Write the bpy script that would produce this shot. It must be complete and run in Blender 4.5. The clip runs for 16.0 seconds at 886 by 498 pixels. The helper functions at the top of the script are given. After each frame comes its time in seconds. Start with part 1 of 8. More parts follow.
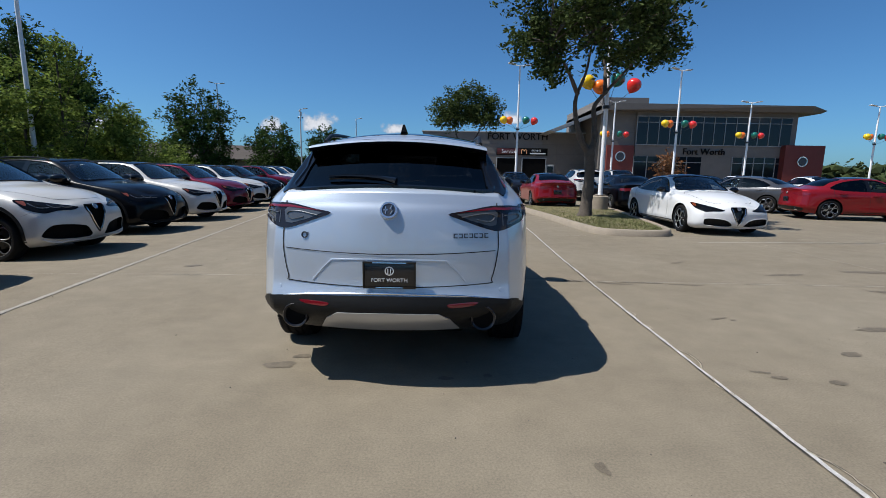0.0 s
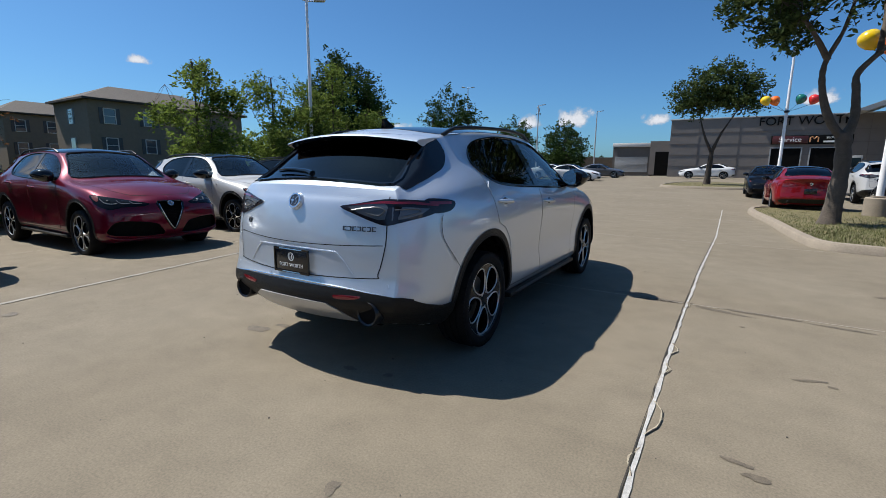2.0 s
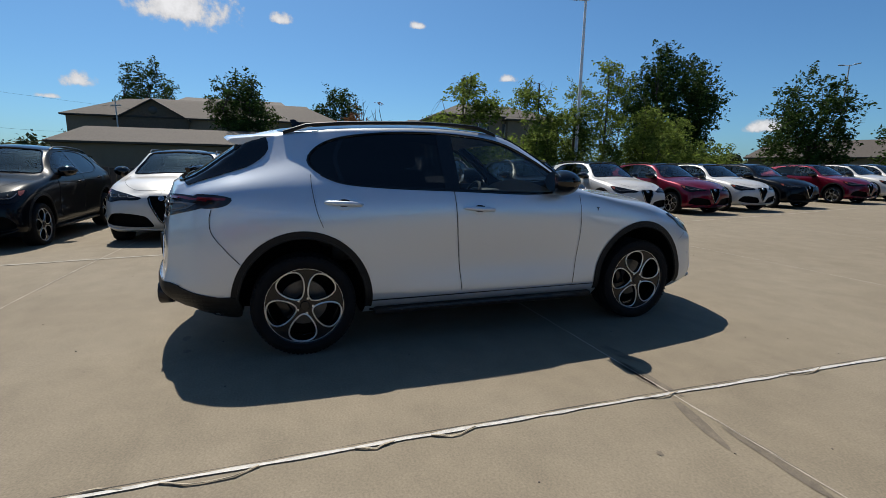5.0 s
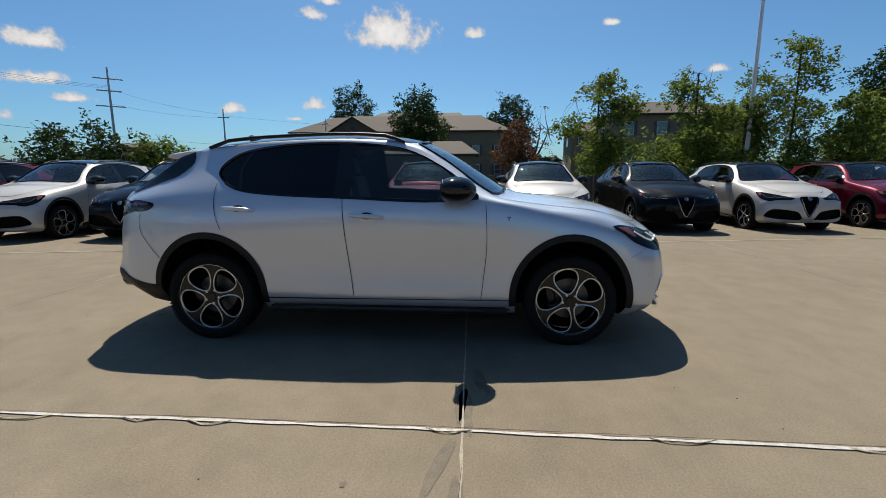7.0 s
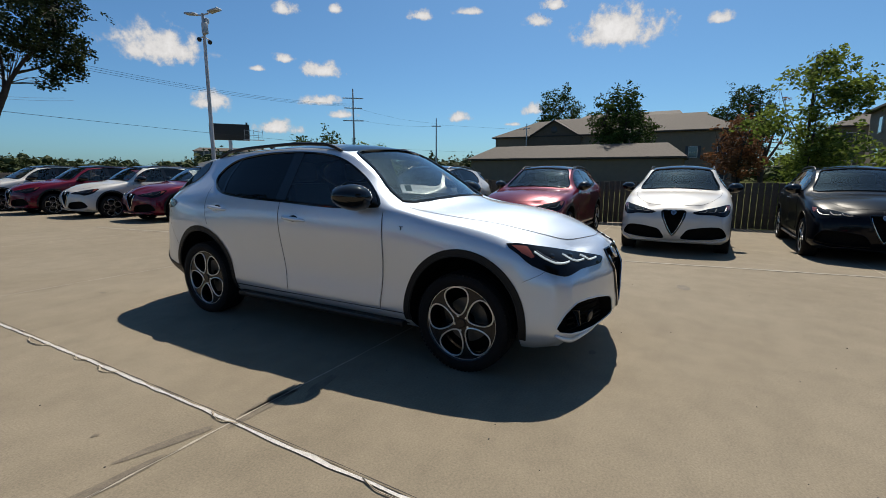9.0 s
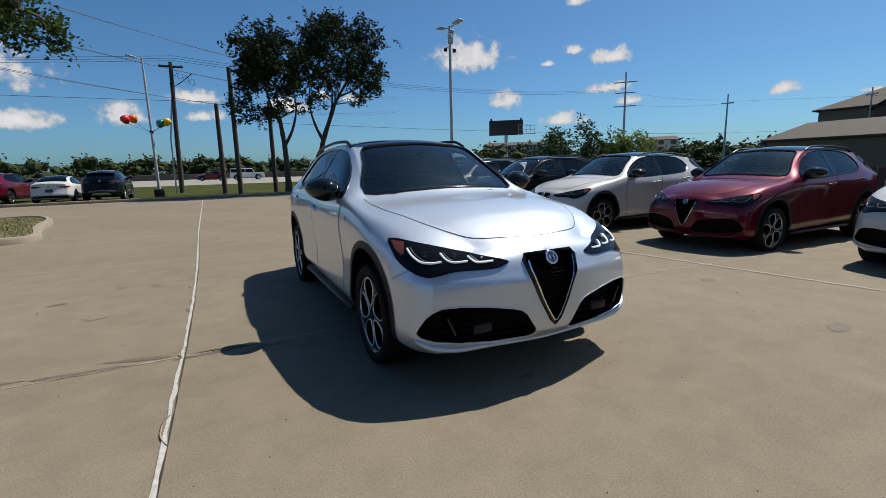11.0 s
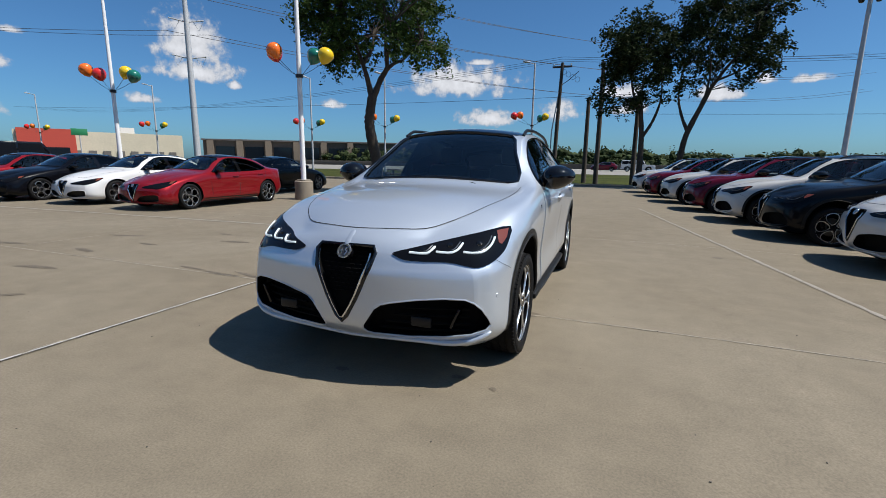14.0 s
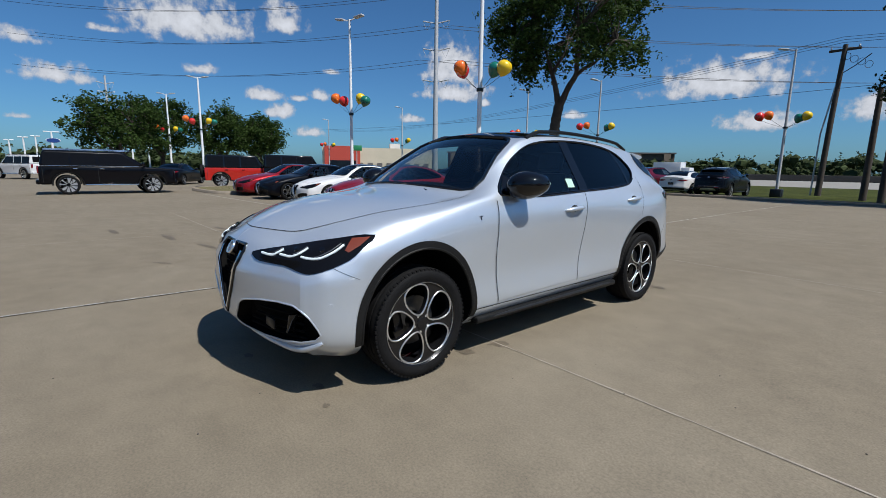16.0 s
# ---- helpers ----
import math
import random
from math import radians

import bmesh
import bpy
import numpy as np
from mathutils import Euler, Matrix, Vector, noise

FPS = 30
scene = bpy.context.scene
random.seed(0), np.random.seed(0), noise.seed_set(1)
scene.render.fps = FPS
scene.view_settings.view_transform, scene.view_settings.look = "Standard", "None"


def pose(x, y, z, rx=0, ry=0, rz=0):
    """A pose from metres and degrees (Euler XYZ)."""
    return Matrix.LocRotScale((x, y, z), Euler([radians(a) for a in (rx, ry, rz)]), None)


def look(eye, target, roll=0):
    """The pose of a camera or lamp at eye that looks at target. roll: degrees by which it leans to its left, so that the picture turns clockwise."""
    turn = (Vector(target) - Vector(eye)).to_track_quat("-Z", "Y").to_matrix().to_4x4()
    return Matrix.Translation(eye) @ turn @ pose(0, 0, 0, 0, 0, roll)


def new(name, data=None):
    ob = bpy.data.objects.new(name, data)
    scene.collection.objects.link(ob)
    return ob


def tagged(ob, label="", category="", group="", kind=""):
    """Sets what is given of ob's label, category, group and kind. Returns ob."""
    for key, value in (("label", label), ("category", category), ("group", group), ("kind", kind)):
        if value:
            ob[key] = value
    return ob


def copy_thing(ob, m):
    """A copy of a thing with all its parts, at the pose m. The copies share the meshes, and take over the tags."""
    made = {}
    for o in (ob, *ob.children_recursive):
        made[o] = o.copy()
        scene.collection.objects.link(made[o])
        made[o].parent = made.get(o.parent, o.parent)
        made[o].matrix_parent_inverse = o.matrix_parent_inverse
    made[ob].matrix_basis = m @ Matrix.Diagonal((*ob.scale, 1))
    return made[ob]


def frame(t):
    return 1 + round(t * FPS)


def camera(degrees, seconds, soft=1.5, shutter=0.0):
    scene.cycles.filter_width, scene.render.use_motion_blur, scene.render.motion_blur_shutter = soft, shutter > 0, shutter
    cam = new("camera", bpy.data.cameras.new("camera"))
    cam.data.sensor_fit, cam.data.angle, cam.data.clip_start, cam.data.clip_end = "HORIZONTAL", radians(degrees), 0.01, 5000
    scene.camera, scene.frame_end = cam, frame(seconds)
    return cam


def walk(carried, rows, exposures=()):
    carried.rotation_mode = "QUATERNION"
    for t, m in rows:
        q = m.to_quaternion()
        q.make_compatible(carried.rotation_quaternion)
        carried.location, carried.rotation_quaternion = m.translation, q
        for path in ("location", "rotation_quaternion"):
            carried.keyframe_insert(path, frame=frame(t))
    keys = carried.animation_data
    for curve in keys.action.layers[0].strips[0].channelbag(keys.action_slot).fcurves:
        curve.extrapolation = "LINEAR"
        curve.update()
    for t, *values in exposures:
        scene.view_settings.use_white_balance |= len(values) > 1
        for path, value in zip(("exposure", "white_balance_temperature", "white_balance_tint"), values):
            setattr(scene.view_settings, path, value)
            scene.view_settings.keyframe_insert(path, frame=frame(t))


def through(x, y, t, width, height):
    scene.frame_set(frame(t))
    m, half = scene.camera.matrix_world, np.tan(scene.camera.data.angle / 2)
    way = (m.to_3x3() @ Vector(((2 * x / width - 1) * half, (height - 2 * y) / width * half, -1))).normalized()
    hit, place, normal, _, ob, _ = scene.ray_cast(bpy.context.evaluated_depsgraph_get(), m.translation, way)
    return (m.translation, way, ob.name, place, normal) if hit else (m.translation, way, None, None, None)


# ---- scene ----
cam = camera(88.2, 16.0, 0.8)
PATH = [
    (0, (0.349, -5.013, 1.287), (0.329, -3.039, 0.968), 0.9),
    (0.5, (0.874, -4.947, 1.301), (0.58, -2.996, 0.977), 1.0),
    (1, (1.39, -4.858, 1.315), (0.838, -2.965, 0.979), 1.1),
    (1.5, (1.847, -4.638, 1.294), (1.052, -2.837, 0.942), 0.9),
    (2, (2.298, -4.338, 1.295), (1.285, -2.65, 0.943), 0.6),
    (2.5, (2.721, -3.975, 1.309), (1.508, -2.426, 0.954), 0.6),
    (3, (3.096, -3.544, 1.326), (1.702, -2.154, 0.971), 0.9),
    (3.5, (3.447, -3.082, 1.328), (1.895, -1.87, 0.982), 1.2),
    (4, (3.68, -2.561, 1.316), (1.999, -1.533, 0.977), 1.3),
    (4.5, (3.891, -2.031, 1.308), (2.107, -1.197, 0.959), 1.1),
    (6.8, (4.313, 0.412, 1.314), (2.344, 0.382, 0.968), 0.1),
    (7, (4.315, 0.638, 1.342), (2.348, 0.523, 1.0), -0.1),
    (7.5, (4.239, 1.178, 1.342), (2.293, 0.846, 1.019), -0.1),
    (8, (4.126, 1.741, 1.342), (2.225, 1.196, 1.04), -0.1),
    (8.2, (4.057, 1.96, 1.374), (2.182, 1.335, 1.07), 0.1),
    (10.3, (2.533, 3.942, 1.371), (1.275, 2.427, 1.024), -1.0),
    (10.5, (2.349, 4.097, 1.371), (1.189, 2.505, 1.025), -1.1),
    (11, (1.825, 4.396, 1.354), (0.939, 2.638, 1.0), -1.5),
    (11.5, (1.272, 4.65, 1.358), (0.654, 2.781, 1.006), -1.6),
    (12, (0.718, 4.788, 1.336), (0.352, 2.854, 0.985), -1.4),
    (12.5, (0.146, 4.83, 1.344), (0.036, 2.867, 0.978), -0.8),
    (13, (-0.407, 4.807, 1.34), (-0.261, 2.847, 0.971), -0.2),
    (13.5, (-0.93, 4.678, 1.323), (-0.511, 2.758, 0.954), 0.6),
    (14, (-1.451, 4.476, 1.308), (-0.759, 2.638, 0.933), 0.8),
    (14.5, (-1.897, 4.174, 1.29), (-0.956, 2.449, 0.916), 0.7),
    (15, (-2.315, 3.834, 1.292), (-1.158, 2.246, 0.919), 0.8),
    (15.5, (-2.713, 3.496, 1.306), (-1.373, 2.056, 0.947), 0.8),
    (16, (-3.039, 3.1, 1.298), (-1.55, 1.81, 0.953), 0.9),
]
walk(cam, [(t, look(eye, target, roll)) for t, eye, target, roll in PATH], [(0, 0.36, 6350, 10), (1.5, 0.44, 6400, 10), (3.5, 0.40, 6550, 10), (4.5, 0.34, 6700, 10), (7, 0.36, 7150, 10), (8, 0.34, 7150, 10), (10.5, 0.28, 6900, 10), (11.5, 0.22, 6800, 10), (12.5, 0.25, 6750, 10), (13, 0.30, 6650, 10), (14.5, 0.30, 6450, 10), (15.25, 0.25, 6350, 10), (16, 0.12, 6300, 10)])

# ---------------------------------------------------------------- sky, sun
SUN_TO = Vector((-0.62, -0.10, 1.0)).normalized()
world = bpy.data.worlds.new("sky")
scene.world = world
world.use_nodes = True
wn = world.node_tree
sky = wn.nodes.new("ShaderNodeTexSky")
sky.sky_type, sky.sun_disc = "NISHITA", False
sky.sun_elevation = math.asin(SUN_TO.z)
sky.sun_rotation = math.atan2(SUN_TO.x, SUN_TO.y)
sky.altitude, sky.air_density, sky.dust_density, sky.ozone_density = 200, 0.85, 1.1, 3.0
tint = wn.nodes.new("ShaderNodeVectorMath")
tint.operation = "MULTIPLY"
tint.inputs[1].default_value = (0.49, 0.85, 1.10)
wn.links.new(sky.outputs[0], tint.inputs[0])
wn.links.new(tint.outputs[0], wn.nodes["Background"].inputs[0])
wn.nodes["Background"].inputs[1].default_value = 0.080
sun = new("sun", bpy.data.lights.new("sun", "SUN"))
sun.data.energy, sun.data.angle, sun.data.color = 5.0, radians(0.53), (1.0, 0.96, 0.89)
sun.matrix_world = look(SUN_TO * 50, (0, 0, 0))

# ---------------------------------------------------------------- tools
from mathutils.bvhtree import BVHTree
from mathutils.interpolate import poly_3d_calc

MATS = {}


def nodes_of(name):
    m = bpy.data.materials.new(name)
    m.use_nodes = True
    nt = m.node_tree
    return m, nt, nt.nodes["Principled BSDF"]


def add(nt, kind, **vals):
    n = nt.nodes.new(kind)
    for k, v in vals.items():
        if k in n.inputs.keys():
            n.inputs[k].default_value = v
    return n


def plain(name, col, rough=0.5, metal=0.0, coat=0.0, var=0.0, scale=8.0, bump=0.0, bump_scale=60.0, spec=0.5, emit=0.0):
    """A material with two scales of colour variation and fine relief."""
    if name in MATS:
        return MATS[name]
    m, nt, p = nodes_of(name)
    p.inputs["Base Color"].default_value = (*col, 1)
    p.inputs["Roughness"].default_value = rough
    p.inputs["Metallic"].default_value = metal
    p.inputs["Coat Weight"].default_value = coat
    p.inputs["Coat Roughness"].default_value = 0.03
    p.inputs["Specular IOR Level"].default_value = spec
    if emit:
        p.inputs["Emission Color"].default_value = (*col, 1)
        p.inputs["Emission Strength"].default_value = emit
    tc = nt.nodes.new("ShaderNodeTexCoord")
    if var:
        big = add(nt, "ShaderNodeTexNoise", Scale=scale, Detail=6.0)
        small = add(nt, "ShaderNodeTexNoise", Scale=scale * 9, Detail=4.0)
        nt.links.new(tc.outputs["Object"], big.inputs["Vector"])
        nt.links.new(tc.outputs["Object"], small.inputs["Vector"])
        mix = nt.nodes.new("ShaderNodeMath")
        mix.operation = "ADD"
        nt.links.new(big.outputs[0], mix.inputs[0])
        nt.links.new(small.outputs[0], mix.inputs[1])
        ramp = add(nt, "ShaderNodeMapRange")
        ramp.inputs["From Min"].default_value, ramp.inputs["From Max"].default_value = 0.7, 1.3
        ramp.inputs["To Min"].default_value, ramp.inputs["To Max"].default_value = 1 - var, 1 + var
        nt.links.new(mix.outputs[0], ramp.inputs["Value"])
        mul = nt.nodes.new("ShaderNodeVectorMath")
        mul.operation = "SCALE"
        mul.inputs[0].default_value = col
        nt.links.new(ramp.outputs[0], mul.inputs["Scale"])
        nt.links.new(mul.outputs[0], p.inputs["Base Color"])
    if bump:
        bn = add(nt, "ShaderNodeTexNoise", Scale=bump_scale, Detail=5.0)
        nt.links.new(tc.outputs["Object"], bn.inputs["Vector"])
        b = add(nt, "ShaderNodeBump", Strength=bump, Distance=0.01)
        nt.links.new(bn.outputs[0], b.inputs["Height"])
        nt.links.new(b.outputs[0], p.inputs["Normal"])
    MATS[name] = m
    return m


def paint(name, col, metal=0.0, rough=0.4, coat=0.85, ior=1.5):
    """Car paint: pigment with fine flake and slight orange peel under a clear coat, a little dust."""
    if name in MATS:
        return MATS[name]
    m, nt, p = nodes_of(name)
    p.inputs["Metallic"].default_value = metal
    p.inputs["Coat Weight"].default_value = coat
    p.inputs["Coat IOR"].default_value = ior
    p.inputs["Specular IOR Level"].default_value = 0.05
    p.inputs["Coat Roughness"].default_value = 0.02
    tc = nt.nodes.new("ShaderNodeTexCoord")
    fl = add(nt, "ShaderNodeTexNoise", Scale=900.0, Detail=2.0)
    du = add(nt, "ShaderNodeTexNoise", Scale=3.0, Detail=5.0)
    for n in (fl, du):
        nt.links.new(tc.outputs["Object"], n.inputs["Vector"])
    mr = add(nt, "ShaderNodeMapRange")
    mr.inputs["To Min"].default_value, mr.inputs["To Max"].default_value = 0.9, 1.1
    nt.links.new(fl.outputs[0], mr.inputs["Value"])
    sc = nt.nodes.new("ShaderNodeVectorMath")
    sc.operation = "SCALE"
    sc.inputs[0].default_value = col
    nt.links.new(mr.outputs[0], sc.inputs["Scale"])
    nt.links.new(sc.outputs[0], p.inputs["Base Color"])
    rr = add(nt, "ShaderNodeMapRange")
    rr.inputs["To Min"].default_value, rr.inputs["To Max"].default_value = rough - 0.05, rough + 0.07
    nt.links.new(du.outputs[0], rr.inputs["Value"])
    nt.links.new(rr.outputs[0], p.inputs["Roughness"])
    MATS[name] = m
    return m


def glass(name, tint, gloss=1.0, head_on=0.08):
    """Tinted pane: a see-through tint with a clear reflection that grows at grazing angles."""
    if name in MATS:
        return MATS[name]
    m, nt, p = nodes_of(name)
    tr = nt.nodes.new("ShaderNodeBsdfTransparent")
    tr.inputs[0].default_value = (*tint, 1)
    gl = nt.nodes.new("ShaderNodeBsdfGlossy")
    gl.inputs["Roughness"].default_value = 0.01
    gl.inputs["Color"].default_value = (gloss, gloss, gloss, 1)
    # both faces of the pane together: a little head on, rising with the fifth power of the slant
    lw = add(nt, "ShaderNodeLayerWeight", Blend=0.5)
    pw = nt.nodes.new("ShaderNodeMath")
    pw.operation = "POWER"
    pw.inputs[1].default_value = 5.0
    nt.links.new(lw.outputs["Facing"], pw.inputs[0])
    fr = nt.nodes.new("ShaderNodeMath")
    fr.operation = "MULTIPLY_ADD"
    fr.inputs[1].default_value, fr.inputs[2].default_value = 1 - head_on, head_on
    nt.links.new(pw.outputs[0], fr.inputs[0])
    mix = nt.nodes.new("ShaderNodeMixShader")
    nt.links.new(fr.outputs[0], mix.inputs[0])
    nt.links.new(tr.outputs[0], mix.inputs[1])
    nt.links.new(gl.outputs[0], mix.inputs[2])
    nt.links.new(mix.outputs[0], nt.nodes["Material Output"].inputs["Surface"])
    MATS[name] = m
    return m


def mesh_of(name, bm, mats, smooth=40):
    me = bpy.data.meshes.new(name)
    bm.to_mesh(me)
    bm.free()
    for m in mats if isinstance(mats, (list, tuple)) else [mats]:
        me.materials.append(m)
    if smooth:
        me.polygons.foreach_set("use_smooth", [True] * len(me.polygons))
        me.set_sharp_from_angle(angle=radians(smooth))
    return me


def part(name, bm, mats, parent=None, label="", smooth=40):
    """Links a bmesh as one mesh object under a thing or a part."""
    ob = new(name, mesh_of(name, bm, mats, smooth))
    if parent is not None:
        ob.parent = parent
    if label:
        tagged(ob, label)
    return ob


def empty(name, m=None, label="", category="", group="", kind=""):
    ob = new(name)
    if m is not None:
        ob.matrix_basis = m
    ob.empty_display_size = 0.2
    return tagged(ob, label, category, group, kind)


def merge(*bms):
    out = bmesh.new()
    for b in bms:
        me = bpy.data.meshes.new("t")
        b.to_mesh(me)
        out.from_mesh(me)
        bpy.data.meshes.remove(me)
        b.free()
    return out


def moved(bm, m):
    bmesh.ops.transform(bm, matrix=m, verts=bm.verts)
    return bm


def block(cx, cy, cz, sx, sy, sz, bevel=0.0, seg=2):
    bm = bmesh.new()
    bmesh.ops.create_cube(bm, size=1)
    bmesh.ops.scale(bm, vec=(sx, sy, sz), verts=bm.verts)
    bmesh.ops.translate(bm, vec=(cx, cy, cz), verts=bm.verts)
    if bevel:
        bmesh.ops.bevel(bm, geom=bm.edges[:], offset=bevel, segments=seg, affect="EDGES", profile=0.5)
    return bm


def lathe(profile, n=32, axis="z", arc=360.0):
    """Turns a profile of (radius, height) round an axis."""
    bm = bmesh.new()
    full = abs(arc - 360) < 1e-6
    rings = []
    for i in range(n if full else n + 1):
        a = radians(arc) * i / n
        rings.append([bm.verts.new((r * math.cos(a), r * math.sin(a), z)) for r, z in profile])
    for i in range(n):
        a, b = rings[i], rings[(i + 1) % len(rings)]
        for j in range(len(profile) - 1):
            bm.faces.new((a[j], b[j], b[j + 1], a[j + 1]))
    bmesh.ops.remove_doubles(bm, verts=bm.verts, dist=1e-6)
    bmesh.ops.recalc_face_normals(bm, faces=bm.faces)
    if axis == "x":
        moved(bm, Matrix(((0, 0, 1, 0), (1, 0, 0, 0), (0, 1, 0, 0), (0, 0, 0, 1))))
    elif axis == "y":
        moved(bm, Matrix(((0, 1, 0, 0), (0, 0, 1, 0), (1, 0, 0, 0), (0, 0, 0, 1))))
    return bm


def tube(points, radius, n=8, closed=False, squash=1.0):
    """A tube along points; radius is a number or one for each point."""
    bm = bmesh.new()
    pts = [Vector(p) for p in points]
    rad = list(radius) if isinstance(radius, (list, tuple)) else [radius] * len(pts)
    rings, up = [], None
    for i, p in enumerate(pts):
        a = pts[i - 1] if i or closed else p
        b = pts[(i + 1) % len(pts)] if i + 1 < len(pts) or closed else p
        d = (b - a).normalized()
        if up is None:
            up = d.orthogonal().normalized()
        up = (up - d * up.dot(d)).normalized()
        side = d.cross(up)
        rings.append([bm.verts.new(p + rad[i] * (math.cos(t) * up + squash * math.sin(t) * side)) for t in (2 * math.pi * k / n for k in range(n))])
    for i in range(len(pts) if closed else len(pts) - 1):
        a, b = rings[i], rings[(i + 1) % len(pts)]
        for k in range(n):
            bm.faces.new((a[k], a[(k + 1) % n], b[(k + 1) % n], b[k]))
    if not closed:
        bm.faces.new(rings[0][::-1])
        bm.faces.new(rings[-1])
    bmesh.ops.recalc_face_normals(bm, faces=bm.faces)
    return bm


def rounded(pts, steps=6, closed=True):
    """A smooth line through points (Catmull-Rom)."""
    p = np.array(pts, float)
    n = len(p)
    out = []
    for i in range(n if closed else n - 1):
        a, b, c, d = (p[(i + k) % n] if closed else p[min(max(i + k, 0), n - 1)] for k in (-1, 0, 1, 2))
        for s in range(steps):
            t = s / steps
            out.append(0.5 * (2 * b + (c - a) * t + (2 * a - 5 * b + 4 * c - d) * t * t + (3 * b - a - 3 * c + d) * t**3))
    if not closed:
        out.append(p[-1])
    return [tuple(float(v) for v in q) for q in out]


def sheet(outer, holes=(), thick=0.02):
    """A flat plate in xy with holes, from z = 0 up to thick."""
    bm = bmesh.new()
    edges = []
    for loop in (outer, *holes):
        vs = [bm.verts.new((x, y, 0)) for x, y in loop]
        edges += [bm.edges.new((vs[i - 1], vs[i])) for i in range(len(vs))]
    bmesh.ops.triangle_fill(bm, use_beauty=True, use_dissolve=False, edges=edges)
    r = bmesh.ops.extrude_face_region(bm, geom=bm.faces[:])
    bmesh.ops.translate(bm, vec=(0, 0, thick), verts=[v for v in r["geom"] if isinstance(v, bmesh.types.BMVert)])
    bmesh.ops.recalc_face_normals(bm, faces=bm.faces)
    return bm


def glide(knots):
    """A smooth monotone curve through (y, value) knots."""
    k = sorted(knots)
    x, v = np.array([a for a, _ in k], float), np.array([b for _, b in k], float)
    h, d = np.diff(x), np.diff(v) / np.diff(x)
    m = np.r_[d[0], [0 if d[i] * d[i + 1] <= 0 else 2 * d[i] * d[i + 1] / (d[i] + d[i + 1]) for i in range(len(d) - 1)], d[-1]]

    def f(q):
        i = int(np.clip(np.searchsorted(x, q) - 1, 0, len(h) - 1))
        t = float(np.clip((q - x[i]) / h[i], 0, 1))
        return float((1 + 2 * t) * (1 - t) ** 2 * v[i] + t * (1 - t) ** 2 * h[i] * m[i] + t * t * (3 - 2 * t) * v[i + 1] + t * t * (t - 1) * h[i] * m[i + 1])

    return f


def letters(text, size, mat, parent, m, name="lettering", depth=0.01, label=""):
    """Raised letters of the built-in font, as a mesh."""
    cu = bpy.data.curves.new(name, "FONT")
    cu.body, cu.size, cu.extrude, cu.align_x, cu.align_y = text, size, depth, "CENTER", "CENTER"
    tmp = new("t", cu)
    me = bpy.data.meshes.new_from_object(tmp.evaluated_get(bpy.context.evaluated_depsgraph_get()))
    bpy.data.objects.remove(tmp)
    bpy.data.curves.remove(cu)
    me.materials.clear()
    me.materials.append(mat)
    ob = new(name, me)
    ob.parent = parent
    ob.matrix_basis = m
    if label:
        tagged(ob, label)
    return ob

# ---------------------------------------------------------------- vehicles
RUBBER = plain("tyre_rubber", (0.009, 0.009, 0.0095), 0.7, var=0.25, scale=20, bump=0.3, bump_scale=200, spec=0.12)
CLAD = plain("dark_cladding", (0.010, 0.010, 0.010), 0.45, spec=0.22, var=0.15, scale=30, bump=0.25, bump_scale=500)
GLOSS = plain("gloss_black", (0.004, 0.004, 0.005), 0.07)
# near-black for black parts; also paints the shade inside hollows and underneath
VOID = plain("hollow_shade_black", (0.004, 0.004, 0.004), 0.85, spec=0.1)
TRIMCH = plain("satin_chrome", (0.75, 0.76, 0.78), 0.18, metal=1.0)
ALU = plain("machined_alloy", (0.74, 0.745, 0.76), 0.3, metal=0.9, var=0.05, scale=30)
RIMDK = plain("dark_alloy", (0.008, 0.008, 0.009), 0.22, spec=0.4)
DISC = plain("brake_steel", (0.10, 0.098, 0.095), 0.4, metal=0.8, var=0.2, scale=30)
SILVERTRIM = plain("silver_skid_plate", (0.5, 0.51, 0.53), 0.32, metal=0.7)
SEAT = plain("black_leather", (0.010, 0.0095, 0.009), 0.55, var=0.2, bump=0.2, bump_scale=150)
GLASS = glass("tinted_glass", (0.62, 0.67, 0.66), 1.0, 0.055)
PRIV = glass("privacy_glass", (0.022, 0.022, 0.024), 0.8, 0.045)
WSGL = glass("windscreen_glass", (0.76, 0.82, 0.81))
DASH = plain("dash_plastic", (0.03, 0.03, 0.03), 0.6, var=0.15, bump=0.2, bump_scale=200)
LAMPC = plain("lamp_cover", (0.005, 0.005, 0.006), 0.05, spec=0.22)
TAILC = plain("smoked_cover", (0.016, 0.013, 0.016), 0.06)
LAMPG = plain("lamp_grey", (0.13, 0.135, 0.145), 0.22, metal=0.5)
DRL = plain("daytime_light", (0.62, 0.70, 0.74), 0.35, emit=0.17)
REDL = plain("tail_red", (0.16, 0.006, 0.012), 0.1, coat=1.0)
AMBER = plain("amber_marker", (0.16, 0.035, 0.014), 0.15, coat=1.0)
SHELLM = plain("bare_shell", (0.5, 0.5, 0.5))
GAP = plain("gap_and_cup_shade", (0.01, 0.01, 0.011), 0.9)
PLATE = plain("plate_black", (0.008, 0.009, 0.012), 0.25, coat=0.5)
WHITEP = plain("print_white", (0.8, 0.8, 0.8), 0.4)
SKYP = plain("print_blue", (0.25, 0.5, 0.75), 0.4)
BADGE = plain("badge_silver", (0.7, 0.71, 0.73), 0.2, metal=0.9)
BADGED = plain("badge_dark", (0.08, 0.085, 0.1), 0.3, metal=0.6)


def smooth(a, b, q):
    t = min(max((q - a) / (b - a), 0), 1)
    return t * t * (3 - 2 * t)


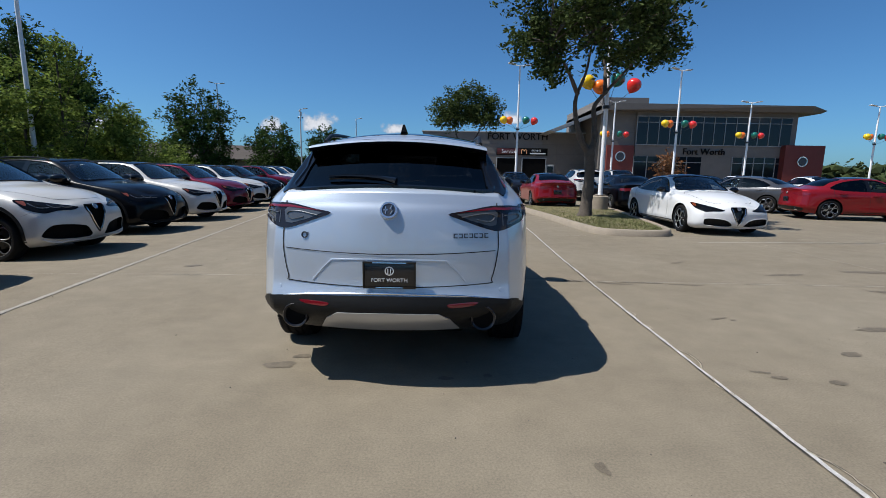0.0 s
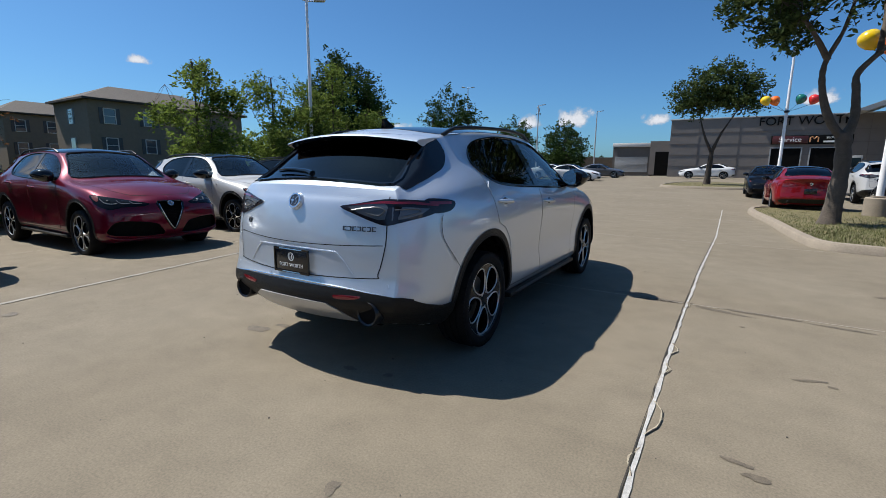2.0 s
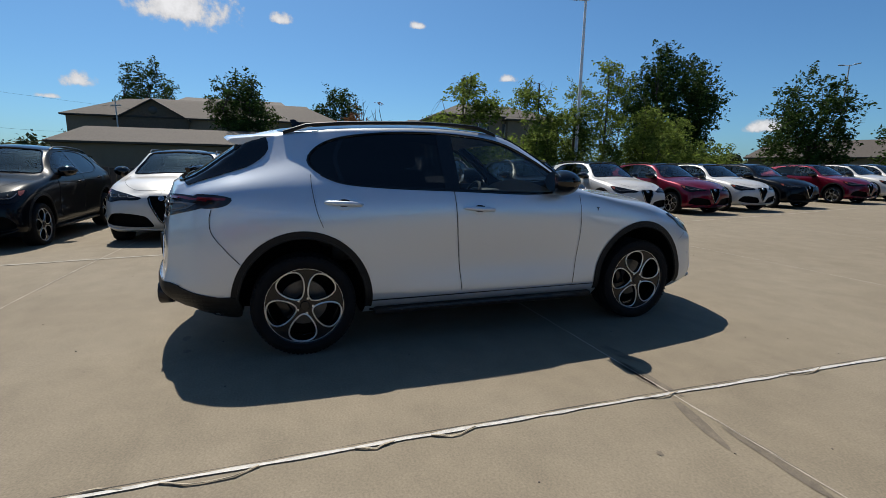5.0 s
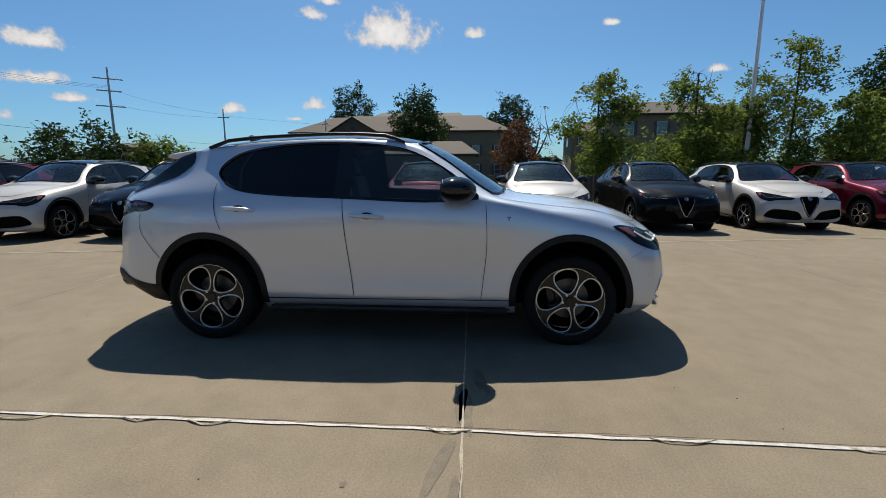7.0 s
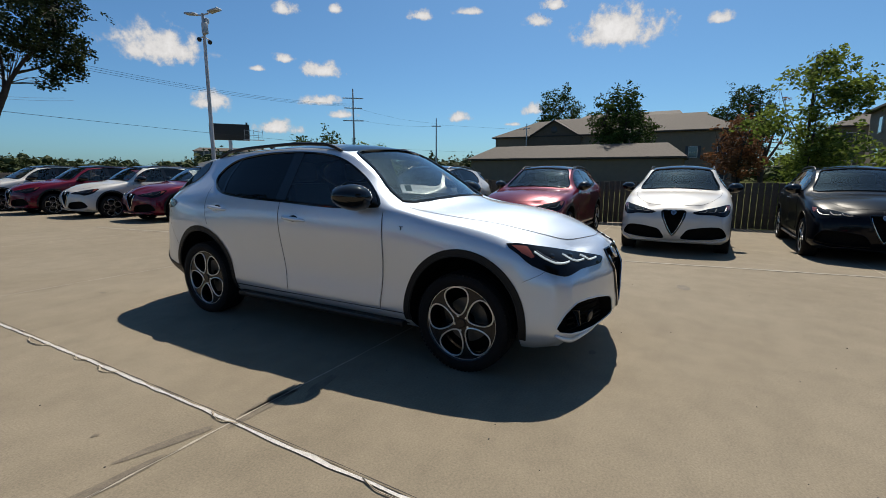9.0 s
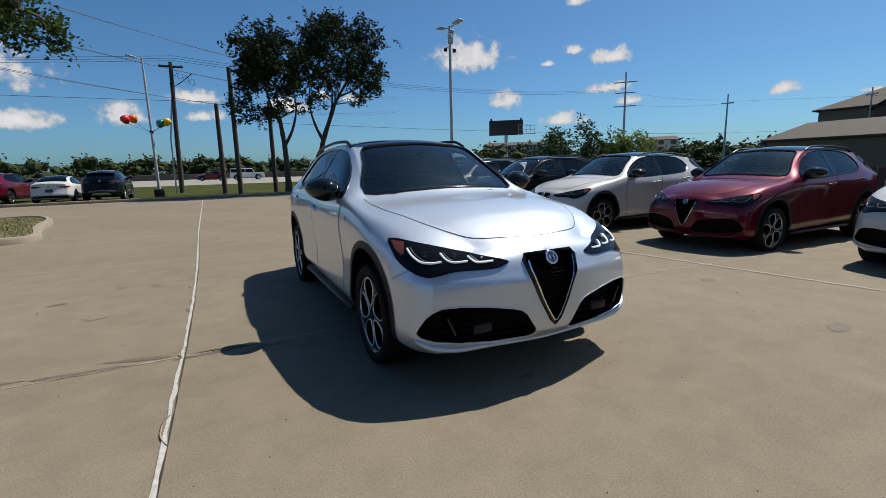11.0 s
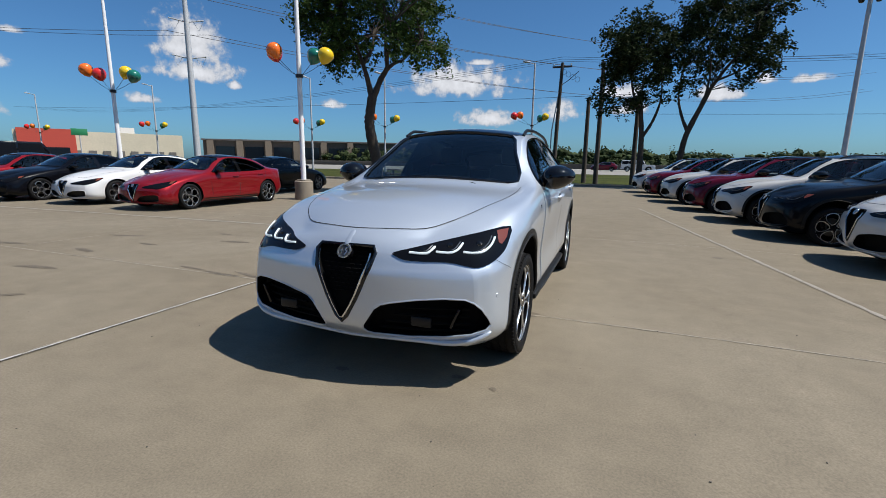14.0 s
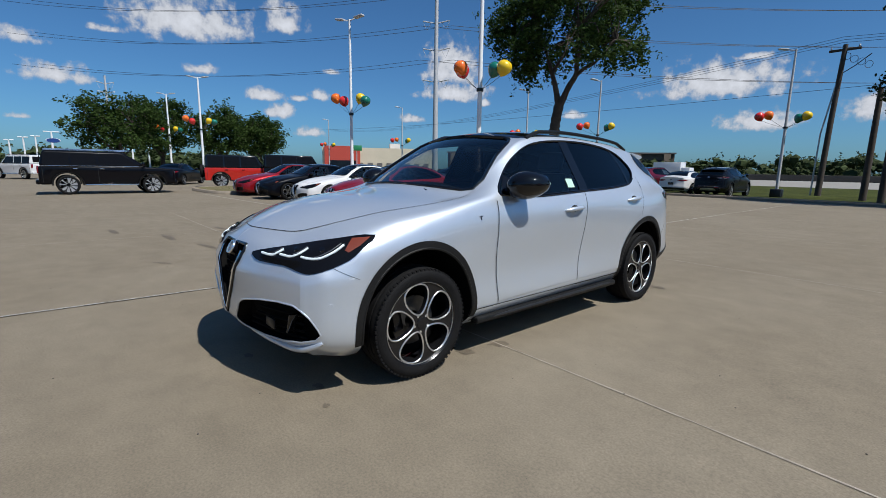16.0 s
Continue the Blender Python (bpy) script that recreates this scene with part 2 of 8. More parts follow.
class Shell:
    """The closed outer form of a car body: rows of lines along its side, a crowned top, a bowed nose and tail. x right, y ahead."""

    def __init__(self, rows, crown, bow, nose, tail, ends, span, fine=(48, 3, 8)):
        self.rx = [glide([(y, x) for y, x, z in r]) for r in rows]
        self.rz = [glide([(y, z) for y, x, z in r]) for r in rows]
        self.crown, self.bow = glide(crown), glide(bow)
        self.nose, self.tail = nose, tail  # for each row: shift of the corner, bow of the face
        self.rear, self.front = ends
        self.span = span
        self.fine = fine
        self.nose_low = rows[4][-1][2] - 0.09
        self.build()

    def across(self, table, v):
        n = len(table)
        i = min(int(v), n - 2)
        t = v - i
        a, b, c, d = (table[min(max(i + k, 0), n - 1)] for k in (-1, 0, 1, 2))
        return 0.5 * (2 * b + (c - a) * t + (2 * a - 5 * b + 4 * c - d) * t * t + (3 * b - a - 3 * c + d) * t**3)

    def side(self, y, v):
        x = self.across([f(y) for f in self.rx], v)
        z = self.across([f(y) for f in self.rz], v)
        wf, wr = smooth(self.front - self.span, self.front, y), smooth(self.rear + self.span, self.rear, y)
        dy = wf * self.across([a for a, _ in self.nose], v) + wr * self.across([a for a, _ in self.tail], v)
        return x, y + dy, z

    def build(self):
        n, per, cols = self.fine
        top = len(self.rx) - 1
        u = [0.5 - 0.5 * math.cos(math.pi * i / n) for i in range(n + 1)]
        ys = [self.rear + (self.front - self.rear) * (0.6 * a + 0.4 * i / n) for i, a in enumerate(u)]
        vs = [i / per for i in range(top * per + 1)]
        cs = [math.sin(math.pi / 2 * i / cols) for i in range(-cols, cols + 1)]
        bm = bmesh.new()

        def grid(pts):
            g = [[bm.verts.new(p) for p in row] for row in pts]
            for a, b in zip(g, g[1:]):
                for i in range(len(a) - 1):
                    bm.faces.new((a[i], a[i + 1], b[i + 1], b[i]))

        for sg in (1, -1):
            grid([[(sg * x, yy, z) for x, yy, z in (self.side(y, v) for v in vs)] for y in ys])
        tops, bots = [], []
        for y in ys:
            x, yy, z = self.side(y, top)
            tops.append([(x * c, yy + self.bow(y) * (1 - c * c), z + self.crown(y) * (1 - c * c)) for c in cs])
            x, yy, z = self.side(y, 0)
            b = self.nose[0][1] * smooth(self.front - self.span, self.front, y) + self.tail[0][1] * smooth(self.rear + self.span, self.rear, y)
            bots.append([(x * c, yy + b * (1 - c * c), z) for c in cs])
        grid(tops), grid(bots)
        for y, face in ((self.front, self.nose), (self.rear, self.tail)):
            pts = []
            for v in vs:
                x, yy, z = self.side(y, v)
                b = self.across([q for _, q in face], v)
                k = self.crown(y) * (v / top) ** 2
                pts.append([(x * c, yy + b * (1 - c * c), z + k * (1 - c * c)) for c in cs])
            grid(pts)
        bmesh.ops.remove_doubles(bm, verts=bm.verts, dist=2e-4)
        # round the bonnet over into the nose
        lip = [v for v in bm.verts if v.co.y > self.front - 0.28 and v.co.z > self.nose_low]
        for _ in range(28 if n > 60 else 9):
            bmesh.ops.smooth_vert(bm, verts=lip, factor=0.5, use_axis_x=True, use_axis_y=True, use_axis_z=True)
        bmesh.ops.recalc_face_normals(bm, faces=bm.faces)
        bm.verts.ensure_lookup_table(), bm.faces.ensure_lookup_table()
        bm.normal_update()
        self.bm = bm
        self.bvh = BVHTree.FromBMesh(bm)

    def normal(self, place, index):
        f = self.bm.faces[index]
        w = poly_3d_calc([v.co for v in f.verts], place)
        n = Vector((0, 0, 0))
        for v, k in zip(f.verts, w):
            n += v.normal * k
        return n.normalized()

    def drop(self, a, b, axis, sign):
        """The place and normal where the point (a, b), thrown along an axis, meets the body."""
        if axis == "x":
            o, d = Vector((3 * sign, a, b)), Vector((-sign, 0, 0))
        elif axis == "y":
            o, d = Vector((a, 5 * sign, b)), Vector((0, -sign, 0))
        else:
            o, d = Vector((a, b, 4)), Vector((0, 0, -1))
        hit = self.bvh.ray_cast(o, d)
        if hit[0] is None:
            hit = self.bvh.find_nearest(o + d * {"x": 2.2, "y": 2.9, "z": 2.8}[axis])
        return hit[0], self.normal(hit[0], hit[2])

    def panel(self, poly, axis, sign, off=0.002, depth=0.006, step=0.05):
        """A skin over the outline poly, laid on the body: off above it, with an edge that goes down by depth."""
        bm = bmesh.new()
        bm.faces.new([bm.verts.new((a, b, 0)) for a, b in poly])
        for k in (0, 1):
            lo, hi = min(p[k] for p in poly), max(p[k] for p in poly)
            n = int((hi - lo) / step)
            for i in range(1, n + 1):
                co, no = [0, 0, 0], [0, 0, 0]
                co[k], no[k] = lo + (hi - lo) * i / (n + 1), 1
                bmesh.ops.bisect_plane(bm, geom=bm.verts[:] + bm.edges[:] + bm.faces[:], plane_co=co, plane_no=no, dist=1e-5)
        rim = [e for e in bm.edges if e.is_boundary]
        if depth:
            ring = bmesh.ops.extrude_edge_only(bm, edges=rim)["geom"]
            low = {v for v in ring if isinstance(v, bmesh.types.BMVert)}
        else:
            low = set()
        norms = {}
        bm.verts.index_update()
        for v in bm.verts:
            place, n = self.drop(v.co.x, v.co.y, axis, sign)
            v.co = place + n * (off - (depth if v in low else 0))
            norms[v.index] = n
        bmesh.ops.recalc_face_normals(bm, faces=bm.faces)
        bm.normal_update()
        face = max(bm.faces, key=lambda f: f.calc_area())
        if face.normal.dot(norms[face.verts[0].index]) < 0:
            bmesh.ops.reverse_faces(bm, faces=bm.faces)
        return bm, norms, {v.index for v in low}

    def skin(self, name, poly, axis, sign, mat, parent, off=0.002, depth=0.006, step=0.05, label=""):
        bm, norms, low = self.panel(poly, axis, sign, off, depth, step)
        me = mesh_of(name, bm, mat, 50)
        out = []
        for p in me.polygons:
            edge = any(v in low for v in p.vertices)
            out += [p.normal if edge or norms[v].dot(p.normal) < 0.3 else norms[v] for v in p.vertices]
        me.normals_split_custom_set(out)
        ob = new(name, me)
        ob.parent = parent
        if label:
            tagged(ob, label)
        return ob

    def strip(self, line, axis, sign, width=0.006, off=0.001):
        """A narrow band along a line on the body."""
        bm = bmesh.new()
        pts = [Vector((a, b, 0)) for a, b in line]
        last = None
        for i, p in enumerate(pts):
            d = (pts[min(i + 1, len(pts) - 1)] - pts[max(i - 1, 0)]).normalized()
            s = Vector((-d.y, d.x, 0)) * width / 2
            row = []
            for q in (p - s, p + s):
                place, n = self.drop(q.x, q.y, axis, sign)
                row.append(bm.verts.new(place + n * off))
            if last:
                f = bm.faces.new((last[0], last[1], row[1], row[0]))
                f.normal_update()
                if f.normal.dot(n) < 0:
                    f.normal_flip()
            last = row
        return bm

    def bead(self, line, axis, sign, radius=0.006, off=0.0, closed=False, n=6, squash=1.0):
        """A round bead along a line on the body."""
        pts = []
        for a, b in line:
            place, nn = self.drop(a, b, axis, sign)
            pts.append(place + nn * off)
        return tube(pts, radius, n, closed, squash)

    def cut(self, cutters):
        """The body as a mesh with the cutters taken away; cut faces take the cutters' own material."""
        base = self.bm.copy()
        me = bpy.data.meshes.new("body")
        base.to_mesh(me)
        base.free()
        ob = new("t", me)
        me.materials.append(SHELLM)
        rest = []
        for bm, mat in cutters:
            bmesh.ops.recalc_face_normals(bm, faces=bm.faces)
            c = bpy.data.meshes.new("c")
            bm.to_mesh(c)
            bm.free()
            c.materials.append(mat)
            co = new("c", c)
            rest.append(co)
            md = ob.modifiers.new("cut", "BOOLEAN")
            md.operation, md.solver, md.object, md.material_mode = "DIFFERENCE", "EXACT", co, "TRANSFER"
        dg = bpy.context.evaluated_depsgraph_get()
        dg.update()
        out = bpy.data.meshes.new_from_object(ob.evaluated_get(dg))
        out.name = "body"
        bpy.data.objects.remove(ob)
        for co in rest:
            bpy.data.objects.remove(co)
        out.polygons.foreach_set("use_smooth", [True] * len(out.polygons))
        norms = []
        for p in out.polygons:
            for vi in p.vertices:
                place, n, idx, dist = self.bvh.find_nearest(out.vertices[vi].co)
                if dist < 5e-4:
                    s = self.normal(place, idx)
                    norms.append(s if s.dot(p.normal) > 0.75 else p.normal)
                else:
                    norms.append(p.normal)
        out.normals_split_custom_set(norms)
        return out


def prism(shell, poly, axis, sign, above=0.15, below=0.12):
    """A plug through the skin over the outline poly."""
    flat = bmesh.new()
    flat.faces.new([flat.verts.new((a, b, 0)) for a, b in poly])
    bmesh.ops.triangulate(flat, faces=flat.faces[:])
    flat.verts.index_update()
    tris = [[v.index for v in f.verts] for f in flat.faces]
    flat.free()
    bm = bmesh.new()
    d = {"x": Vector((sign, 0, 0)), "y": Vector((0, sign, 0)), "z": Vector((0, 0, 1))}[axis]
    hits = [shell.drop(a, b, axis, sign)[0] for a, b in poly]
    loops = [[bm.verts.new(q + d * h) for q in hits] for h in (above, -below)]
    n = len(poly)
    for t in tris:
        bm.faces.new([loops[0][i] for i in t])
        bm.faces.new([loops[1][i] for i in t[::-1]])
    for i in range(n):
        j = (i + 1) % n
        bm.faces.new((loops[0][i], loops[1][i], loops[1][j]))
        bm.faces.new((loops[0][i], loops[1][j], loops[0][j]))
    return bm


def petal(k, grow=0.0, n=26):
    """One of five leaf-shaped openings of the alloy wheel, as (x, y) round the hub."""
    a0 = radians(90 + 72 * k)
    pts = []
    for i in range(n):
        t = 2 * math.pi * i / n
        rad = 0.158 - (0.094 + grow) * math.cos(t)
        wide = (0.081 + grow) * math.sin(t) * (1.0 - 0.36 * math.cos(t))
        if rad > 0.2:
            wide *= 1.02
        pts.append((rad * math.cos(a0) - wide * math.sin(a0), rad * math.sin(a0) + wide * math.cos(a0)))
    return pts


WHEELS = {}


def wheel_parts(style, r, fine=False):
    """Meshes of one wheel; its outer face looks along +x, the hub is at the origin."""
    if (style, r, fine) in WHEELS:
        return WHEELS[style, r, fine]
    k = r / 0.355
    rot = Matrix(((0, 0, 1, 0), (1, 0, 0, 0), (0, 1, 0, 0), (0, 0, 0, 1)))
    w = 0.118
    prof = [(0.272, -w + 0.012), (0.30, -w), (0.33, -w + 0.004), (0.347, -w + 0.02), (0.353, -w + 0.04)]
    for z in (-0.05, 0.0, 0.05) if fine else ():
        prof += [(0.355, z - 0.018), (0.355, z - 0.006), (0.347, z - 0.004), (0.347, z + 0.004), (0.355, z + 0.006), (0.355, z + 0.018)]
    prof += [(0.353, w - 0.04), (0.347, w - 0.02), (0.33, w - 0.004), (0.30, w), (0.272, w - 0.012)]
    seg = 56 if fine else 30
    tyre = lathe(prof, seg)
    nub = []
    for i in range(72 if fine else 0):
        for sgn in (1, -1):
            nub.append(moved(block(0.3440, 0, sgn * (w - 0.022), 0.012, 0.017, 0.026), Matrix.Rotation(2 * math.pi * i / 72, 4, "Z")))
    tyre = merge(tyre, *nub)
    barrel = lathe([(0.262, -0.10), (0.272, -0.105), (0.276, -0.10), (0.262, -0.08), (0.252, 0.0), (0.262, 0.085), (0.276, 0.1), (0.272, 0.108), (0.264, 0.1)], 48 if fine else 24)
    five = style == "petal"
    ring = [(0.266 * math.cos(2 * math.pi * i / 60), 0.266 * math.sin(2 * math.pi * i / 60)) for i in range(60)]
    if five:
        face = moved(sheet(ring, [petal(i, 0, 26 if fine else 16) for i in range(5)], 0.03), Matrix.Translation((0, 0, 0.062)))
        lips = merge(*(tube([(x, y, 0.094) for x, y in petal(i, 0.006, 26 if fine else 16)], 0.0056, 6 if fine else 4, True) for i in range(5)), lathe([(0.262, 0.09), (0.262, 0.1), (0.27, 0.1), (0.27, 0.09)], 48 if fine else 24))
    else:
        holes = []
        for i in range(10):
            a = 2 * math.pi * i / 10
            pts = rounded([(0.075, -0.012), (0.245, -0.05), (0.25, 0.05), (0.075, 0.012)], 4)
            holes.append([(x * math.cos(a) - y * math.sin(a), x * math.sin(a) + y * math.cos(a)) for x, y in pts])
        face = moved(sheet(ring, holes, 0.035), Matrix.Translation((0, 0, 0.055)))
        lips = lathe([(0.258, 0.088), (0.258, 0.1), (0.27, 0.1), (0.27, 0.088)], 48)
    cap = lathe([(0.001, 0.1), (0.03, 0.1), (0.034, 0.094), (0.034, 0.08)], 20)
    bolts = merge(*(moved(lathe([(0.001, 0.095), (0.009, 0.095), (0.01, 0.075)], 6), Matrix.Translation((0.055 * math.cos(a), 0.055 * math.sin(a), 0))) for a in (2 * math.pi * (i + 0.5) / 5 for i in range(5))))
    disc = lathe([(0.06, 0.0), (0.16, 0.0), (0.16, -0.025), (0.06, -0.025)], 40 if fine else 20)
    caliper = block(-0.13, 0.06, 0.0, 0.07, 0.15, 0.07, 0.012)
    back = lathe([(0.001, -0.06), (0.25, -0.06), (0.25, -0.065), (0.001, -0.065)], 32)
    made = []
    for name, bm, mat in (("tyre", tyre, RUBBER), ("rim", barrel, RIMDK), ("spokes", face, RIMDK if five else ALU), ("rim_edge", lips, ALU), ("hub_cap", cap, RIMDK), ("wheel_bolts", bolts, ALU), ("brake_disc", disc, DISC), ("brake_caliper", caliper, RIMDK), ("hub_back", back, VOID)):
        moved(bm, Matrix.Scale(k, 4) @ rot)
        made.append((name, mesh_of(name, bm, mat, 45)))
    WHEELS[style, r, fine] = made
    return made


def wheel(parent, x, y, r, style="petal", turn=0.0, spin=0.0, fine=False):
    made = wheel_parts(style, r, fine)
    side = 0 if x > 0 else 180
    hub = new("wheel", made[0][1])
    hub.name = "wheel"
    hub.parent = parent
    hub.matrix_basis = pose(x, y, r - 0.004) @ pose(0, 0, 0, 0, 0, side + turn) @ pose(0, 0, 0, spin, 0, 0)
    for name, me in made[1:]:
        o = new(name, me)
        o.parent = hub
    return hub


def emblem(parent, place, normal, r, label):
    """A round badge: a silver ring with a dark field and a plain two-part device."""
    q = normal.to_track_quat("Z", "Y").to_matrix().to_4x4()
    m = Matrix.Translation(place) @ q
    ring = part("emblem", moved(lathe([(r * 0.72, 0.0), (r * 0.75, 0.008), (r * 0.95, 0.008), (r, 0.003), (r, -0.004)], 28), m), BADGE, parent, label)
    part("emblem_field", moved(lathe([(0.0005, 0.004), (r * 0.74, 0.004), (r * 0.74, -0.002)], 24), m), BADGED, ring)
    dev = merge(block(-r * 0.33, 0, 0.005, r * 0.1, r * 0.9, 0.003), block(-r * 0.33, 0, 0.005, r * 0.5, r * 0.14, 0.003), tube([(r * 0.2, -r * 0.5, 0.006), (r * 0.45, -r * 0.1, 0.006), (r * 0.2, r * 0.15, 0.006), (r * 0.4, r * 0.5, 0.006)], r * 0.09, 6))
    part("emblem_device", moved(dev, m), BADGE, ring)
    return ring


SUV = dict(
    rows=[
        [(-2.22, 0.62, 0.33), (-2.0, 0.76, 0.29), (-1.4, 0.80, 0.24), (0, 0.80, 0.235), (1.4, 0.80, 0.22), (1.9, 0.78, 0.22), (2.1, 0.70, 0.24)],
        [(-2.22, 0.72, 0.47), (-2.0, 0.85, 0.44), (-1.5, 0.90, 0.38), (0, 0.905, 0.35), (1.4, 0.905, 0.34), (1.85, 0.89, 0.33), (2.0, 0.845, 0.34), (2.1, 0.745, 0.36)],
        [(-2.22, 0.73, 0.64), (-2.05, 0.845, 0.63), (-1.8, 0.905, 0.62), (-1.4, 0.925, 0.62), (-0.6, 0.905, 0.60), (0, 0.895, 0.59), (0.7, 0.90, 0.59), (1.4, 0.925, 0.60), (1.8, 0.90, 0.58), (2.0, 0.845, 0.57), (2.1, 0.76, 0.56)],
        [(-2.22, 0.72, 0.86), (-2.05, 0.835, 0.90), (-1.8, 0.90, 0.93), (-1.4, 0.935, 0.95), (-0.6, 0.93, 0.95), (0.3, 0.928, 0.93), (1.0, 0.925, 0.90), (1.4, 0.925, 0.875), (1.8, 0.885, 0.82), (2.0, 0.82, 0.775), (2.1, 0.73, 0.74)],
        [(-2.22, 0.705, 1.04), (-2.05, 0.81, 1.085), (-1.8, 0.86, 1.12), (-1.4, 0.868, 1.15), (-0.6, 0.88, 1.14), (0.3, 0.885, 1.11), (0.8, 0.89, 1.09), (1.2, 0.885, 1.03), (1.55, 0.855, 0.98), (1.8, 0.81, 0.915), (2.0, 0.745, 0.85), (2.1, 0.66, 0.805)],
        [(-2.22, 0.69, 1.11), (-2.05, 0.735, 1.17), (-1.8, 0.725, 1.26), (-1.4, 0.705, 1.355), (-1.0, 0.715, 1.38), (-0.3, 0.735, 1.375), (0.1, 0.75, 1.345), (0.4, 0.785, 1.28), (0.7, 0.81, 1.18), (0.9, 0.815, 1.115), (1.2, 0.79, 1.065), (1.55, 0.745, 1.02), (1.8, 0.70, 0.955), (2.0, 0.63, 0.885), (2.1, 0.54, 0.835)],
        [(-2.22, 0.66, 1.16), (-2.05, 0.675, 1.235), (-1.85, 0.645, 1.36), (-1.68, 0.59, 1.475), (-1.4, 0.585, 1.53), (-1.0, 0.60, 1.565), (-0.4, 0.605, 1.585), (0.0, 0.60, 1.57), (0.2, 0.605, 1.53), (0.45, 0.645, 1.395), (0.7, 0.685, 1.23), (0.86, 0.71, 1.13), (1.0, 0.70, 1.10), (1.4, 0.62, 1.065), (1.8, 0.55, 0.985), (2.0, 0.48, 0.91), (2.1, 0.40, 0.855)],
    ],
    crown=[(-2.22, 0.02), (-1.9, 0.05), (-1.6, 0.06), (-0.4, 0.065), (0.2, 0.05), (0.8, 0.035), (1.1, 0.03), (1.8, 0.03), (2.1, 0.025)],
    bow=[(-2.22, -0.12), (-2.0, -0.10), (-1.5, -0.03), (-0.5, 0.0), (0.1, 0.06), (0.8, 0.13), (1.4, 0.09), (2.1, 0.13)],
    nose=[(-0.06, 0.10), (0.03, 0.15), (0.03, 0.16), (0.01, 0.17), (-0.02, 0.16), (-0.035, 0.145), (-0.045, 0.13)],
    tail=[(0.06, -0.12), (-0.06, -0.13), (-0.03, -0.13), (-0.01, -0.13), (0.02, -0.13), (0.04, -0.12), (0.06, -0.12)],
    ends=(-2.22, 2.1),
    span=0.55,
)
SEDAN = dict(
    rows=[
        [(-2.18, 0.62, 0.27), (-2.0, 0.75, 0.22), (-1.4, 0.78, 0.18), (0, 0.78, 0.18), (1.4, 0.78, 0.16), (1.95, 0.76, 0.15), (2.15, 0.66, 0.17)],
        [(-2.18, 0.70, 0.42), (-2.0, 0.83, 0.38), (-1.5, 0.88, 0.30), (0, 0.885, 0.27), (1.4, 0.885, 0.26), (1.9, 0.86, 0.24), (2.05, 0.81, 0.25), (2.15, 0.72, 0.27)],
        [(-2.18, 0.71, 0.58), (-2.0, 0.835, 0.55), (-1.4, 0.905, 0.52), (-0.6, 0.885, 0.50), (0.5, 0.88, 0.49), (1.4, 0.905, 0.50), (1.9, 0.86, 0.46), (2.05, 0.81, 0.45), (2.15, 0.73, 0.44)],
        [(-2.18, 0.70, 0.76), (-2.0, 0.82, 0.79), (-1.4, 0.91, 0.81), (-0.6, 0.905, 0.80), (0.5, 0.905, 0.78), (1.2, 0.905, 0.75), (1.7, 0.87, 0.68), (2.0, 0.79, 0.62), (2.15, 0.69, 0.58)],
        [(-2.18, 0.68, 0.93), (-2.0, 0.785, 0.95), (-1.4, 0.86, 0.97), (-0.6, 0.855, 0.95), (0.4, 0.86, 0.92), (0.9, 0.86, 0.90), (1.4, 0.83, 0.83), (1.8, 0.77, 0.74), (2.05, 0.68, 0.67), (2.15, 0.61, 0.64)],
        [(-2.18, 0.64, 0.985), (-1.9, 0.72, 1.01), (-1.6, 0.735, 1.04), (-1.2, 0.725, 1.13), (-0.8, 0.715, 1.18), (-0.2, 0.71, 1.18), (0.2, 0.72, 1.13), (0.6, 0.76, 1.02), (0.9, 0.775, 0.935), (1.4, 0.70, 0.87), (1.8, 0.64, 0.78), (2.05, 0.55, 0.705), (2.15, 0.48, 0.665)],
        [(-2.18, 0.58, 1.01), (-1.9, 0.60, 1.035), (-1.7, 0.60, 1.07), (-1.3, 0.575, 1.24), (-0.95, 0.56, 1.325), (-0.4, 0.56, 1.365), (-0.1, 0.56, 1.355), (0.2, 0.58, 1.27), (0.6, 0.635, 1.06), (0.85, 0.67, 0.95), (1.1, 0.62, 0.93), (1.6, 0.52, 0.85), (1.95, 0.44, 0.76), (2.15, 0.36, 0.69)],
    ],
    crown=[(-2.18, 0.02), (-1.7, 0.04), (-1.3, 0.06), (-0.4, 0.06), (0.2, 0.05), (0.8, 0.035), (1.4, 0.035), (2.15, 0.025)],
    bow=[(-2.18, -0.12), (-1.7, -0.10), (-1.0, -0.04), (-0.5, 0.0), (0.1, 0.06), (0.8, 0.14), (1.4, 0.09), (2.15, 0.14)],
    nose=[(-0.06, 0.10), (0.03, 0.15), (0.03, 0.16), (0.01, 0.17), (-0.02, 0.16), (-0.035, 0.15), (-0.045, 0.14)],
    tail=[(0.06, -0.12), (-0.04, -0.12), (-0.02, -0.12), (0.0, -0.12), (0.0, -0.12), (-0.02, -0.12), (-0.03, -0.12)],
    ends=(-2.18, 2.15),
    span=0.55,
)


def mirrored(poly):
    return [(-a, b) for a, b in poly[::-1]]


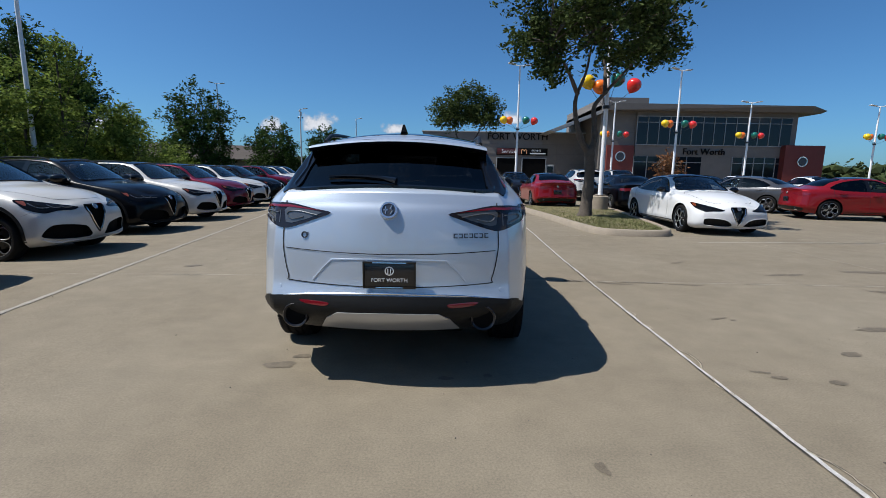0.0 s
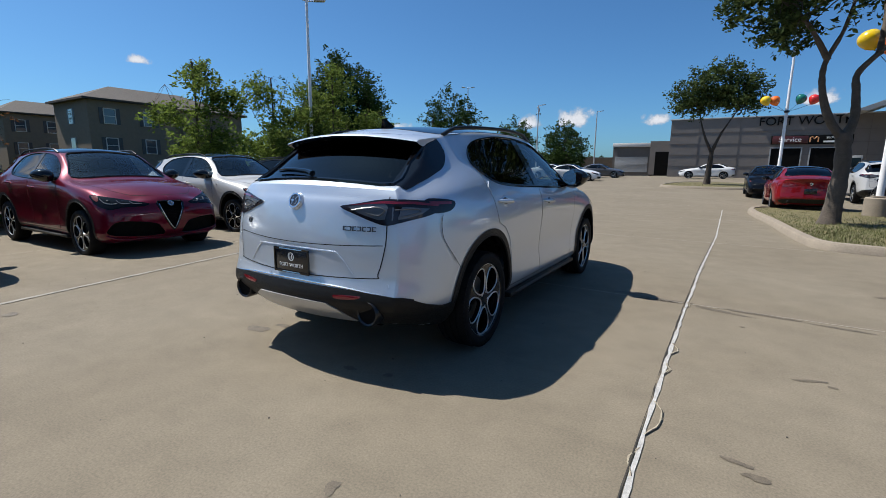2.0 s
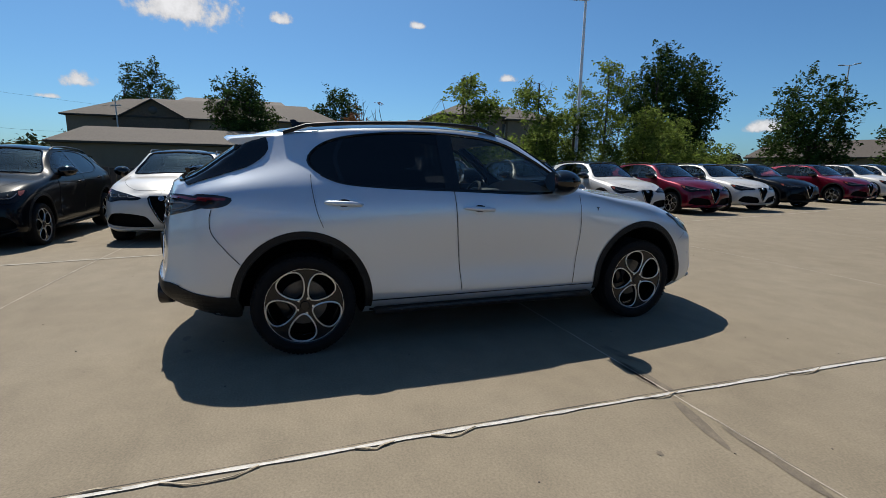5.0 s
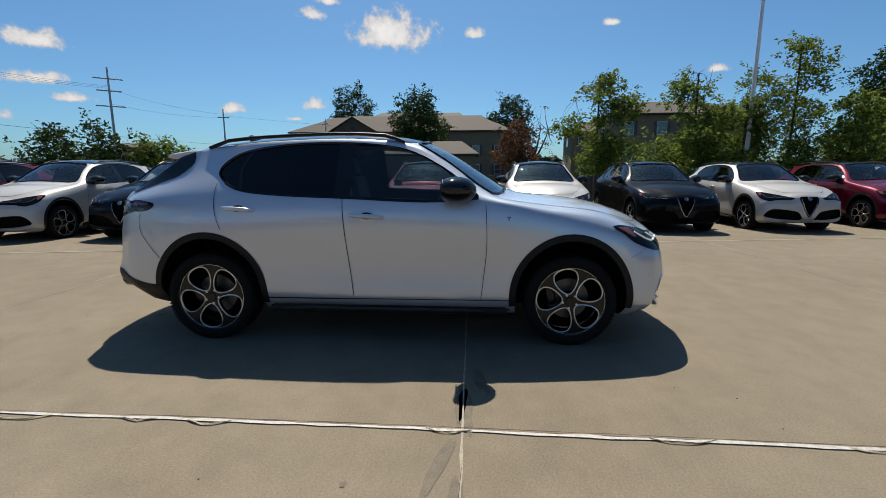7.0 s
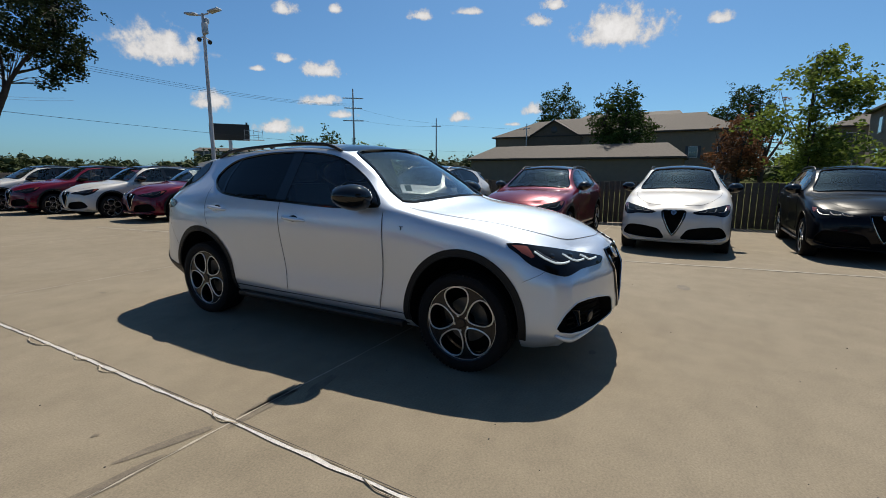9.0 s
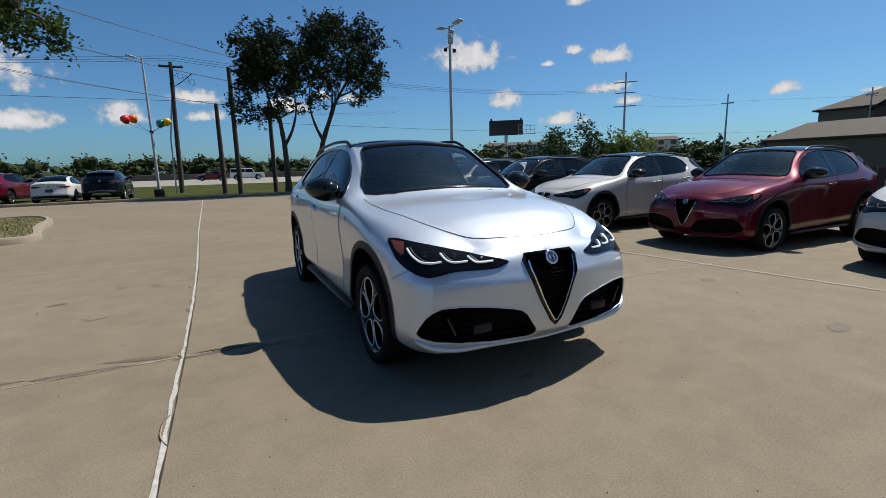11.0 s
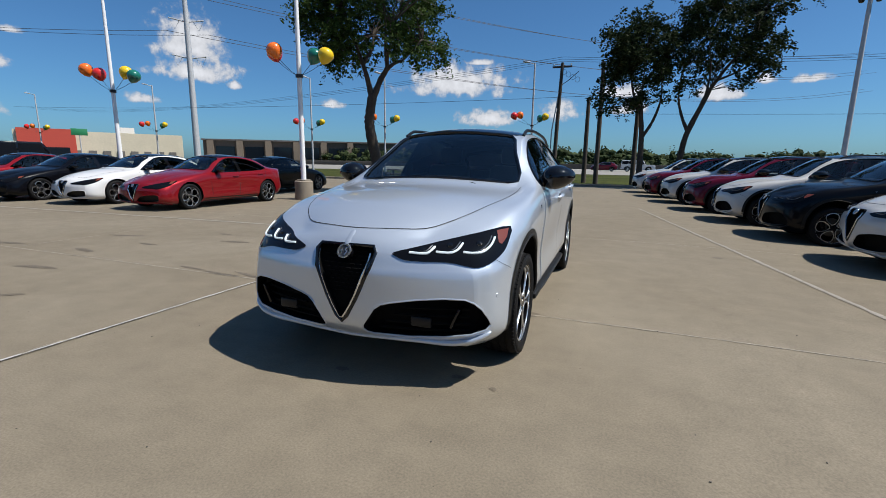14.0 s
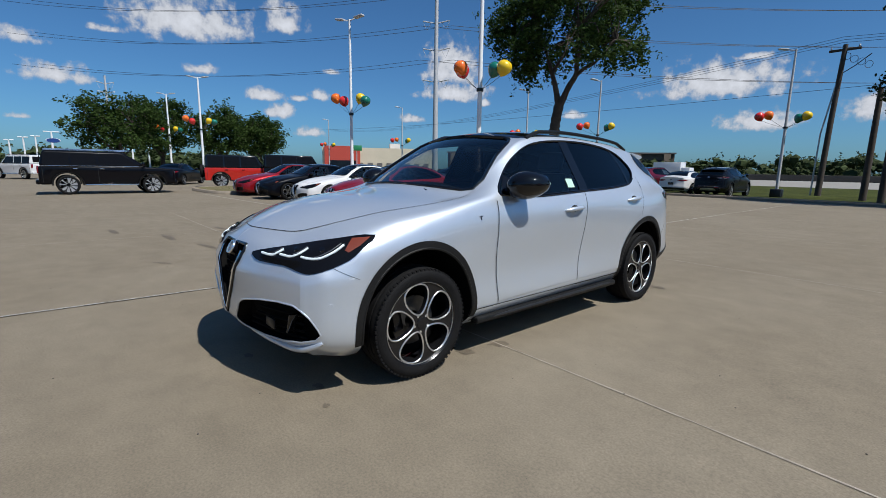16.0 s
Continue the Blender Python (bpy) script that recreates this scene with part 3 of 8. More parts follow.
def cabin_plug(shell, y0, y1, floor, inset=0.055):
    """The hollow of the passenger space, held inside the skin."""
    bm = bmesh.new()
    top = len(shell.rx) - 1
    rings = []
    for i in range(13):
        y = y0 + (y1 - y0) * i / 12
        half = []
        for v in (3.2, 4.0, 4.5, 5.0, 5.5, 6.0):
            x, yy, z = shell.side(y, v)
            half.append((x - inset, z - (0.05 if v > 5.4 else 0.0)))
        xe, yy, ze = shell.side(y, top)
        half = [(half[0][0], floor)] + half
        roof = [((xe - inset) * c, ze - 0.05 + shell.crown(y) * (1 - c * c)) for c in (0.6, 0.2)]
        pts = half + roof
        ring = [(x, z) for x, z in pts] + [(-x, z) for x, z in pts[::-1]]
        rings.append([bm.verts.new((x, y, max(z, floor + 0.01 * (k % 2)) if z < floor else z)) for k, (x, z) in enumerate(ring)])
    for a, b in zip(rings, rings[1:]):
        for k in range(len(a)):
            bm.faces.new((a[k], a[(k + 1) % len(a)], b[(k + 1) % len(a)], b[k]))
    bm.faces.new(rings[0][::-1])
    bm.faces.new(rings[-1])
    return bm


def arc(cy, cz, ry, rz, a0, a1, n=24):
    return [(cy + ry * math.cos(radians(a0 + (a1 - a0) * i / n)), cz + rz * math.sin(radians(a0 + (a1 - a0) * i / n))) for i in range(n + 1)]


def seats(parent, low, y_front, y_rear, wide):
    for sx in (-1, 1):
        s = merge(block(sx * wide, y_front, low + 0.14, 0.5, 0.52, 0.16, 0.05), moved(block(0, 0, 0.32, 0.48, 0.13, 0.62, 0.05), Matrix.Translation((sx * wide, y_front - 0.26, low + 0.16)) @ Matrix.Rotation(radians(14), 4, "X")), moved(block(0, 0, 0.74, 0.26, 0.09, 0.18, 0.035), Matrix.Translation((sx * wide, y_front - 0.26, low + 0.16)) @ Matrix.Rotation(radians(14), 4, "X")))
        part("front_seat", s, SEAT, parent, "black leather front seat with headrest")
    s = merge(block(0, y_rear, low + 0.16, 1.2, 0.5, 0.16, 0.05), moved(block(0, 0, 0.3, 1.2, 0.12, 0.55, 0.05), Matrix.Translation((0, y_rear - 0.25, low + 0.16)) @ Matrix.Rotation(radians(18), 4, "X")))
    part("rear_bench", s, SEAT, parent)


def build_suv(body_paint, label, roof=None, drl=True, plate=True):
    """A compact sport utility car with a shield grille, five-petal alloy wheels and dark cladding. Front axle at y = 1.409."""
    car = empty("sport_utility_car", None, label, "car")
    key, shape = ("suv_shell_fine", "suv_body_fine") if plate else ("suv_shell", "suv_body")
    if key not in WHEELS:
        WHEELS[key] = Shell(**SUV, fine=(90, 6, 13) if plate else (48, 3, 8))
    sh = WHEELS[key]
    side_win = rounded([(-1.35, 1.33), (-1.29, 1.42), (-1.16, 1.485), (-0.95, 1.525), (-0.65, 1.55), (-0.3, 1.55), (0.0, 1.525), (0.2, 1.475), (0.4, 1.375), (0.56, 1.265), (0.70, 1.145), (0.62, 1.12), (0.3, 1.115), (-0.3, 1.138), (-0.8, 1.158), (-1.12, 1.19), (-1.28, 1.25)], 3)
    screen = rounded([(-0.70, 0.80), (-0.60, 0.47), (-0.52, 0.23), (-0.3, 0.255), (0, 0.265), (0.3, 0.255), (0.52, 0.23), (0.60, 0.47), (0.70, 0.80), (0.4, 0.92), (0, 0.955), (-0.4, 0.92)], 3)
    rearw = rounded([(-0.615, -2.12), (-0.595, -1.92), (-0.54, -1.73), (0, -1.77), (0.54, -1.73), (0.595, -1.92), (0.615, -2.12), (0.33, -2.195), (0, -2.215), (-0.33, -2.195)], 3)
    intake = [(0.838, 0.40), (0.828, 0.435), (0.795, 0.495), (0.76, 0.535), (0.71, 0.556), (0.6, 0.56), (0.45, 0.548), (0.3, 0.522), (0.245, 0.507), (0.205, 0.478), (0.135, 0.375), (0.128, 0.345), (0.145, 0.322), (0.18, 0.315), (0.4, 0.314), (0.6, 0.328), (0.74, 0.348), (0.815, 0.37)]
    shield = [(-0.195, 0.795), (-0.175, 0.825), (0.175, 0.825), (0.195, 0.795), (0.172, 0.70), (0.095, 0.53), (0.035, 0.42), (0.0, 0.385), (-0.035, 0.42), (-0.095, 0.53), (-0.172, 0.70)]
    if shape not in WHEELS:
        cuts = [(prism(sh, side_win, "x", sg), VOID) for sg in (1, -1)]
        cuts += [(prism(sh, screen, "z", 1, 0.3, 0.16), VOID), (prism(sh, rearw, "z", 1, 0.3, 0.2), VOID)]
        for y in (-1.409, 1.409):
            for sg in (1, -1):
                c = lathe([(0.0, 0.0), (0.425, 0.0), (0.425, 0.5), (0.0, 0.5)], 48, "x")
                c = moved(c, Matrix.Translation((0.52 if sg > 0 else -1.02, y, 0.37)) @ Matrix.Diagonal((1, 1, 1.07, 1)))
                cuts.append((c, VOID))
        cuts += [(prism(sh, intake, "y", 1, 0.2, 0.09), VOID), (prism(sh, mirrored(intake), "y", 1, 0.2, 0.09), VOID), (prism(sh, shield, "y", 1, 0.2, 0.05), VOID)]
        cuts.append((cabin_plug(sh, -1.9, 0.66, 0.5), SEAT))
        WHEELS[shape] = sh.cut(cuts)
    me = WHEELS[shape].copy()
    me.materials[[m.name for m in me.materials].index("bare_shell")] = body_paint
    body = new("body", me)
    body.parent = car
    # doors, bonnet and tailgate stand a hair proud, with dark joints between them
    belt = 1.105
    fdoor = [(0.755, 1.07), (0.762, 0.75), (0.722, 0.375), (0.2, 0.385), (-0.252, 0.395), (-0.292, 0.75), (-0.322, 1.12), (0.1, 1.10), (0.62, 1.085)]
    rdoor = [(-0.264, 0.395), (-0.304, 0.75), (-0.334, 1.12), (-0.8, 1.14), (-1.1, 1.165), (-1.27, 1.20), (-1.325, 1.16), (-1.30, 1.0), (-1.268, 0.90), (-1.16, 0.86), (-1.05, 0.76), (-0.97, 0.6), (-0.945, 0.40)]
    for sg in (1, -1):
        for poly, hx, hz in ((fdoor, -0.135, 1.0), (rdoor, -1.13, 1.05)):
            d = sh.skin("door", poly, "x", sg, body_paint, car, 0.0045, 0.006, 0.035 if plate else 0.07)
            place, n = sh.drop(hx, hz, "x", sg)
            cup = moved(lathe([(0.001, 0.0065), (0.045, 0.0065), (0.055, 0.003), (0.055, -0.004)], 24), Matrix.Translation(place) @ n.to_track_quat("Z", "Y").to_matrix().to_4x4() @ Matrix.Diagonal((1.2, 0.85, 1, 1)))
            part("handle_cup", cup, body_paint, d)
            # dark oval laid on the cup, painting the shade behind the grab bar
            part("handle_cup_shade", moved(lathe([(0.001, 0.008), (0.032, 0.008), (0.036, 0.004)], 20), Matrix.Translation(place) @ n.to_track_quat("Z", "Y").to_matrix().to_4x4() @ Matrix.Diagonal((1.5, 0.8, 1, 1))), GAP, d)
            bar = tube([(sg * (abs(place.x) + e), hx + dx, hz - dz) for dx, e, dz in ((0.13, 0.002, 0.012), (0.11, 0.018, 0.01), (0.05, 0.032, 0.003), (-0.05, 0.032, -0.003), (-0.11, 0.018, -0.006), (-0.13, 0.002, -0.008))], [0.006, 0.014, 0.018, 0.018, 0.014, 0.006], 10)
            part("door_handle", bar, body_paint, d, "body-coloured grab handle")
    for sg in (1, -1):
        for ln in ([(0.758, 1.09), (0.768, 0.75), (0.728, 0.36)], [(-0.328, 1.13), (-0.298, 0.75), (-0.258, 0.38)], [(-1.335, 1.24), (-1.335, 1.15), (-1.31, 1.0), (-1.272, 0.89)], [(-1.80, 0.66), (-1.885, 0.76), (-1.955, 0.86), (-1.965, 0.95), (-1.95, 1.01)]):
            part("panel_joint", sh.strip(rounded(ln, 6, False), "x", sg, 0.0042, 0.0050), GAP, car, smooth=0)
        part("bumper_joint", sh.strip(rounded([(1.84, 0.69), (1.93, 0.735), (1.99, 0.775)], 6, False), "x", sg, 0.0022, 0.002), GAP, car, smooth=0)
    edge = rounded([(-0.745, 0.90), (-0.745, 1.1), (-0.71, 1.4), (-0.63, 1.68), (-0.52, 1.87), (-0.35, 2.02), (0, 2.11), (0.35, 2.02), (0.52, 1.87), (0.63, 1.68), (0.71, 1.4), (0.745, 1.1), (0.745, 0.90)], 4, False)
    hood = edge + [(0.4, 0.97), (0, 0.99), (-0.4, 0.97)]
    sh.skin("bonnet", hood, "z", 1, body_paint, car, 0.0012, 0.0015, 0.04)
    part("bonnet_joint", sh.strip(edge, "z", 1, 0.0045, 0.0025), GAP, car, smooth=0)
    gate = rounded([(-0.645, 1.12), (-0.655, 0.95), (-0.655, 0.83), (-0.62, 0.67), (-0.57, 0.64), (0, 0.625), (0.57, 0.64), (0.62, 0.67), (0.655, 0.83), (0.655, 0.95), (0.645, 1.12)], 4, False)
    part("tailgate_joint", merge(sh.strip(gate, "y", -1, 0.006, 0.003), sh.strip([(-0.64 + 1.28 * i / 20, 0.838 - 0.018 * (1 - (i / 10 - 1) ** 2)) for i in range(21)], "y", -1, 0.005, 0.003)), GAP, car, smooth=0)
    # number-plate recess as a scooped lower tailgate panel
    rec = rounded([(-0.46, 0.655), (-0.36, 0.765), (-0.27, 0.785), (0.27, 0.785), (0.36, 0.765), (0.46, 0.655)], 3, False)
    part("plate_recess_edge", sh.bead(rec, "y", -1, 0.007, -0.002), body_paint, car)
    # glass
    for sg in (1, -1):
        front = rounded([(-0.285, 1.14), (-0.285, 1.545), (-0.05, 1.528), (0.2, 1.475), (0.4, 1.375), (0.56, 1.265), (0.68, 1.15), (0.6, 1.122), (0.3, 1.118), (0.0, 1.125)], 3)
        back = rounded([(-0.385, 1.145), (-0.385, 1.55), (-0.65, 1.548), (-0.95, 1.523), (-1.09, 1.495), (-1.15, 1.35), (-1.11, 1.195), (-0.8, 1.162)], 3)
        quarter = rounded([(-1.115, 1.485), (-1.20, 1.46), (-1.29, 1.41), (-1.335, 1.33), (-1.27, 1.255), (-1.14, 1.205), (-1.175, 1.35)], 3)
        sh.skin("front_window", front, "x", sg, GLASS, car, -0.004, 0, 0.08, "lightly tinted front side window")
        sh.skin("rear_window", back, "x", sg, PRIV, car, -0.004, 0, 0.08, "dark privacy-glass rear side window")
        sh.skin("quarter_window", quarter, "x", sg, PRIV, car, -0.004, 0, 0.08)
        part("window_trim", sh.bead(side_win, "x", sg, 0.008, 0.001, True), GLOSS, car)
        part("pillar_cover", sh.strip([(-0.335, 1.13 + 0.0435 * i) for i in range(11)], "x", sg, 0.12, 0.0), GLOSS, car)
        part("pillar_cover", sh.strip(rounded([(-1.13, 1.19), (-1.165, 1.35), (-1.1, 1.5)], 5, False), "x", sg, 0.03, -0.001), GLOSS, car)
        part("belt_trim", sh.bead(rounded([(0.7, 1.125), (0.3, 1.105), (-0.3, 1.13), (-0.8, 1.15), (-1.12, 1.18), (-1.27, 1.235)], 5, False), "x", sg, 0.007, 0.002), GLOSS, car)
    sh.skin("windscreen", screen, "z", 1, WSGL, car, -0.004, 0, 0.08, "curved windscreen reflecting the sky")
    sh.skin("tailgate_window", rearw, "z", 1, PRIV, car, -0.004, 0, 0.08, "dark tailgate window")
    part("screen_trim", sh.bead(screen, "z", 1, 0.014, 0.0, True), GLOSS, car)
    part("tailgate_window_trim", sh.bead(rearw, "z", 1, 0.016, 0.0, True), GLOSS, car)
    # dark glass roof, rails and aerial
    rf = rounded([(-0.55, 0.16), (-0.575, -0.3), (-0.57, -1.0), (-0.545, -1.5), (0, -1.52), (0.545, -1.5), (0.57, -1.0), (0.575, -0.3), (0.55, 0.16), (0, 0.215)], 4)
    if roof is not None:
        sh.skin("roof_panel", rf, "z", 1, roof, car, 0.003, 0.006, 0.08, "gloss black panoramic roof")
    for sg in (1, -1):
        ln = []
        for i in range(21):
            y = 0.12 - 1.62 * i / 20
            x, yy, z = sh.side(y, 6)
            h = 0.036 * min(1, i / 2, (20 - i) / 2) + 0.004
            ln.append((sg * (x - 0.005), yy, z + h))
        part("roof_rail", tube(ln, 0.015, 8), plain("satin_black", (0.006, 0.006, 0.006), 0.4, spec=0.3), car, "gloss black roof rail")
    fin = bmesh.new()
    ring = [fin.verts.new(p) for p in ((0.03, -1.25, 1.575), (0.035, -1.42, 1.56), (-0.035, -1.42, 1.56), (-0.03, -1.25, 1.575))]
    tip = [fin.verts.new(p) for p in ((0.006, -1.41, 1.665), (0.006, -1.44, 1.66), (-0.006, -1.44, 1.66), (-0.006, -1.41, 1.665))]
    fin.faces.new(tip)
    for i in range(4):
        fin.faces.new((ring[i], ring[(i + 1) % 4], tip[(i + 1) % 4], tip[i]))
    part("aerial_fin", fin, GLOSS, car)
    # roof spoiler over the rear window
    sp = bmesh.new()
    rows = []
    for i in range(25):
        c = -1 + i / 12
        x = 0.605 * c
        lip = -1.855 - 0.075 * (1 - c * c)
        zt = 1.470 + 0.048 * (1 - c * c)
        top0 = sh.drop(x * 0.98, -1.56, "z", 1)[0]
        rows.append([sp.verts.new(p) for p in ((top0.x, top0.y, top0.z + 0.002), (x, -1.655, zt + 0.022), (x, lip + 0.02, zt - 0.002), (x, lip, zt - 0.016), (x, lip + 0.02, zt - 0.03), (x * 0.99, -1.70, zt - 0.06))])
    for a, b in zip(rows, rows[1:]):
        for k in range(5):
            f = sp.faces.new((a[k], a[k + 1], b[k + 1], b[k]))
            f.material_index = 1 if k >= 3 else 0
    for r in (rows[0], rows[-1]):
        sp.faces.new(r)
    bmesh.ops.recalc_face_normals(sp, faces=sp.faces)
    part("roof_spoiler", sp, [body_paint, GLOSS], car, "body-coloured roof spoiler with black underside")
    for sg in (1, -1):
        cheek = [(sg * a, b) for a, b in rounded([(0.695, -2.10), (0.722, -1.95), (0.724, -1.82), (0.71, -1.70), (0.65, -1.60), (0.56, -1.64), (0.525, -1.73), (0.575, -1.92), (0.60, -2.10)], 3)]
        sh.skin("rear_pillar_blade", cheek if sg > 0 else cheek[::-1], "z", 1, GLOSS, car, 0.0065, 0.010, 0.025 if plate else 0.06, "gloss black blade beside the tailgate window")
    arm = [sh.drop(a, b, "z", 1) for a, b in ((0.03, -2.195), (-0.06, -2.165), (-0.18, -2.14), (-0.30, -2.115), (-0.40, -2.10))]
    part("rear_wiper", merge(tube([a + n * 0.028 for a, n in arm], [0.02, 0.015, 0.012, 0.009, 0.006], 8), tube([a + n * 0.012 for a, n in arm[1:]], 0.006, 6)), GLOSS, car)
    for x0 in (0.1, -0.42):
        part("front_wiper", tube([(x0 + 0.02, 0.98, 1.135), (x0 + 0.2, 0.93, 1.165), (x0 + 0.42, 0.915, 1.165)], [0.012, 0.008, 0.006], 6), GLOSS, car)
    # cladding: wheel-arch bands, sills, lower bumpers
    for y in (-1.409, 1.409):
        for sg in (1, -1):
            line = arc(y, 0.37, 0.442, 0.475, -8, 188, 36)
            part("arch_cladding", merge(sh.strip(line, "x", sg, 0.052, 0.005), sh.bead(arc(y, 0.37, 0.424, 0.455, -8, 188, 36), "x", sg, 0.009, 0.0)), CLAD, car, "dark grey wheel-arch band")
    for sg in (1, -1):
        sill = merge(sh.strip([(-0.955 + 1.91 * i / 16, 0.305) for i in range(17)], "x", sg, 0.10, 0.004), block(sg * 0.872, 0, 0.262, 0.08, 1.86, 0.05, 0.018))
        part("sill_cladding", sill, CLAD, car, "dark sill strip under the doors")
        part("sill_blade", tube([(sg * 0.902, 0.86, 0.262), (sg * 0.914, 0.6, 0.27), (sg * 0.914, -0.7, 0.276), (sg * 0.902, -0.88, 0.268)], [0.004, 0.011, 0.011, 0.004], 8), plain("sill_grey", (0.014, 0.014, 0.015), 0.35), car)
    low = [(-0.80, 0.52), (-0.6, 0.555), (-0.3, 0.57), (0, 0.575), (0.3, 0.57), (0.6, 0.555), (0.80, 0.52), (0.72, 0.42), (0.62, 0.34), (0.3, 0.335), (0, 0.335), (-0.3, 0.335), (-0.62, 0.34), (-0.72, 0.42)]
    low = rounded(low, 3)
    sh.skin("rear_valance", low, "y", -1, CLAD, car, 0.010, 0.02, 0.03, "dark grey lower rear bumper")
    for sg in (1, -1):
        wing = rounded([(-1.83, 0.425), (-1.95, 0.44), (-2.1, 0.48), (-2.22, 0.525), (-2.25, 0.45), (-2.22, 0.35), (-2.08, 0.285), (-1.95, 0.265), (-1.82, 0.27)], 3)
        sh.skin("valance_side", wing, "x", sg, CLAD, car, 0.009, 0.016, 0.03)
    skid = [(-0.43, 0.35), (-0.37, 0.44), (-0.30, 0.475), (0, 0.48), (0.30, 0.475), (0.37, 0.44), (0.43, 0.35)]
    sh.skin("skid_plate", skid, "y", -1, SILVERTRIM, car, 0.016, 0.012, 0.05, "silver skid plate")
    part("bumper_trim", sh.bead(rounded([(-0.66, 0.545), (-0.4, 0.575), (0, 0.588), (0.4, 0.575), (0.66, 0.545)], 6, False), "y", -1, 0.006, 0.004), TRIMCH, car)
    for sg in (1, -1):
        place, n = sh.drop(sg * 0.572, 0.432, "y", -1)
        m = Matrix.Translation(place + Vector((0, -0.022, 0)))
        ringp = lathe([(0.064, -0.10), (0.079, -0.06), (0.079, 0.010), (0.073, 0.018), (0.062, 0.010), (0.058, -0.05)], 32, "y")
        tip = part("exhaust_tip", moved(moved(ringp, Matrix.Rotation(math.pi, 4, "Z")), m), plain("dark_chrome", (0.018, 0.018, 0.02), 0.25, metal=0.3), car, "dark chrome exhaust tip")
        part("exhaust_bore", moved(lathe([(0.001, 0.0), (0.062, 0.0), (0.062, 0.02)], 24, "y"), Matrix.Translation((0, -0.004, 0)) @ m), VOID, tip)
        refl = rounded([(sg * 0.53, 0.535), (sg * 0.36, 0.528), (sg * 0.38, 0.507), (sg * 0.5, 0.515)], 3)
        sh.skin("rear_reflector", refl if sg > 0 else refl[::-1], "y", -1, REDL, car, 0.012, 0.006, 0.06, "red rear reflector")
        tl = rounded([(0.35, 1.055), (0.45, 1.075), (0.62, 1.105), (0.76, 1.10), (0.845, 1.085), (0.855, 1.05), (0.825, 1.01), (0.76, 0.985), (0.66, 0.955), (0.58, 0.97), (0.45, 1.015)], 3)
        lamp = sh.skin("tail_lamp", tl if sg > 0 else mirrored(tl), "y", -1, TAILC, car, 0.006, 0.01, 0.04, "smoked tail lamp with red band")
        inner = [(0.40, 1.055), (0.62, 1.088), (0.65, 1.06), (0.64, 0.99), (0.60, 0.985), (0.48, 1.02)]
        sh.skin("lamp_reflector", inner if sg > 0 else mirrored(inner), "y", -1, LAMPG, lamp, 0.008, 0, 0.05)
        inner = [(0.675, 1.06), (0.74, 1.062), (0.82, 1.05), (0.80, 1.02), (0.74, 0.995), (0.68, 0.985)]
        sh.skin("lamp_reflector", inner if sg > 0 else mirrored(inner), "y", -1, LAMPG, lamp, 0.008, 0, 0.05)
        band = [(0.40, 1.064), (0.62, 1.094), (0.76, 1.09), (0.84, 1.075), (0.84, 1.062), (0.76, 1.076), (0.62, 1.08)]
        sh.skin("lamp_band", band if sg > 0 else mirrored(band), "y", -1, REDL, lamp, 0.01, 0, 0.05)
        for guide in ([(0.43, 1.036), (0.56, 1.058), (0.63, 1.045), (0.60, 1.01), (0.52, 1.025)], [(0.69, 1.045), (0.77, 1.05), (0.79, 1.03), (0.72, 1.005)]):
            part("light_guide", sh.bead([(sg * a, b) for a, b in rounded(guide, 3, False)], "y", -1, 0.0035, 0.010), LAMPG, lamp)
        # headlamp with three hooked running lights
        hl = rounded([(0.85, 0.922), (0.72, 0.90), (0.58, 0.868), (0.45, 0.836), (0.30, 0.80), (0.325, 0.777), (0.40, 0.760), (0.60, 0.757), (0.70, 0.738), (0.765, 0.728), (0.825, 0.755), (0.862, 0.82)], 3)
        end = rounded([(-1.83, 1.085), (-1.86, 1.04), (-1.95, 1.02), (-2.04, 1.03), (-2.05, 1.10), (-1.95, 1.105)], 3)
        sh.skin("lamp_end", end, "x", sg, TAILC, lamp, 0.005, 0.008, 0.05)
        sh.skin("lamp_end_band", [(-1.86, 1.083), (-1.865, 1.07), (-2.03, 1.072), (-2.03, 1.092)], "x", sg, REDL, lamp, 0.008, 0, 0.05)
        lamp = sh.skin("headlamp", hl if sg > 0 else mirrored(hl), "y", 1, LAMPC, car, 0.006, 0.01, 0.04, "black headlamp with three hooked running lights")
        for hook in ([(0.797, 0.872), (0.792, 0.836), (0.765, 0.806), (0.715, 0.801), (0.667, 0.806)], [(0.648, 0.846), (0.635, 0.815), (0.60, 0.802), (0.527, 0.806)], [(0.51, 0.828), (0.49, 0.803), (0.46, 0.798), (0.385, 0.802)]):
            ln = [(sg * a, b) for a, b in rounded(hook, 4, False)]
            part("running_light", sh.bead(ln, "y", 1, 0.0072, 0.007), DRL if drl else LAMPG, lamp)
            if drl:
                part("light_guide", sh.bead([(a - sg * 0.017, b + 0.006) for a, b in ln[:len(ln) * 3 // 5]], "y", 1, 0.0035, 0.007), LAMPG, lamp)
        for cx, cz in ((0.735, 0.845), (0.585, 0.835), (0.45, 0.815)):
            place, n = sh.drop(sg * cx, cz, "y", 1)
            part("projector", moved(lathe([(0.001, 0.012), (0.016, 0.009), (0.02, 0.0)], 14), Matrix.Translation(place + n * 0.004) @ n.to_track_quat("Z", "Y").to_matrix().to_4x4()), GLOSS, lamp)
        am = [(0.795, 0.905), (0.845, 0.912), (0.852, 0.87), (0.838, 0.835), (0.822, 0.845)]
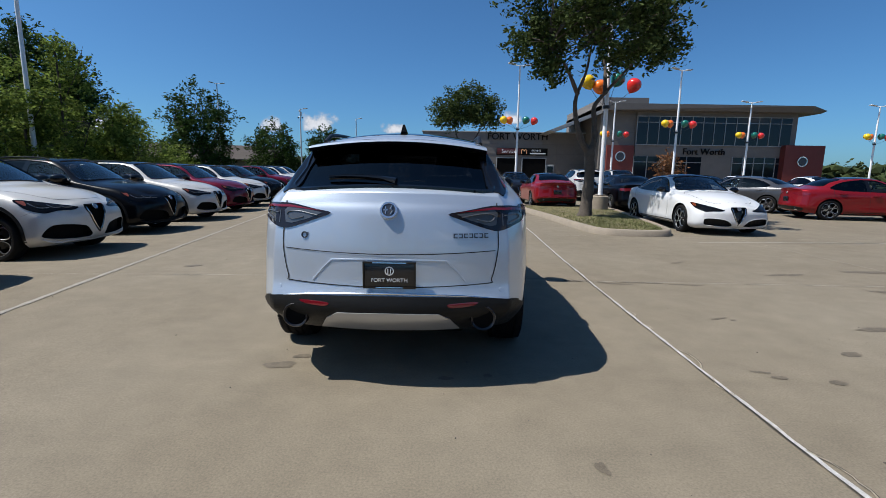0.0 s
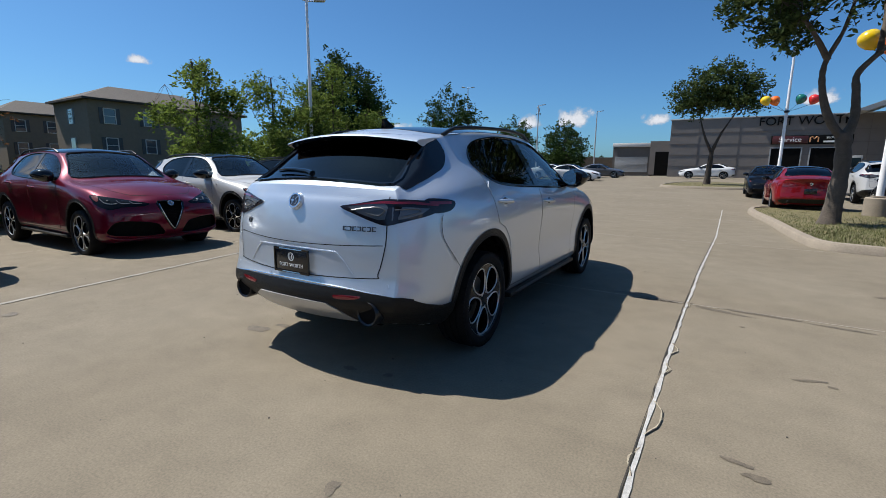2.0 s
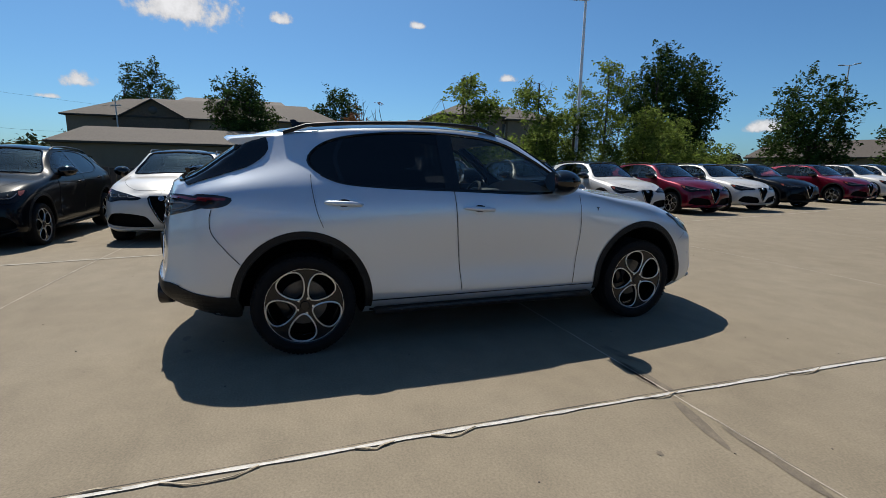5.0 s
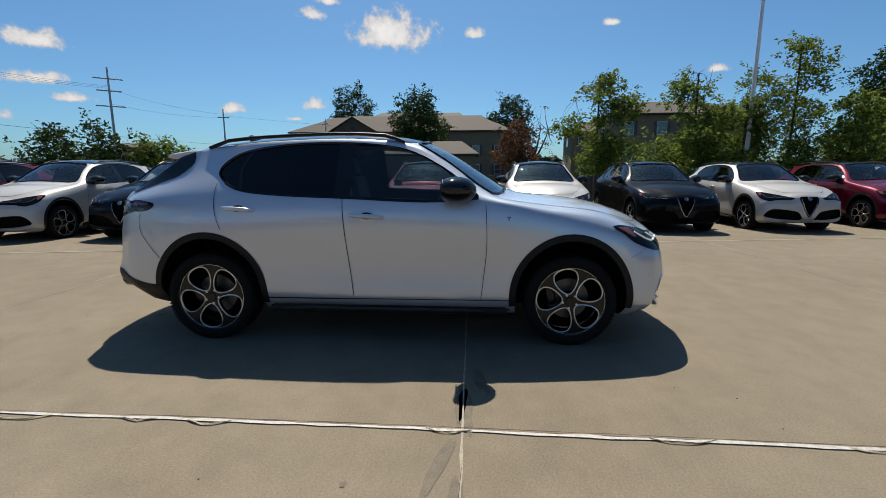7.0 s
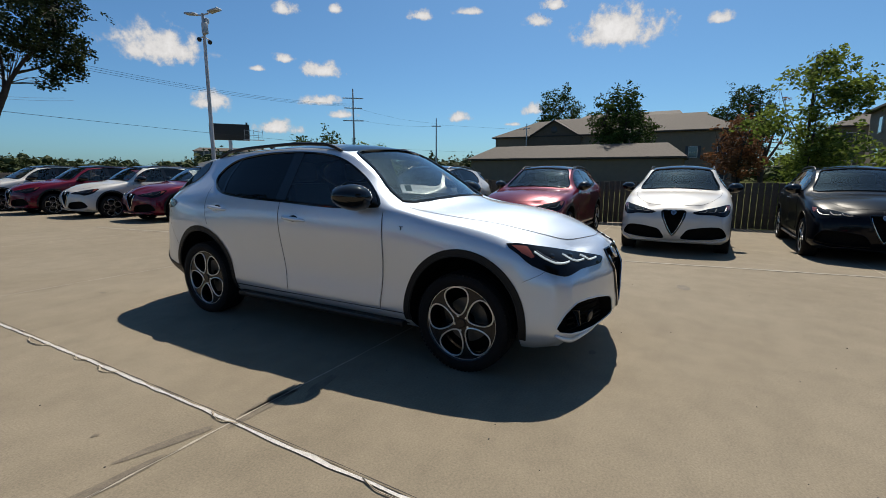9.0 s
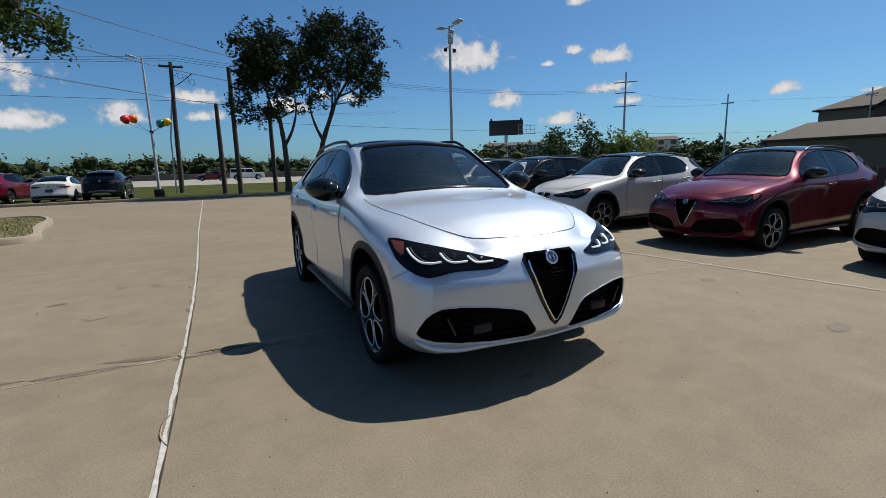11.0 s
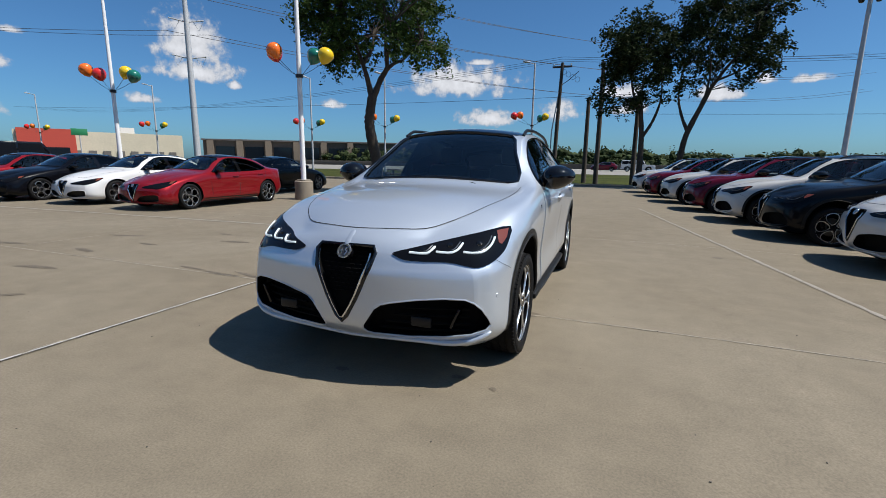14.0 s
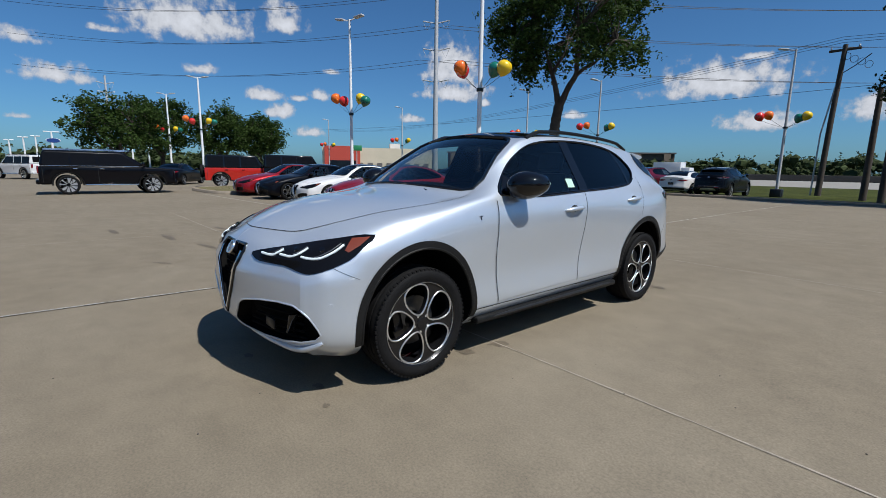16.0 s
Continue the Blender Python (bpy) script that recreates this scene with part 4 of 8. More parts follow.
        sh.skin("side_marker", am if sg > 0 else mirrored(am), "y", 1, AMBER, lamp, 0.008, 0, 0.04, "amber side marker")
        ik = intake if sg > 0 else mirrored(intake)
        part("intake_lip", sh.bead(ik, "y", 1, 0.005, 0.0, True), body_paint, car)
        for k in range(4 if plate else 0):
            z = 0.35 + 0.045 * k
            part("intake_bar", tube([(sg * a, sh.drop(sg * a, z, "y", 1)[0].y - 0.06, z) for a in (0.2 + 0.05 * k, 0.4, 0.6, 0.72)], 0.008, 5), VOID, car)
        spl = rounded([(0.835, 0.355), (0.80, 0.335), (0.72, 0.308), (0.60, 0.285), (0.42, 0.290), (0.15, 0.272), (0.0, 0.262)], 5, False)
        hit = [sh.drop(sg * a, b, "y", 1) for a, b in spl]
        n = len(hit) - 1
        blade = tube([p + q * (0.002 + 0.010 * math.sin(math.pi * min(1, 1.35 * i / n))) for i, (p, q) in enumerate(hit)], [0.007 + 0.011 * math.sin(math.pi * min(0.9, 0.08 + i / n)) for i in range(n + 1)], 10)
        part("splitter", blade, body_paint, car, "body-coloured lower lip")
        if plate:
            place = sh.drop(sg * 0.46, 0.41, "y", 1)[0]
            part("sensor_cover", block(sg * 0.46, place.y - 0.05, 0.405, 0.13, 0.02, 0.062, 0.012), plain("sensor_grey", (0.010, 0.010, 0.011), 0.35, spec=0.3), car)
            place = sh.drop(sg * 0.68, 0.44, "y", 1)[0]
            part("air_guide", moved(block(0, 0, 0, 0.016, 0.09, 0.13, 0.005), Matrix.Translation((sg * 0.655, place.y - 0.05, 0.44)) @ Matrix.Rotation(radians(sg * 24), 4, "Y")), GLOSS, car)
        part("parking_sensor", moved(lathe([(0.001, 0.002), (0.012, 0.002), (0.013, -0.002)], 14), Matrix.Translation(sh.drop(2.0, 0.56, "x", sg)[0]) @ sh.drop(2.0, 0.56, "x", sg)[1].to_track_quat("Z", "Y").to_matrix().to_4x4()), body_paint, car)
        for x, z in ((0.68, 0.6), (0.22, 0.6)) if plate else ():
            place, n = sh.drop(sg * x, z, "y", -1)
            part("parking_sensor", moved(lathe([(0.001, 0.002), (0.012, 0.002), (0.013, -0.002)], 14), Matrix.Translation(place) @ n.to_track_quat("Z", "Y").to_matrix().to_4x4()), body_paint, car)
        # mirrors
        sh.skin("mirror_sail", [(0.69, 1.135), (0.50, 1.128), (0.515, 1.20), (0.56, 1.262)], "x", sg, GLOSS, car, 0.003, 0.006, 0.05)
        arm = part("mirror_foot", tube([(sg * 0.86, 0.62, 1.15), (sg * 0.93, 0.60, 1.165), (sg * 0.97, 0.57, 1.19)], [0.03, 0.026, 0.035], 8), GLOSS, car)
        mb = bmesh.new()
        bmesh.ops.create_uvsphere(mb, u_segments=24, v_segments=14, radius=1)
        for v in mb.verts:
            x, y, z = v.co
            back = -0.62 if y < -0.62 else y
            v.co = (sg * (0.985 + 0.135 * x), 0.54 + 0.145 * back - 0.03 * x, 1.195 + 0.098 * z * (1 - 0.18 * x) + 0.012 * x)
        bmesh.ops.recalc_face_normals(mb, faces=mb.faces)
        cap = part("mirror_housing", mb, GLOSS, car, "gloss black door mirror")
        pane = [(0.112 * math.cos(a), 0.076 * math.sin(a)) for a in (2 * math.pi * i / 24 for i in range(24))]
        part("mirror_pane", moved(sheet(pane, (), 0.003), Matrix.Translation((sg * 0.985, 0.447, 1.205)) @ Matrix.Rotation(radians(90), 4, "X")), plain("mirror_silver", (0.9, 0.9, 0.9), 0.02, metal=1.0), cap)
    # shield grille
    pts = [sh.drop(a, b, "y", 1)[0] + Vector((0, 0.006, 0)) for a, b in rounded([(-0.168, 0.79), (-0.155, 0.71), (-0.082, 0.53), (-0.024, 0.43), (0, 0.408), (0.024, 0.43), (0.082, 0.53), (0.155, 0.71), (0.168, 0.79)], 4, False)]
    part("grille_frame", merge(tube([sh.drop(a, b, "y", 1)[0] + Vector((0, 0.0, 0)) for a, b in shield], 0.012, 8, True)), GLOSS, car, "dark surround of the shield grille")
    part("grille_v", tube(pts, 0.0065, 8, False, 0.6), TRIMCH, car, "bright metal V in the grille")
    cells = []
    for r in range(5, 16):
        z = 0.44 + 0.023 * r
        half = 0.15 * min(1, (z - 0.40) / 0.33)
        n = int(half / 0.022)
        for i in range(-n, n + 1):
            x = 0.044 * i + (0.022 if r % 2 else 0)
            if abs(x) < half:
                b = sh.drop(x, z, "y", 1)[0]
                cells.append(block(x, b.y - 0.042, z, 0.03, 0.010, 0.005))
    part("grille_mesh", merge(*cells), VOID, car, "gloss black honeycomb grille bars")
    place, n = sh.drop(0, 0.79, "y", 1)
    emblem(car, place + n * 0.004, n, 0.046, "round silver and dark emblem")
    part("emblem_mount", moved(lathe([(0.001, 0.0), (0.046, 0.0), (0.048, -0.03)], 20), Matrix.Translation(place + n * 0.004) @ n.to_track_quat("Z", "Y").to_matrix().to_4x4()), GLOSS, car)
    place, n = sh.drop(0, 1.075, "y", -1)
    emblem(car, place + n * 0.012, n, 0.052, "round silver and dark emblem")
    part("emblem_mount", moved(lathe([(0.001, 0.0), (0.054, 0.0), (0.060, -0.03)], 20), Matrix.Translation(place + n * 0.012) @ n.to_track_quat("Z", "Y").to_matrix().to_4x4()), body_paint, car)
    place, n = sh.drop(0, 0.868, "y", 1)
    bump = bmesh.new()
    bmesh.ops.create_uvsphere(bump, u_segments=24, v_segments=16, radius=1)
    q = n.to_track_quat("Z", "Y").to_matrix().to_4x4()
    part("nose_ridge", moved(bump, Matrix.Translation(place - n * 0.012) @ q @ Matrix.Diagonal((0.032, 0.066, 0.0135, 1))), body_paint, car)
    # model lettering as plain chrome strokes
    bars = []
    for i in range(7):
        place, n = sh.drop(0.395 + 0.031 * i, 0.93, "y", -1)
        q = Matrix.Translation(place + n * 0.003) @ n.to_track_quat("Z", "Y").to_matrix().to_4x4()
        bars.append(moved(merge(block(0, 0.011, 0, 0.024, 0.006, 0.005), block(0, -0.011, 0, 0.024, 0.006, 0.005), block(0.009 if i % 2 else -0.009, 0, 0, 0.006, 0.022, 0.005)), q))
    part("model_badge", merge(*bars), BADGED, car, "small metal badge strokes")
    place, n = sh.drop(-0.515, 0.92, "y", -1)
    part("trim_badge", moved(merge(lathe([(0.012, 0.0), (0.014, 0.005), (0.02, 0.005), (0.021, 0.0)], 16), block(0.02, 0.012, 0.002, 0.014, 0.006, 0.005)), Matrix.Translation(place + n * 0.002) @ n.to_track_quat("Z", "Y").to_matrix().to_4x4()), BADGED, car)
    for sg in (1, -1):
        place, n = sh.drop(0.93, 0.985, "x", sg)
        part("fender_badge", moved(merge(block(0, 0.008, 0, 0.03, 0.006, 0.003), block(0.0, -0.006, 0, 0.008, 0.022, 0.003)), Matrix.Translation(place + n * 0.003) @ n.to_track_quat("Z", "Y").to_matrix().to_4x4()), BADGED, car)
    if plate:
        sh.skin("window_sticker", [(-0.215, 1.165), (-0.215, 1.235), (-0.125, 1.235), (-0.125, 1.165)], "x", -1, plain("sticker_paper", (0.42, 0.62, 0.50), 0.6), car, 0.001, 0, 0.05, "pale green paper sticker on the glass")
        place, n = sh.drop(0.01, 0.705, "y", -1)
        y = place.y - 0.018
        pl = part("dealer_plate", block(0.01, y, 0.703, 0.31, 0.012, 0.155, 0.004), PLATE, car, "black dealer plate with white print")
        part("plate_frame", merge(block(0.01, y - 0.006, 0.7775, 0.312, 0.008, 0.012), block(0.01, y - 0.006, 0.629, 0.312, 0.008, 0.012), block(-0.141, y - 0.006, 0.703, 0.01, 0.008, 0.14), block(0.161, y - 0.006, 0.703, 0.01, 0.008, 0.14)), GLOSS, pl)
        letters("FORT WORTH", 0.033, WHITEP, pl, Matrix.Translation((0.01, y - 0.0065, 0.672)) @ Matrix.Rotation(radians(90), 4, "X"), depth=0.0008)
        ringp = moved(merge(lathe([(0.021, 0), (0.021, 0.001), (0.027, 0.001), (0.027, 0)], 24), block(-0.008, 0, 0.0005, 0.005, 0.03, 0.001), block(0.008, 0, 0.0005, 0.006, 0.03, 0.001)), Matrix.Translation((0.01, y - 0.0065, 0.728)) @ Matrix.Rotation(radians(90), 4, "X"))
        part("plate_mark", ringp, WHITEP, pl)
        part("plate_line", block(0.01, y - 0.0105, 0.629, 0.16, 0.001, 0.005), SKYP, pl)
        part("plate_top_line", block(0.01, y - 0.0105, 0.777, 0.2, 0.001, 0.006), SKYP, pl)
    # inside
    part("dashboard", merge(block(0, 0.62, 0.93, 1.35, 0.36, 0.22, 0.06), block(-0.36, 0.48, 1.04, 0.34, 0.2, 0.1, 0.03)), DASH, car)
    part("steering_wheel", moved(merge(tube([(0.17 * math.cos(a), 0.17 * math.sin(a), 0) for a in (2 * math.pi * i / 24 for i in range(24))], 0.014, 6, True), block(0, 0, 0, 0.32, 0.05, 0.03, 0.01)), Matrix.Translation((-0.36, 0.32, 1.0)) @ Matrix.Rotation(radians(65), 4, "X")), SEAT, car)
    seats(car, 0.5, -0.12, -0.95, 0.36)
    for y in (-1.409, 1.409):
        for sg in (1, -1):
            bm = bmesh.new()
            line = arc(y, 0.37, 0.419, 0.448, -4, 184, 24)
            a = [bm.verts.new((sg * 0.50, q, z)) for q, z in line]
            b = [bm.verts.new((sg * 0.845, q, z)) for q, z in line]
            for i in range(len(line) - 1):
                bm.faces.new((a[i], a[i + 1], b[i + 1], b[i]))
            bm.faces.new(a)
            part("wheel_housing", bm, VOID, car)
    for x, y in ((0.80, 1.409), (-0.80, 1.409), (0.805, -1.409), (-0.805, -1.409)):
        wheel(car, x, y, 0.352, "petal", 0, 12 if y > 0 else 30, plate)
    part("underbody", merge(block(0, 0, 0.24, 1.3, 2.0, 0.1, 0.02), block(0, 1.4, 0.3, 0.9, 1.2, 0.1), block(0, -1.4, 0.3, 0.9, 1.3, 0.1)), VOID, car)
    return car


def build_sedan(body_paint, label, roof=None):
    """A low four-door saloon with a shield grille. Front axle at y = 1.41."""
    car = empty("saloon_car", None, label, "car")
    if "sedan_shell" not in WHEELS:
        WHEELS["sedan_shell"] = Shell(**SEDAN)
    sh = WHEELS["sedan_shell"]
    side_win = rounded([(-1.42, 1.03), (-1.28, 1.14), (-1.05, 1.235), (-0.75, 1.30), (-0.4, 1.325), (-0.1, 1.315), (0.12, 1.245), (0.35, 1.125), (0.58, 0.995), (0.64, 0.94), (0.3, 0.935), (-0.4, 0.955), (-1.0, 0.975)], 3)
    screen = rounded([(-0.66, 0.68), (-0.57, 0.40), (-0.50, 0.13), (0, 0.175), (0.50, 0.13), (0.57, 0.40), (0.66, 0.68), (0.4, 0.83), (0, 0.88), (-0.4, 0.83)], 3)
    rearw = rounded([(-0.57, -1.62), (-0.53, -1.30), (-0.47, -1.02), (0, -1.06), (0.47, -1.02), (0.53, -1.30), (0.57, -1.62), (0, -1.73)], 4)
    intake = rounded([(0.72, 0.33), (0.68, 0.40), (0.45, 0.40), (0.25, 0.36), (0.14, 0.27), (0.16, 0.22), (0.4, 0.22), (0.68, 0.25)], 3)
    shield = [(-0.17, 0.63), (-0.155, 0.655), (0.155, 0.655), (0.17, 0.63), (0.15, 0.54), (0.07, 0.36), (0.0, 0.25), (-0.07, 0.36), (-0.15, 0.54)]
    if "sedan_body" not in WHEELS:
        cuts = [(prism(sh, side_win, "x", sg), VOID) for sg in (1, -1)]
        cuts += [(prism(sh, screen, "z", 1, 0.3, 0.16), VOID), (prism(sh, rearw, "z", 1, 0.3, 0.15), VOID)]
        for y in (-1.41, 1.41):
            for sg in (1, -1):
                c = lathe([(0.0, 0.0), (0.375, 0.0), (0.375, 0.5), (0.0, 0.5)], 40, "x")
                cuts.append((moved(c, Matrix.Translation((0.52 if sg > 0 else -1.02, y, 0.335))), VOID))
        cuts += [(prism(sh, intake, "y", 1, 0.2, 0.08), CLAD), (prism(sh, mirrored(intake), "y", 1, 0.2, 0.08), CLAD), (prism(sh, shield, "y", 1, 0.2, 0.05), GLOSS)]
        cuts.append((cabin_plug(sh, -1.62, 0.5, 0.4), SEAT))
        WHEELS["sedan_body"] = sh.cut(cuts)
    me = WHEELS["sedan_body"].copy()
    me.materials[[m.name for m in me.materials].index("bare_shell")] = body_paint
    body = new("body", me)
    body.parent = car
    fdoor = [(0.72, 0.90), (0.73, 0.6), (0.69, 0.31), (-0.25, 0.32), (-0.285, 0.6), (-0.31, 0.94), (0.1, 0.93), (0.6, 0.915)]
    rdoor = [(-0.262, 0.32), (-0.297, 0.6), (-0.322, 0.94), (-0.9, 0.96), (-1.32, 0.99), (-1.33, 0.86), (-1.24, 0.74), (-1.1, 0.68), (-1.02, 0.55), (-0.98, 0.33)]
    for sg in (1, -1):
        for poly, hx, hz in ((fdoor, -0.12, 0.83), (rdoor, -1.1, 0.87)):
            d = sh.skin("door", poly, "x", sg, body_paint, car, 0.0025, 0.004, 0.08)
            place, n = sh.drop(hx, hz, "x", sg)
            part("door_handle", tube([(sg * (abs(place.x) + e), hx + dx, hz) for dx, e in ((0.12, 0.0), (0.08, 0.026), (-0.08, 0.026), (-0.12, 0.0))], [0.006, 0.014, 0.014, 0.006], 8), body_paint, d)
        front = rounded([(-0.285, 0.96), (-0.285, 1.31), (-0.1, 1.305), (0.12, 1.24), (0.35, 1.12), (0.6, 0.965), (0.3, 0.945), (0, 0.95)], 3)
        back = rounded([(-0.385, 0.965), (-0.385, 1.315), (-0.75, 1.29), (-1.05, 1.225), (-1.28, 1.13), (-1.38, 1.04), (-1.0, 0.985)], 3)
        sh.skin("front_window", front, "x", sg, GLASS, car, -0.004, 0, 0.1)
        sh.skin("rear_window", back, "x", sg, PRIV, car, -0.004, 0, 0.1)
        part("window_trim", sh.bead(side_win, "x", sg, 0.008, 0.001, True), GLOSS, car)
        part("pillar_cover", sh.strip([(-0.335, 0.95 + 0.037 * i) for i in range(11)], "x", sg, 0.12, 0.0), GLOSS, car)
        part("sill", sh.strip([(-0.99 + 1.98 * i / 12, 0.235) for i in range(13)], "x", sg, 0.07, 0.006), CLAD, car)
        tl = rounded([(0.30, 0.865), (0.5, 0.895), (0.70, 0.90), (0.80, 0.88), (0.80, 0.83), (0.66, 0.79), (0.5, 0.80), (0.34, 0.845)], 3)
        sh.skin("tail_lamp", tl if sg > 0 else mirrored(tl), "y", -1, REDL, car, 0.006, 0.01, 0.06, "red tail lamp")
        hl = rounded([(0.80, 0.74), (0.66, 0.70), (0.45, 0.635), (0.31, 0.59), (0.38, 0.565), (0.55, 0.56), (0.70, 0.55), (0.80, 0.62), (0.83, 0.70)], 3)
        lamp = sh.skin("headlamp", hl if sg > 0 else mirrored(hl), "y", 1, LAMPC, car, 0.006, 0.01, 0.06, "dark headlamp")
        for cx, cz in ((0.70, 0.645), (0.57, 0.61), (0.44, 0.595)):
            place, n = sh.drop(sg * cx, cz, "y", 1)
            part("projector", moved(lathe([(0.001, 0.012), (0.02, 0.009), (0.026, 0.0)], 12), Matrix.Translation(place + n * 0.004) @ n.to_track_quat("Z", "Y").to_matrix().to_4x4()), GLOSS, lamp)
        am = [(0.76, 0.725), (0.81, 0.73), (0.82, 0.68), (0.78, 0.66)]
        sh.skin("side_marker", am if sg > 0 else mirrored(am), "y", 1, AMBER, lamp, 0.009, 0, 0.06)
        part("intake_lip", sh.bead(intake if sg > 0 else mirrored(intake), "y", 1, 0.008, 0.0, True), body_paint, car)
        part("splitter", sh.bead(rounded([(sg * 0.76, 0.24), (sg * 0.5, 0.19), (sg * 0.05, 0.18)], 5, False), "y", 1, 0.018, 0.004, False, 8, 0.5), body_paint, car)
        mb = bmesh.new()
        bmesh.ops.create_uvsphere(mb, u_segments=18, v_segments=10, radius=1)
        for v in mb.verts:
            x, y, z = v.co
            v.co = (sg * (0.95 + 0.115 * x), 0.47 + 0.11 * max(y, -0.6), 1.01 + 0.075 * z)
        bmesh.ops.recalc_face_normals(mb, faces=mb.faces)
        part("mirror_housing", merge(mb, tube([(sg * 0.82, 0.52, 0.955), (sg * 0.92, 0.48, 0.99)], 0.025, 6)), GLOSS, car)
        place, n = sh.drop(sg * 0.5, 0.33, "y", -1)
        part("exhaust_tip", moved(moved(lathe([(0.04, -0.05), (0.045, 0.05), (0.04, 0.055), (0.036, -0.03), (0.001, -0.03)], 18, "y"), Matrix.Rotation(math.pi, 4, "Z")), Matrix.Translation(place + Vector((0, 0.0, 0)))), TRIMCH, car)
    part("door_joints", merge(*(sh.strip(rounded(ln, 5, False), "x", sg, 0.011, 0.0006) for sg in (1, -1) for ln in ([(0.726, 0.91), (0.736, 0.6), (0.695, 0.3)], [(-0.316, 0.95), (-0.291, 0.6), (-0.256, 0.3)], [(-1.34, 1.0), (-1.335, 0.86), (-1.25, 0.74)]))), GAP, car, smooth=0)
    sh.skin("windscreen", screen, "z", 1, WSGL, car, -0.004, 0, 0.1)
    sh.skin("back_window", rearw, "z", 1, PRIV, car, -0.004, 0, 0.1)
    part("screen_trim", merge(sh.bead(screen, "z", 1, 0.013, 0.0, True), sh.bead(rearw, "z", 1, 0.013, 0.0, True)), GLOSS, car)
    if roof is not None:
        rf = rounded([(-0.52, 0.06), (-0.54, -0.4), (-0.53, -0.9), (0, -0.94), (0.53, -0.9), (0.54, -0.4), (0.52, 0.06), (0, 0.12)], 4)
        sh.skin("roof_panel", rf, "z", 1, roof, car, 0.003, 0.006, 0.1)
    hood = rounded([(-0.60, 0.98), (-0.63, 1.3), (-0.57, 1.75), (-0.4, 2.0), (0, 2.1), (0.4, 2.0), (0.57, 1.75), (0.63, 1.3), (0.60, 0.98), (0, 1.03)], 3)
    part("bonnet_joint", sh.strip(hood + hood[:1], "z", 1, 0.01, 0.0006), GAP, car, smooth=0)
    low = rounded([(-0.70, 0.40), (0, 0.43), (0.70, 0.40), (0.6, 0.27), (0, 0.26), (-0.6, 0.27)], 4)
    sh.skin("rear_valance", low, "y", -1, CLAD, car, 0.006, 0.02, 0.08)
    part("grille_frame", tube([sh.drop(a, b, "y", 1)[0] for a, b in shield], 0.012, 8, True), GLOSS, car)
    pts = [sh.drop(a, b, "y", 1)[0] + Vector((0, 0.006, 0)) for a, b in [(-0.15, 0.63), (-0.13, 0.53), (-0.05, 0.34), (0, 0.265), (0.05, 0.34), (0.13, 0.53), (0.15, 0.63)]]
    part("grille_v", tube(pts, 0.010, 8), TRIMCH, car)
    for z, s in ((0.625, 1), (0.88, -1)):
        place, n = sh.drop(0, z, "y", s)
        emblem(car, place + n * 0.008, n, 0.045, "round emblem")
    place, n = sh.drop(0, 0.66, "y", -1)
    part("dealer_plate", block(0, place.y - 0.012, 0.66, 0.31, 0.012, 0.155, 0.004), PLATE, car)
    part("dashboard", block(0, 0.5, 0.80, 1.3, 0.3, 0.2, 0.06), SEAT, car)
    seats(car, 0.32, -0.15, -0.95, 0.35)
    for x, y in ((0.785, 1.41), (-0.785, 1.41), (0.79, -1.41), (-0.79, -1.41)):
        wheel(car, x, y, 0.333, "petal", 0, 20 if y > 0 else 50)
    part("underbody", merge(block(0, 0, 0.2, 1.3, 2.0, 0.08, 0.02), block(0, 1.4, 0.25, 0.9, 1.2, 0.1), block(0, -1.4, 0.25, 0.9, 1.3, 0.1)), VOID, car)
    return car


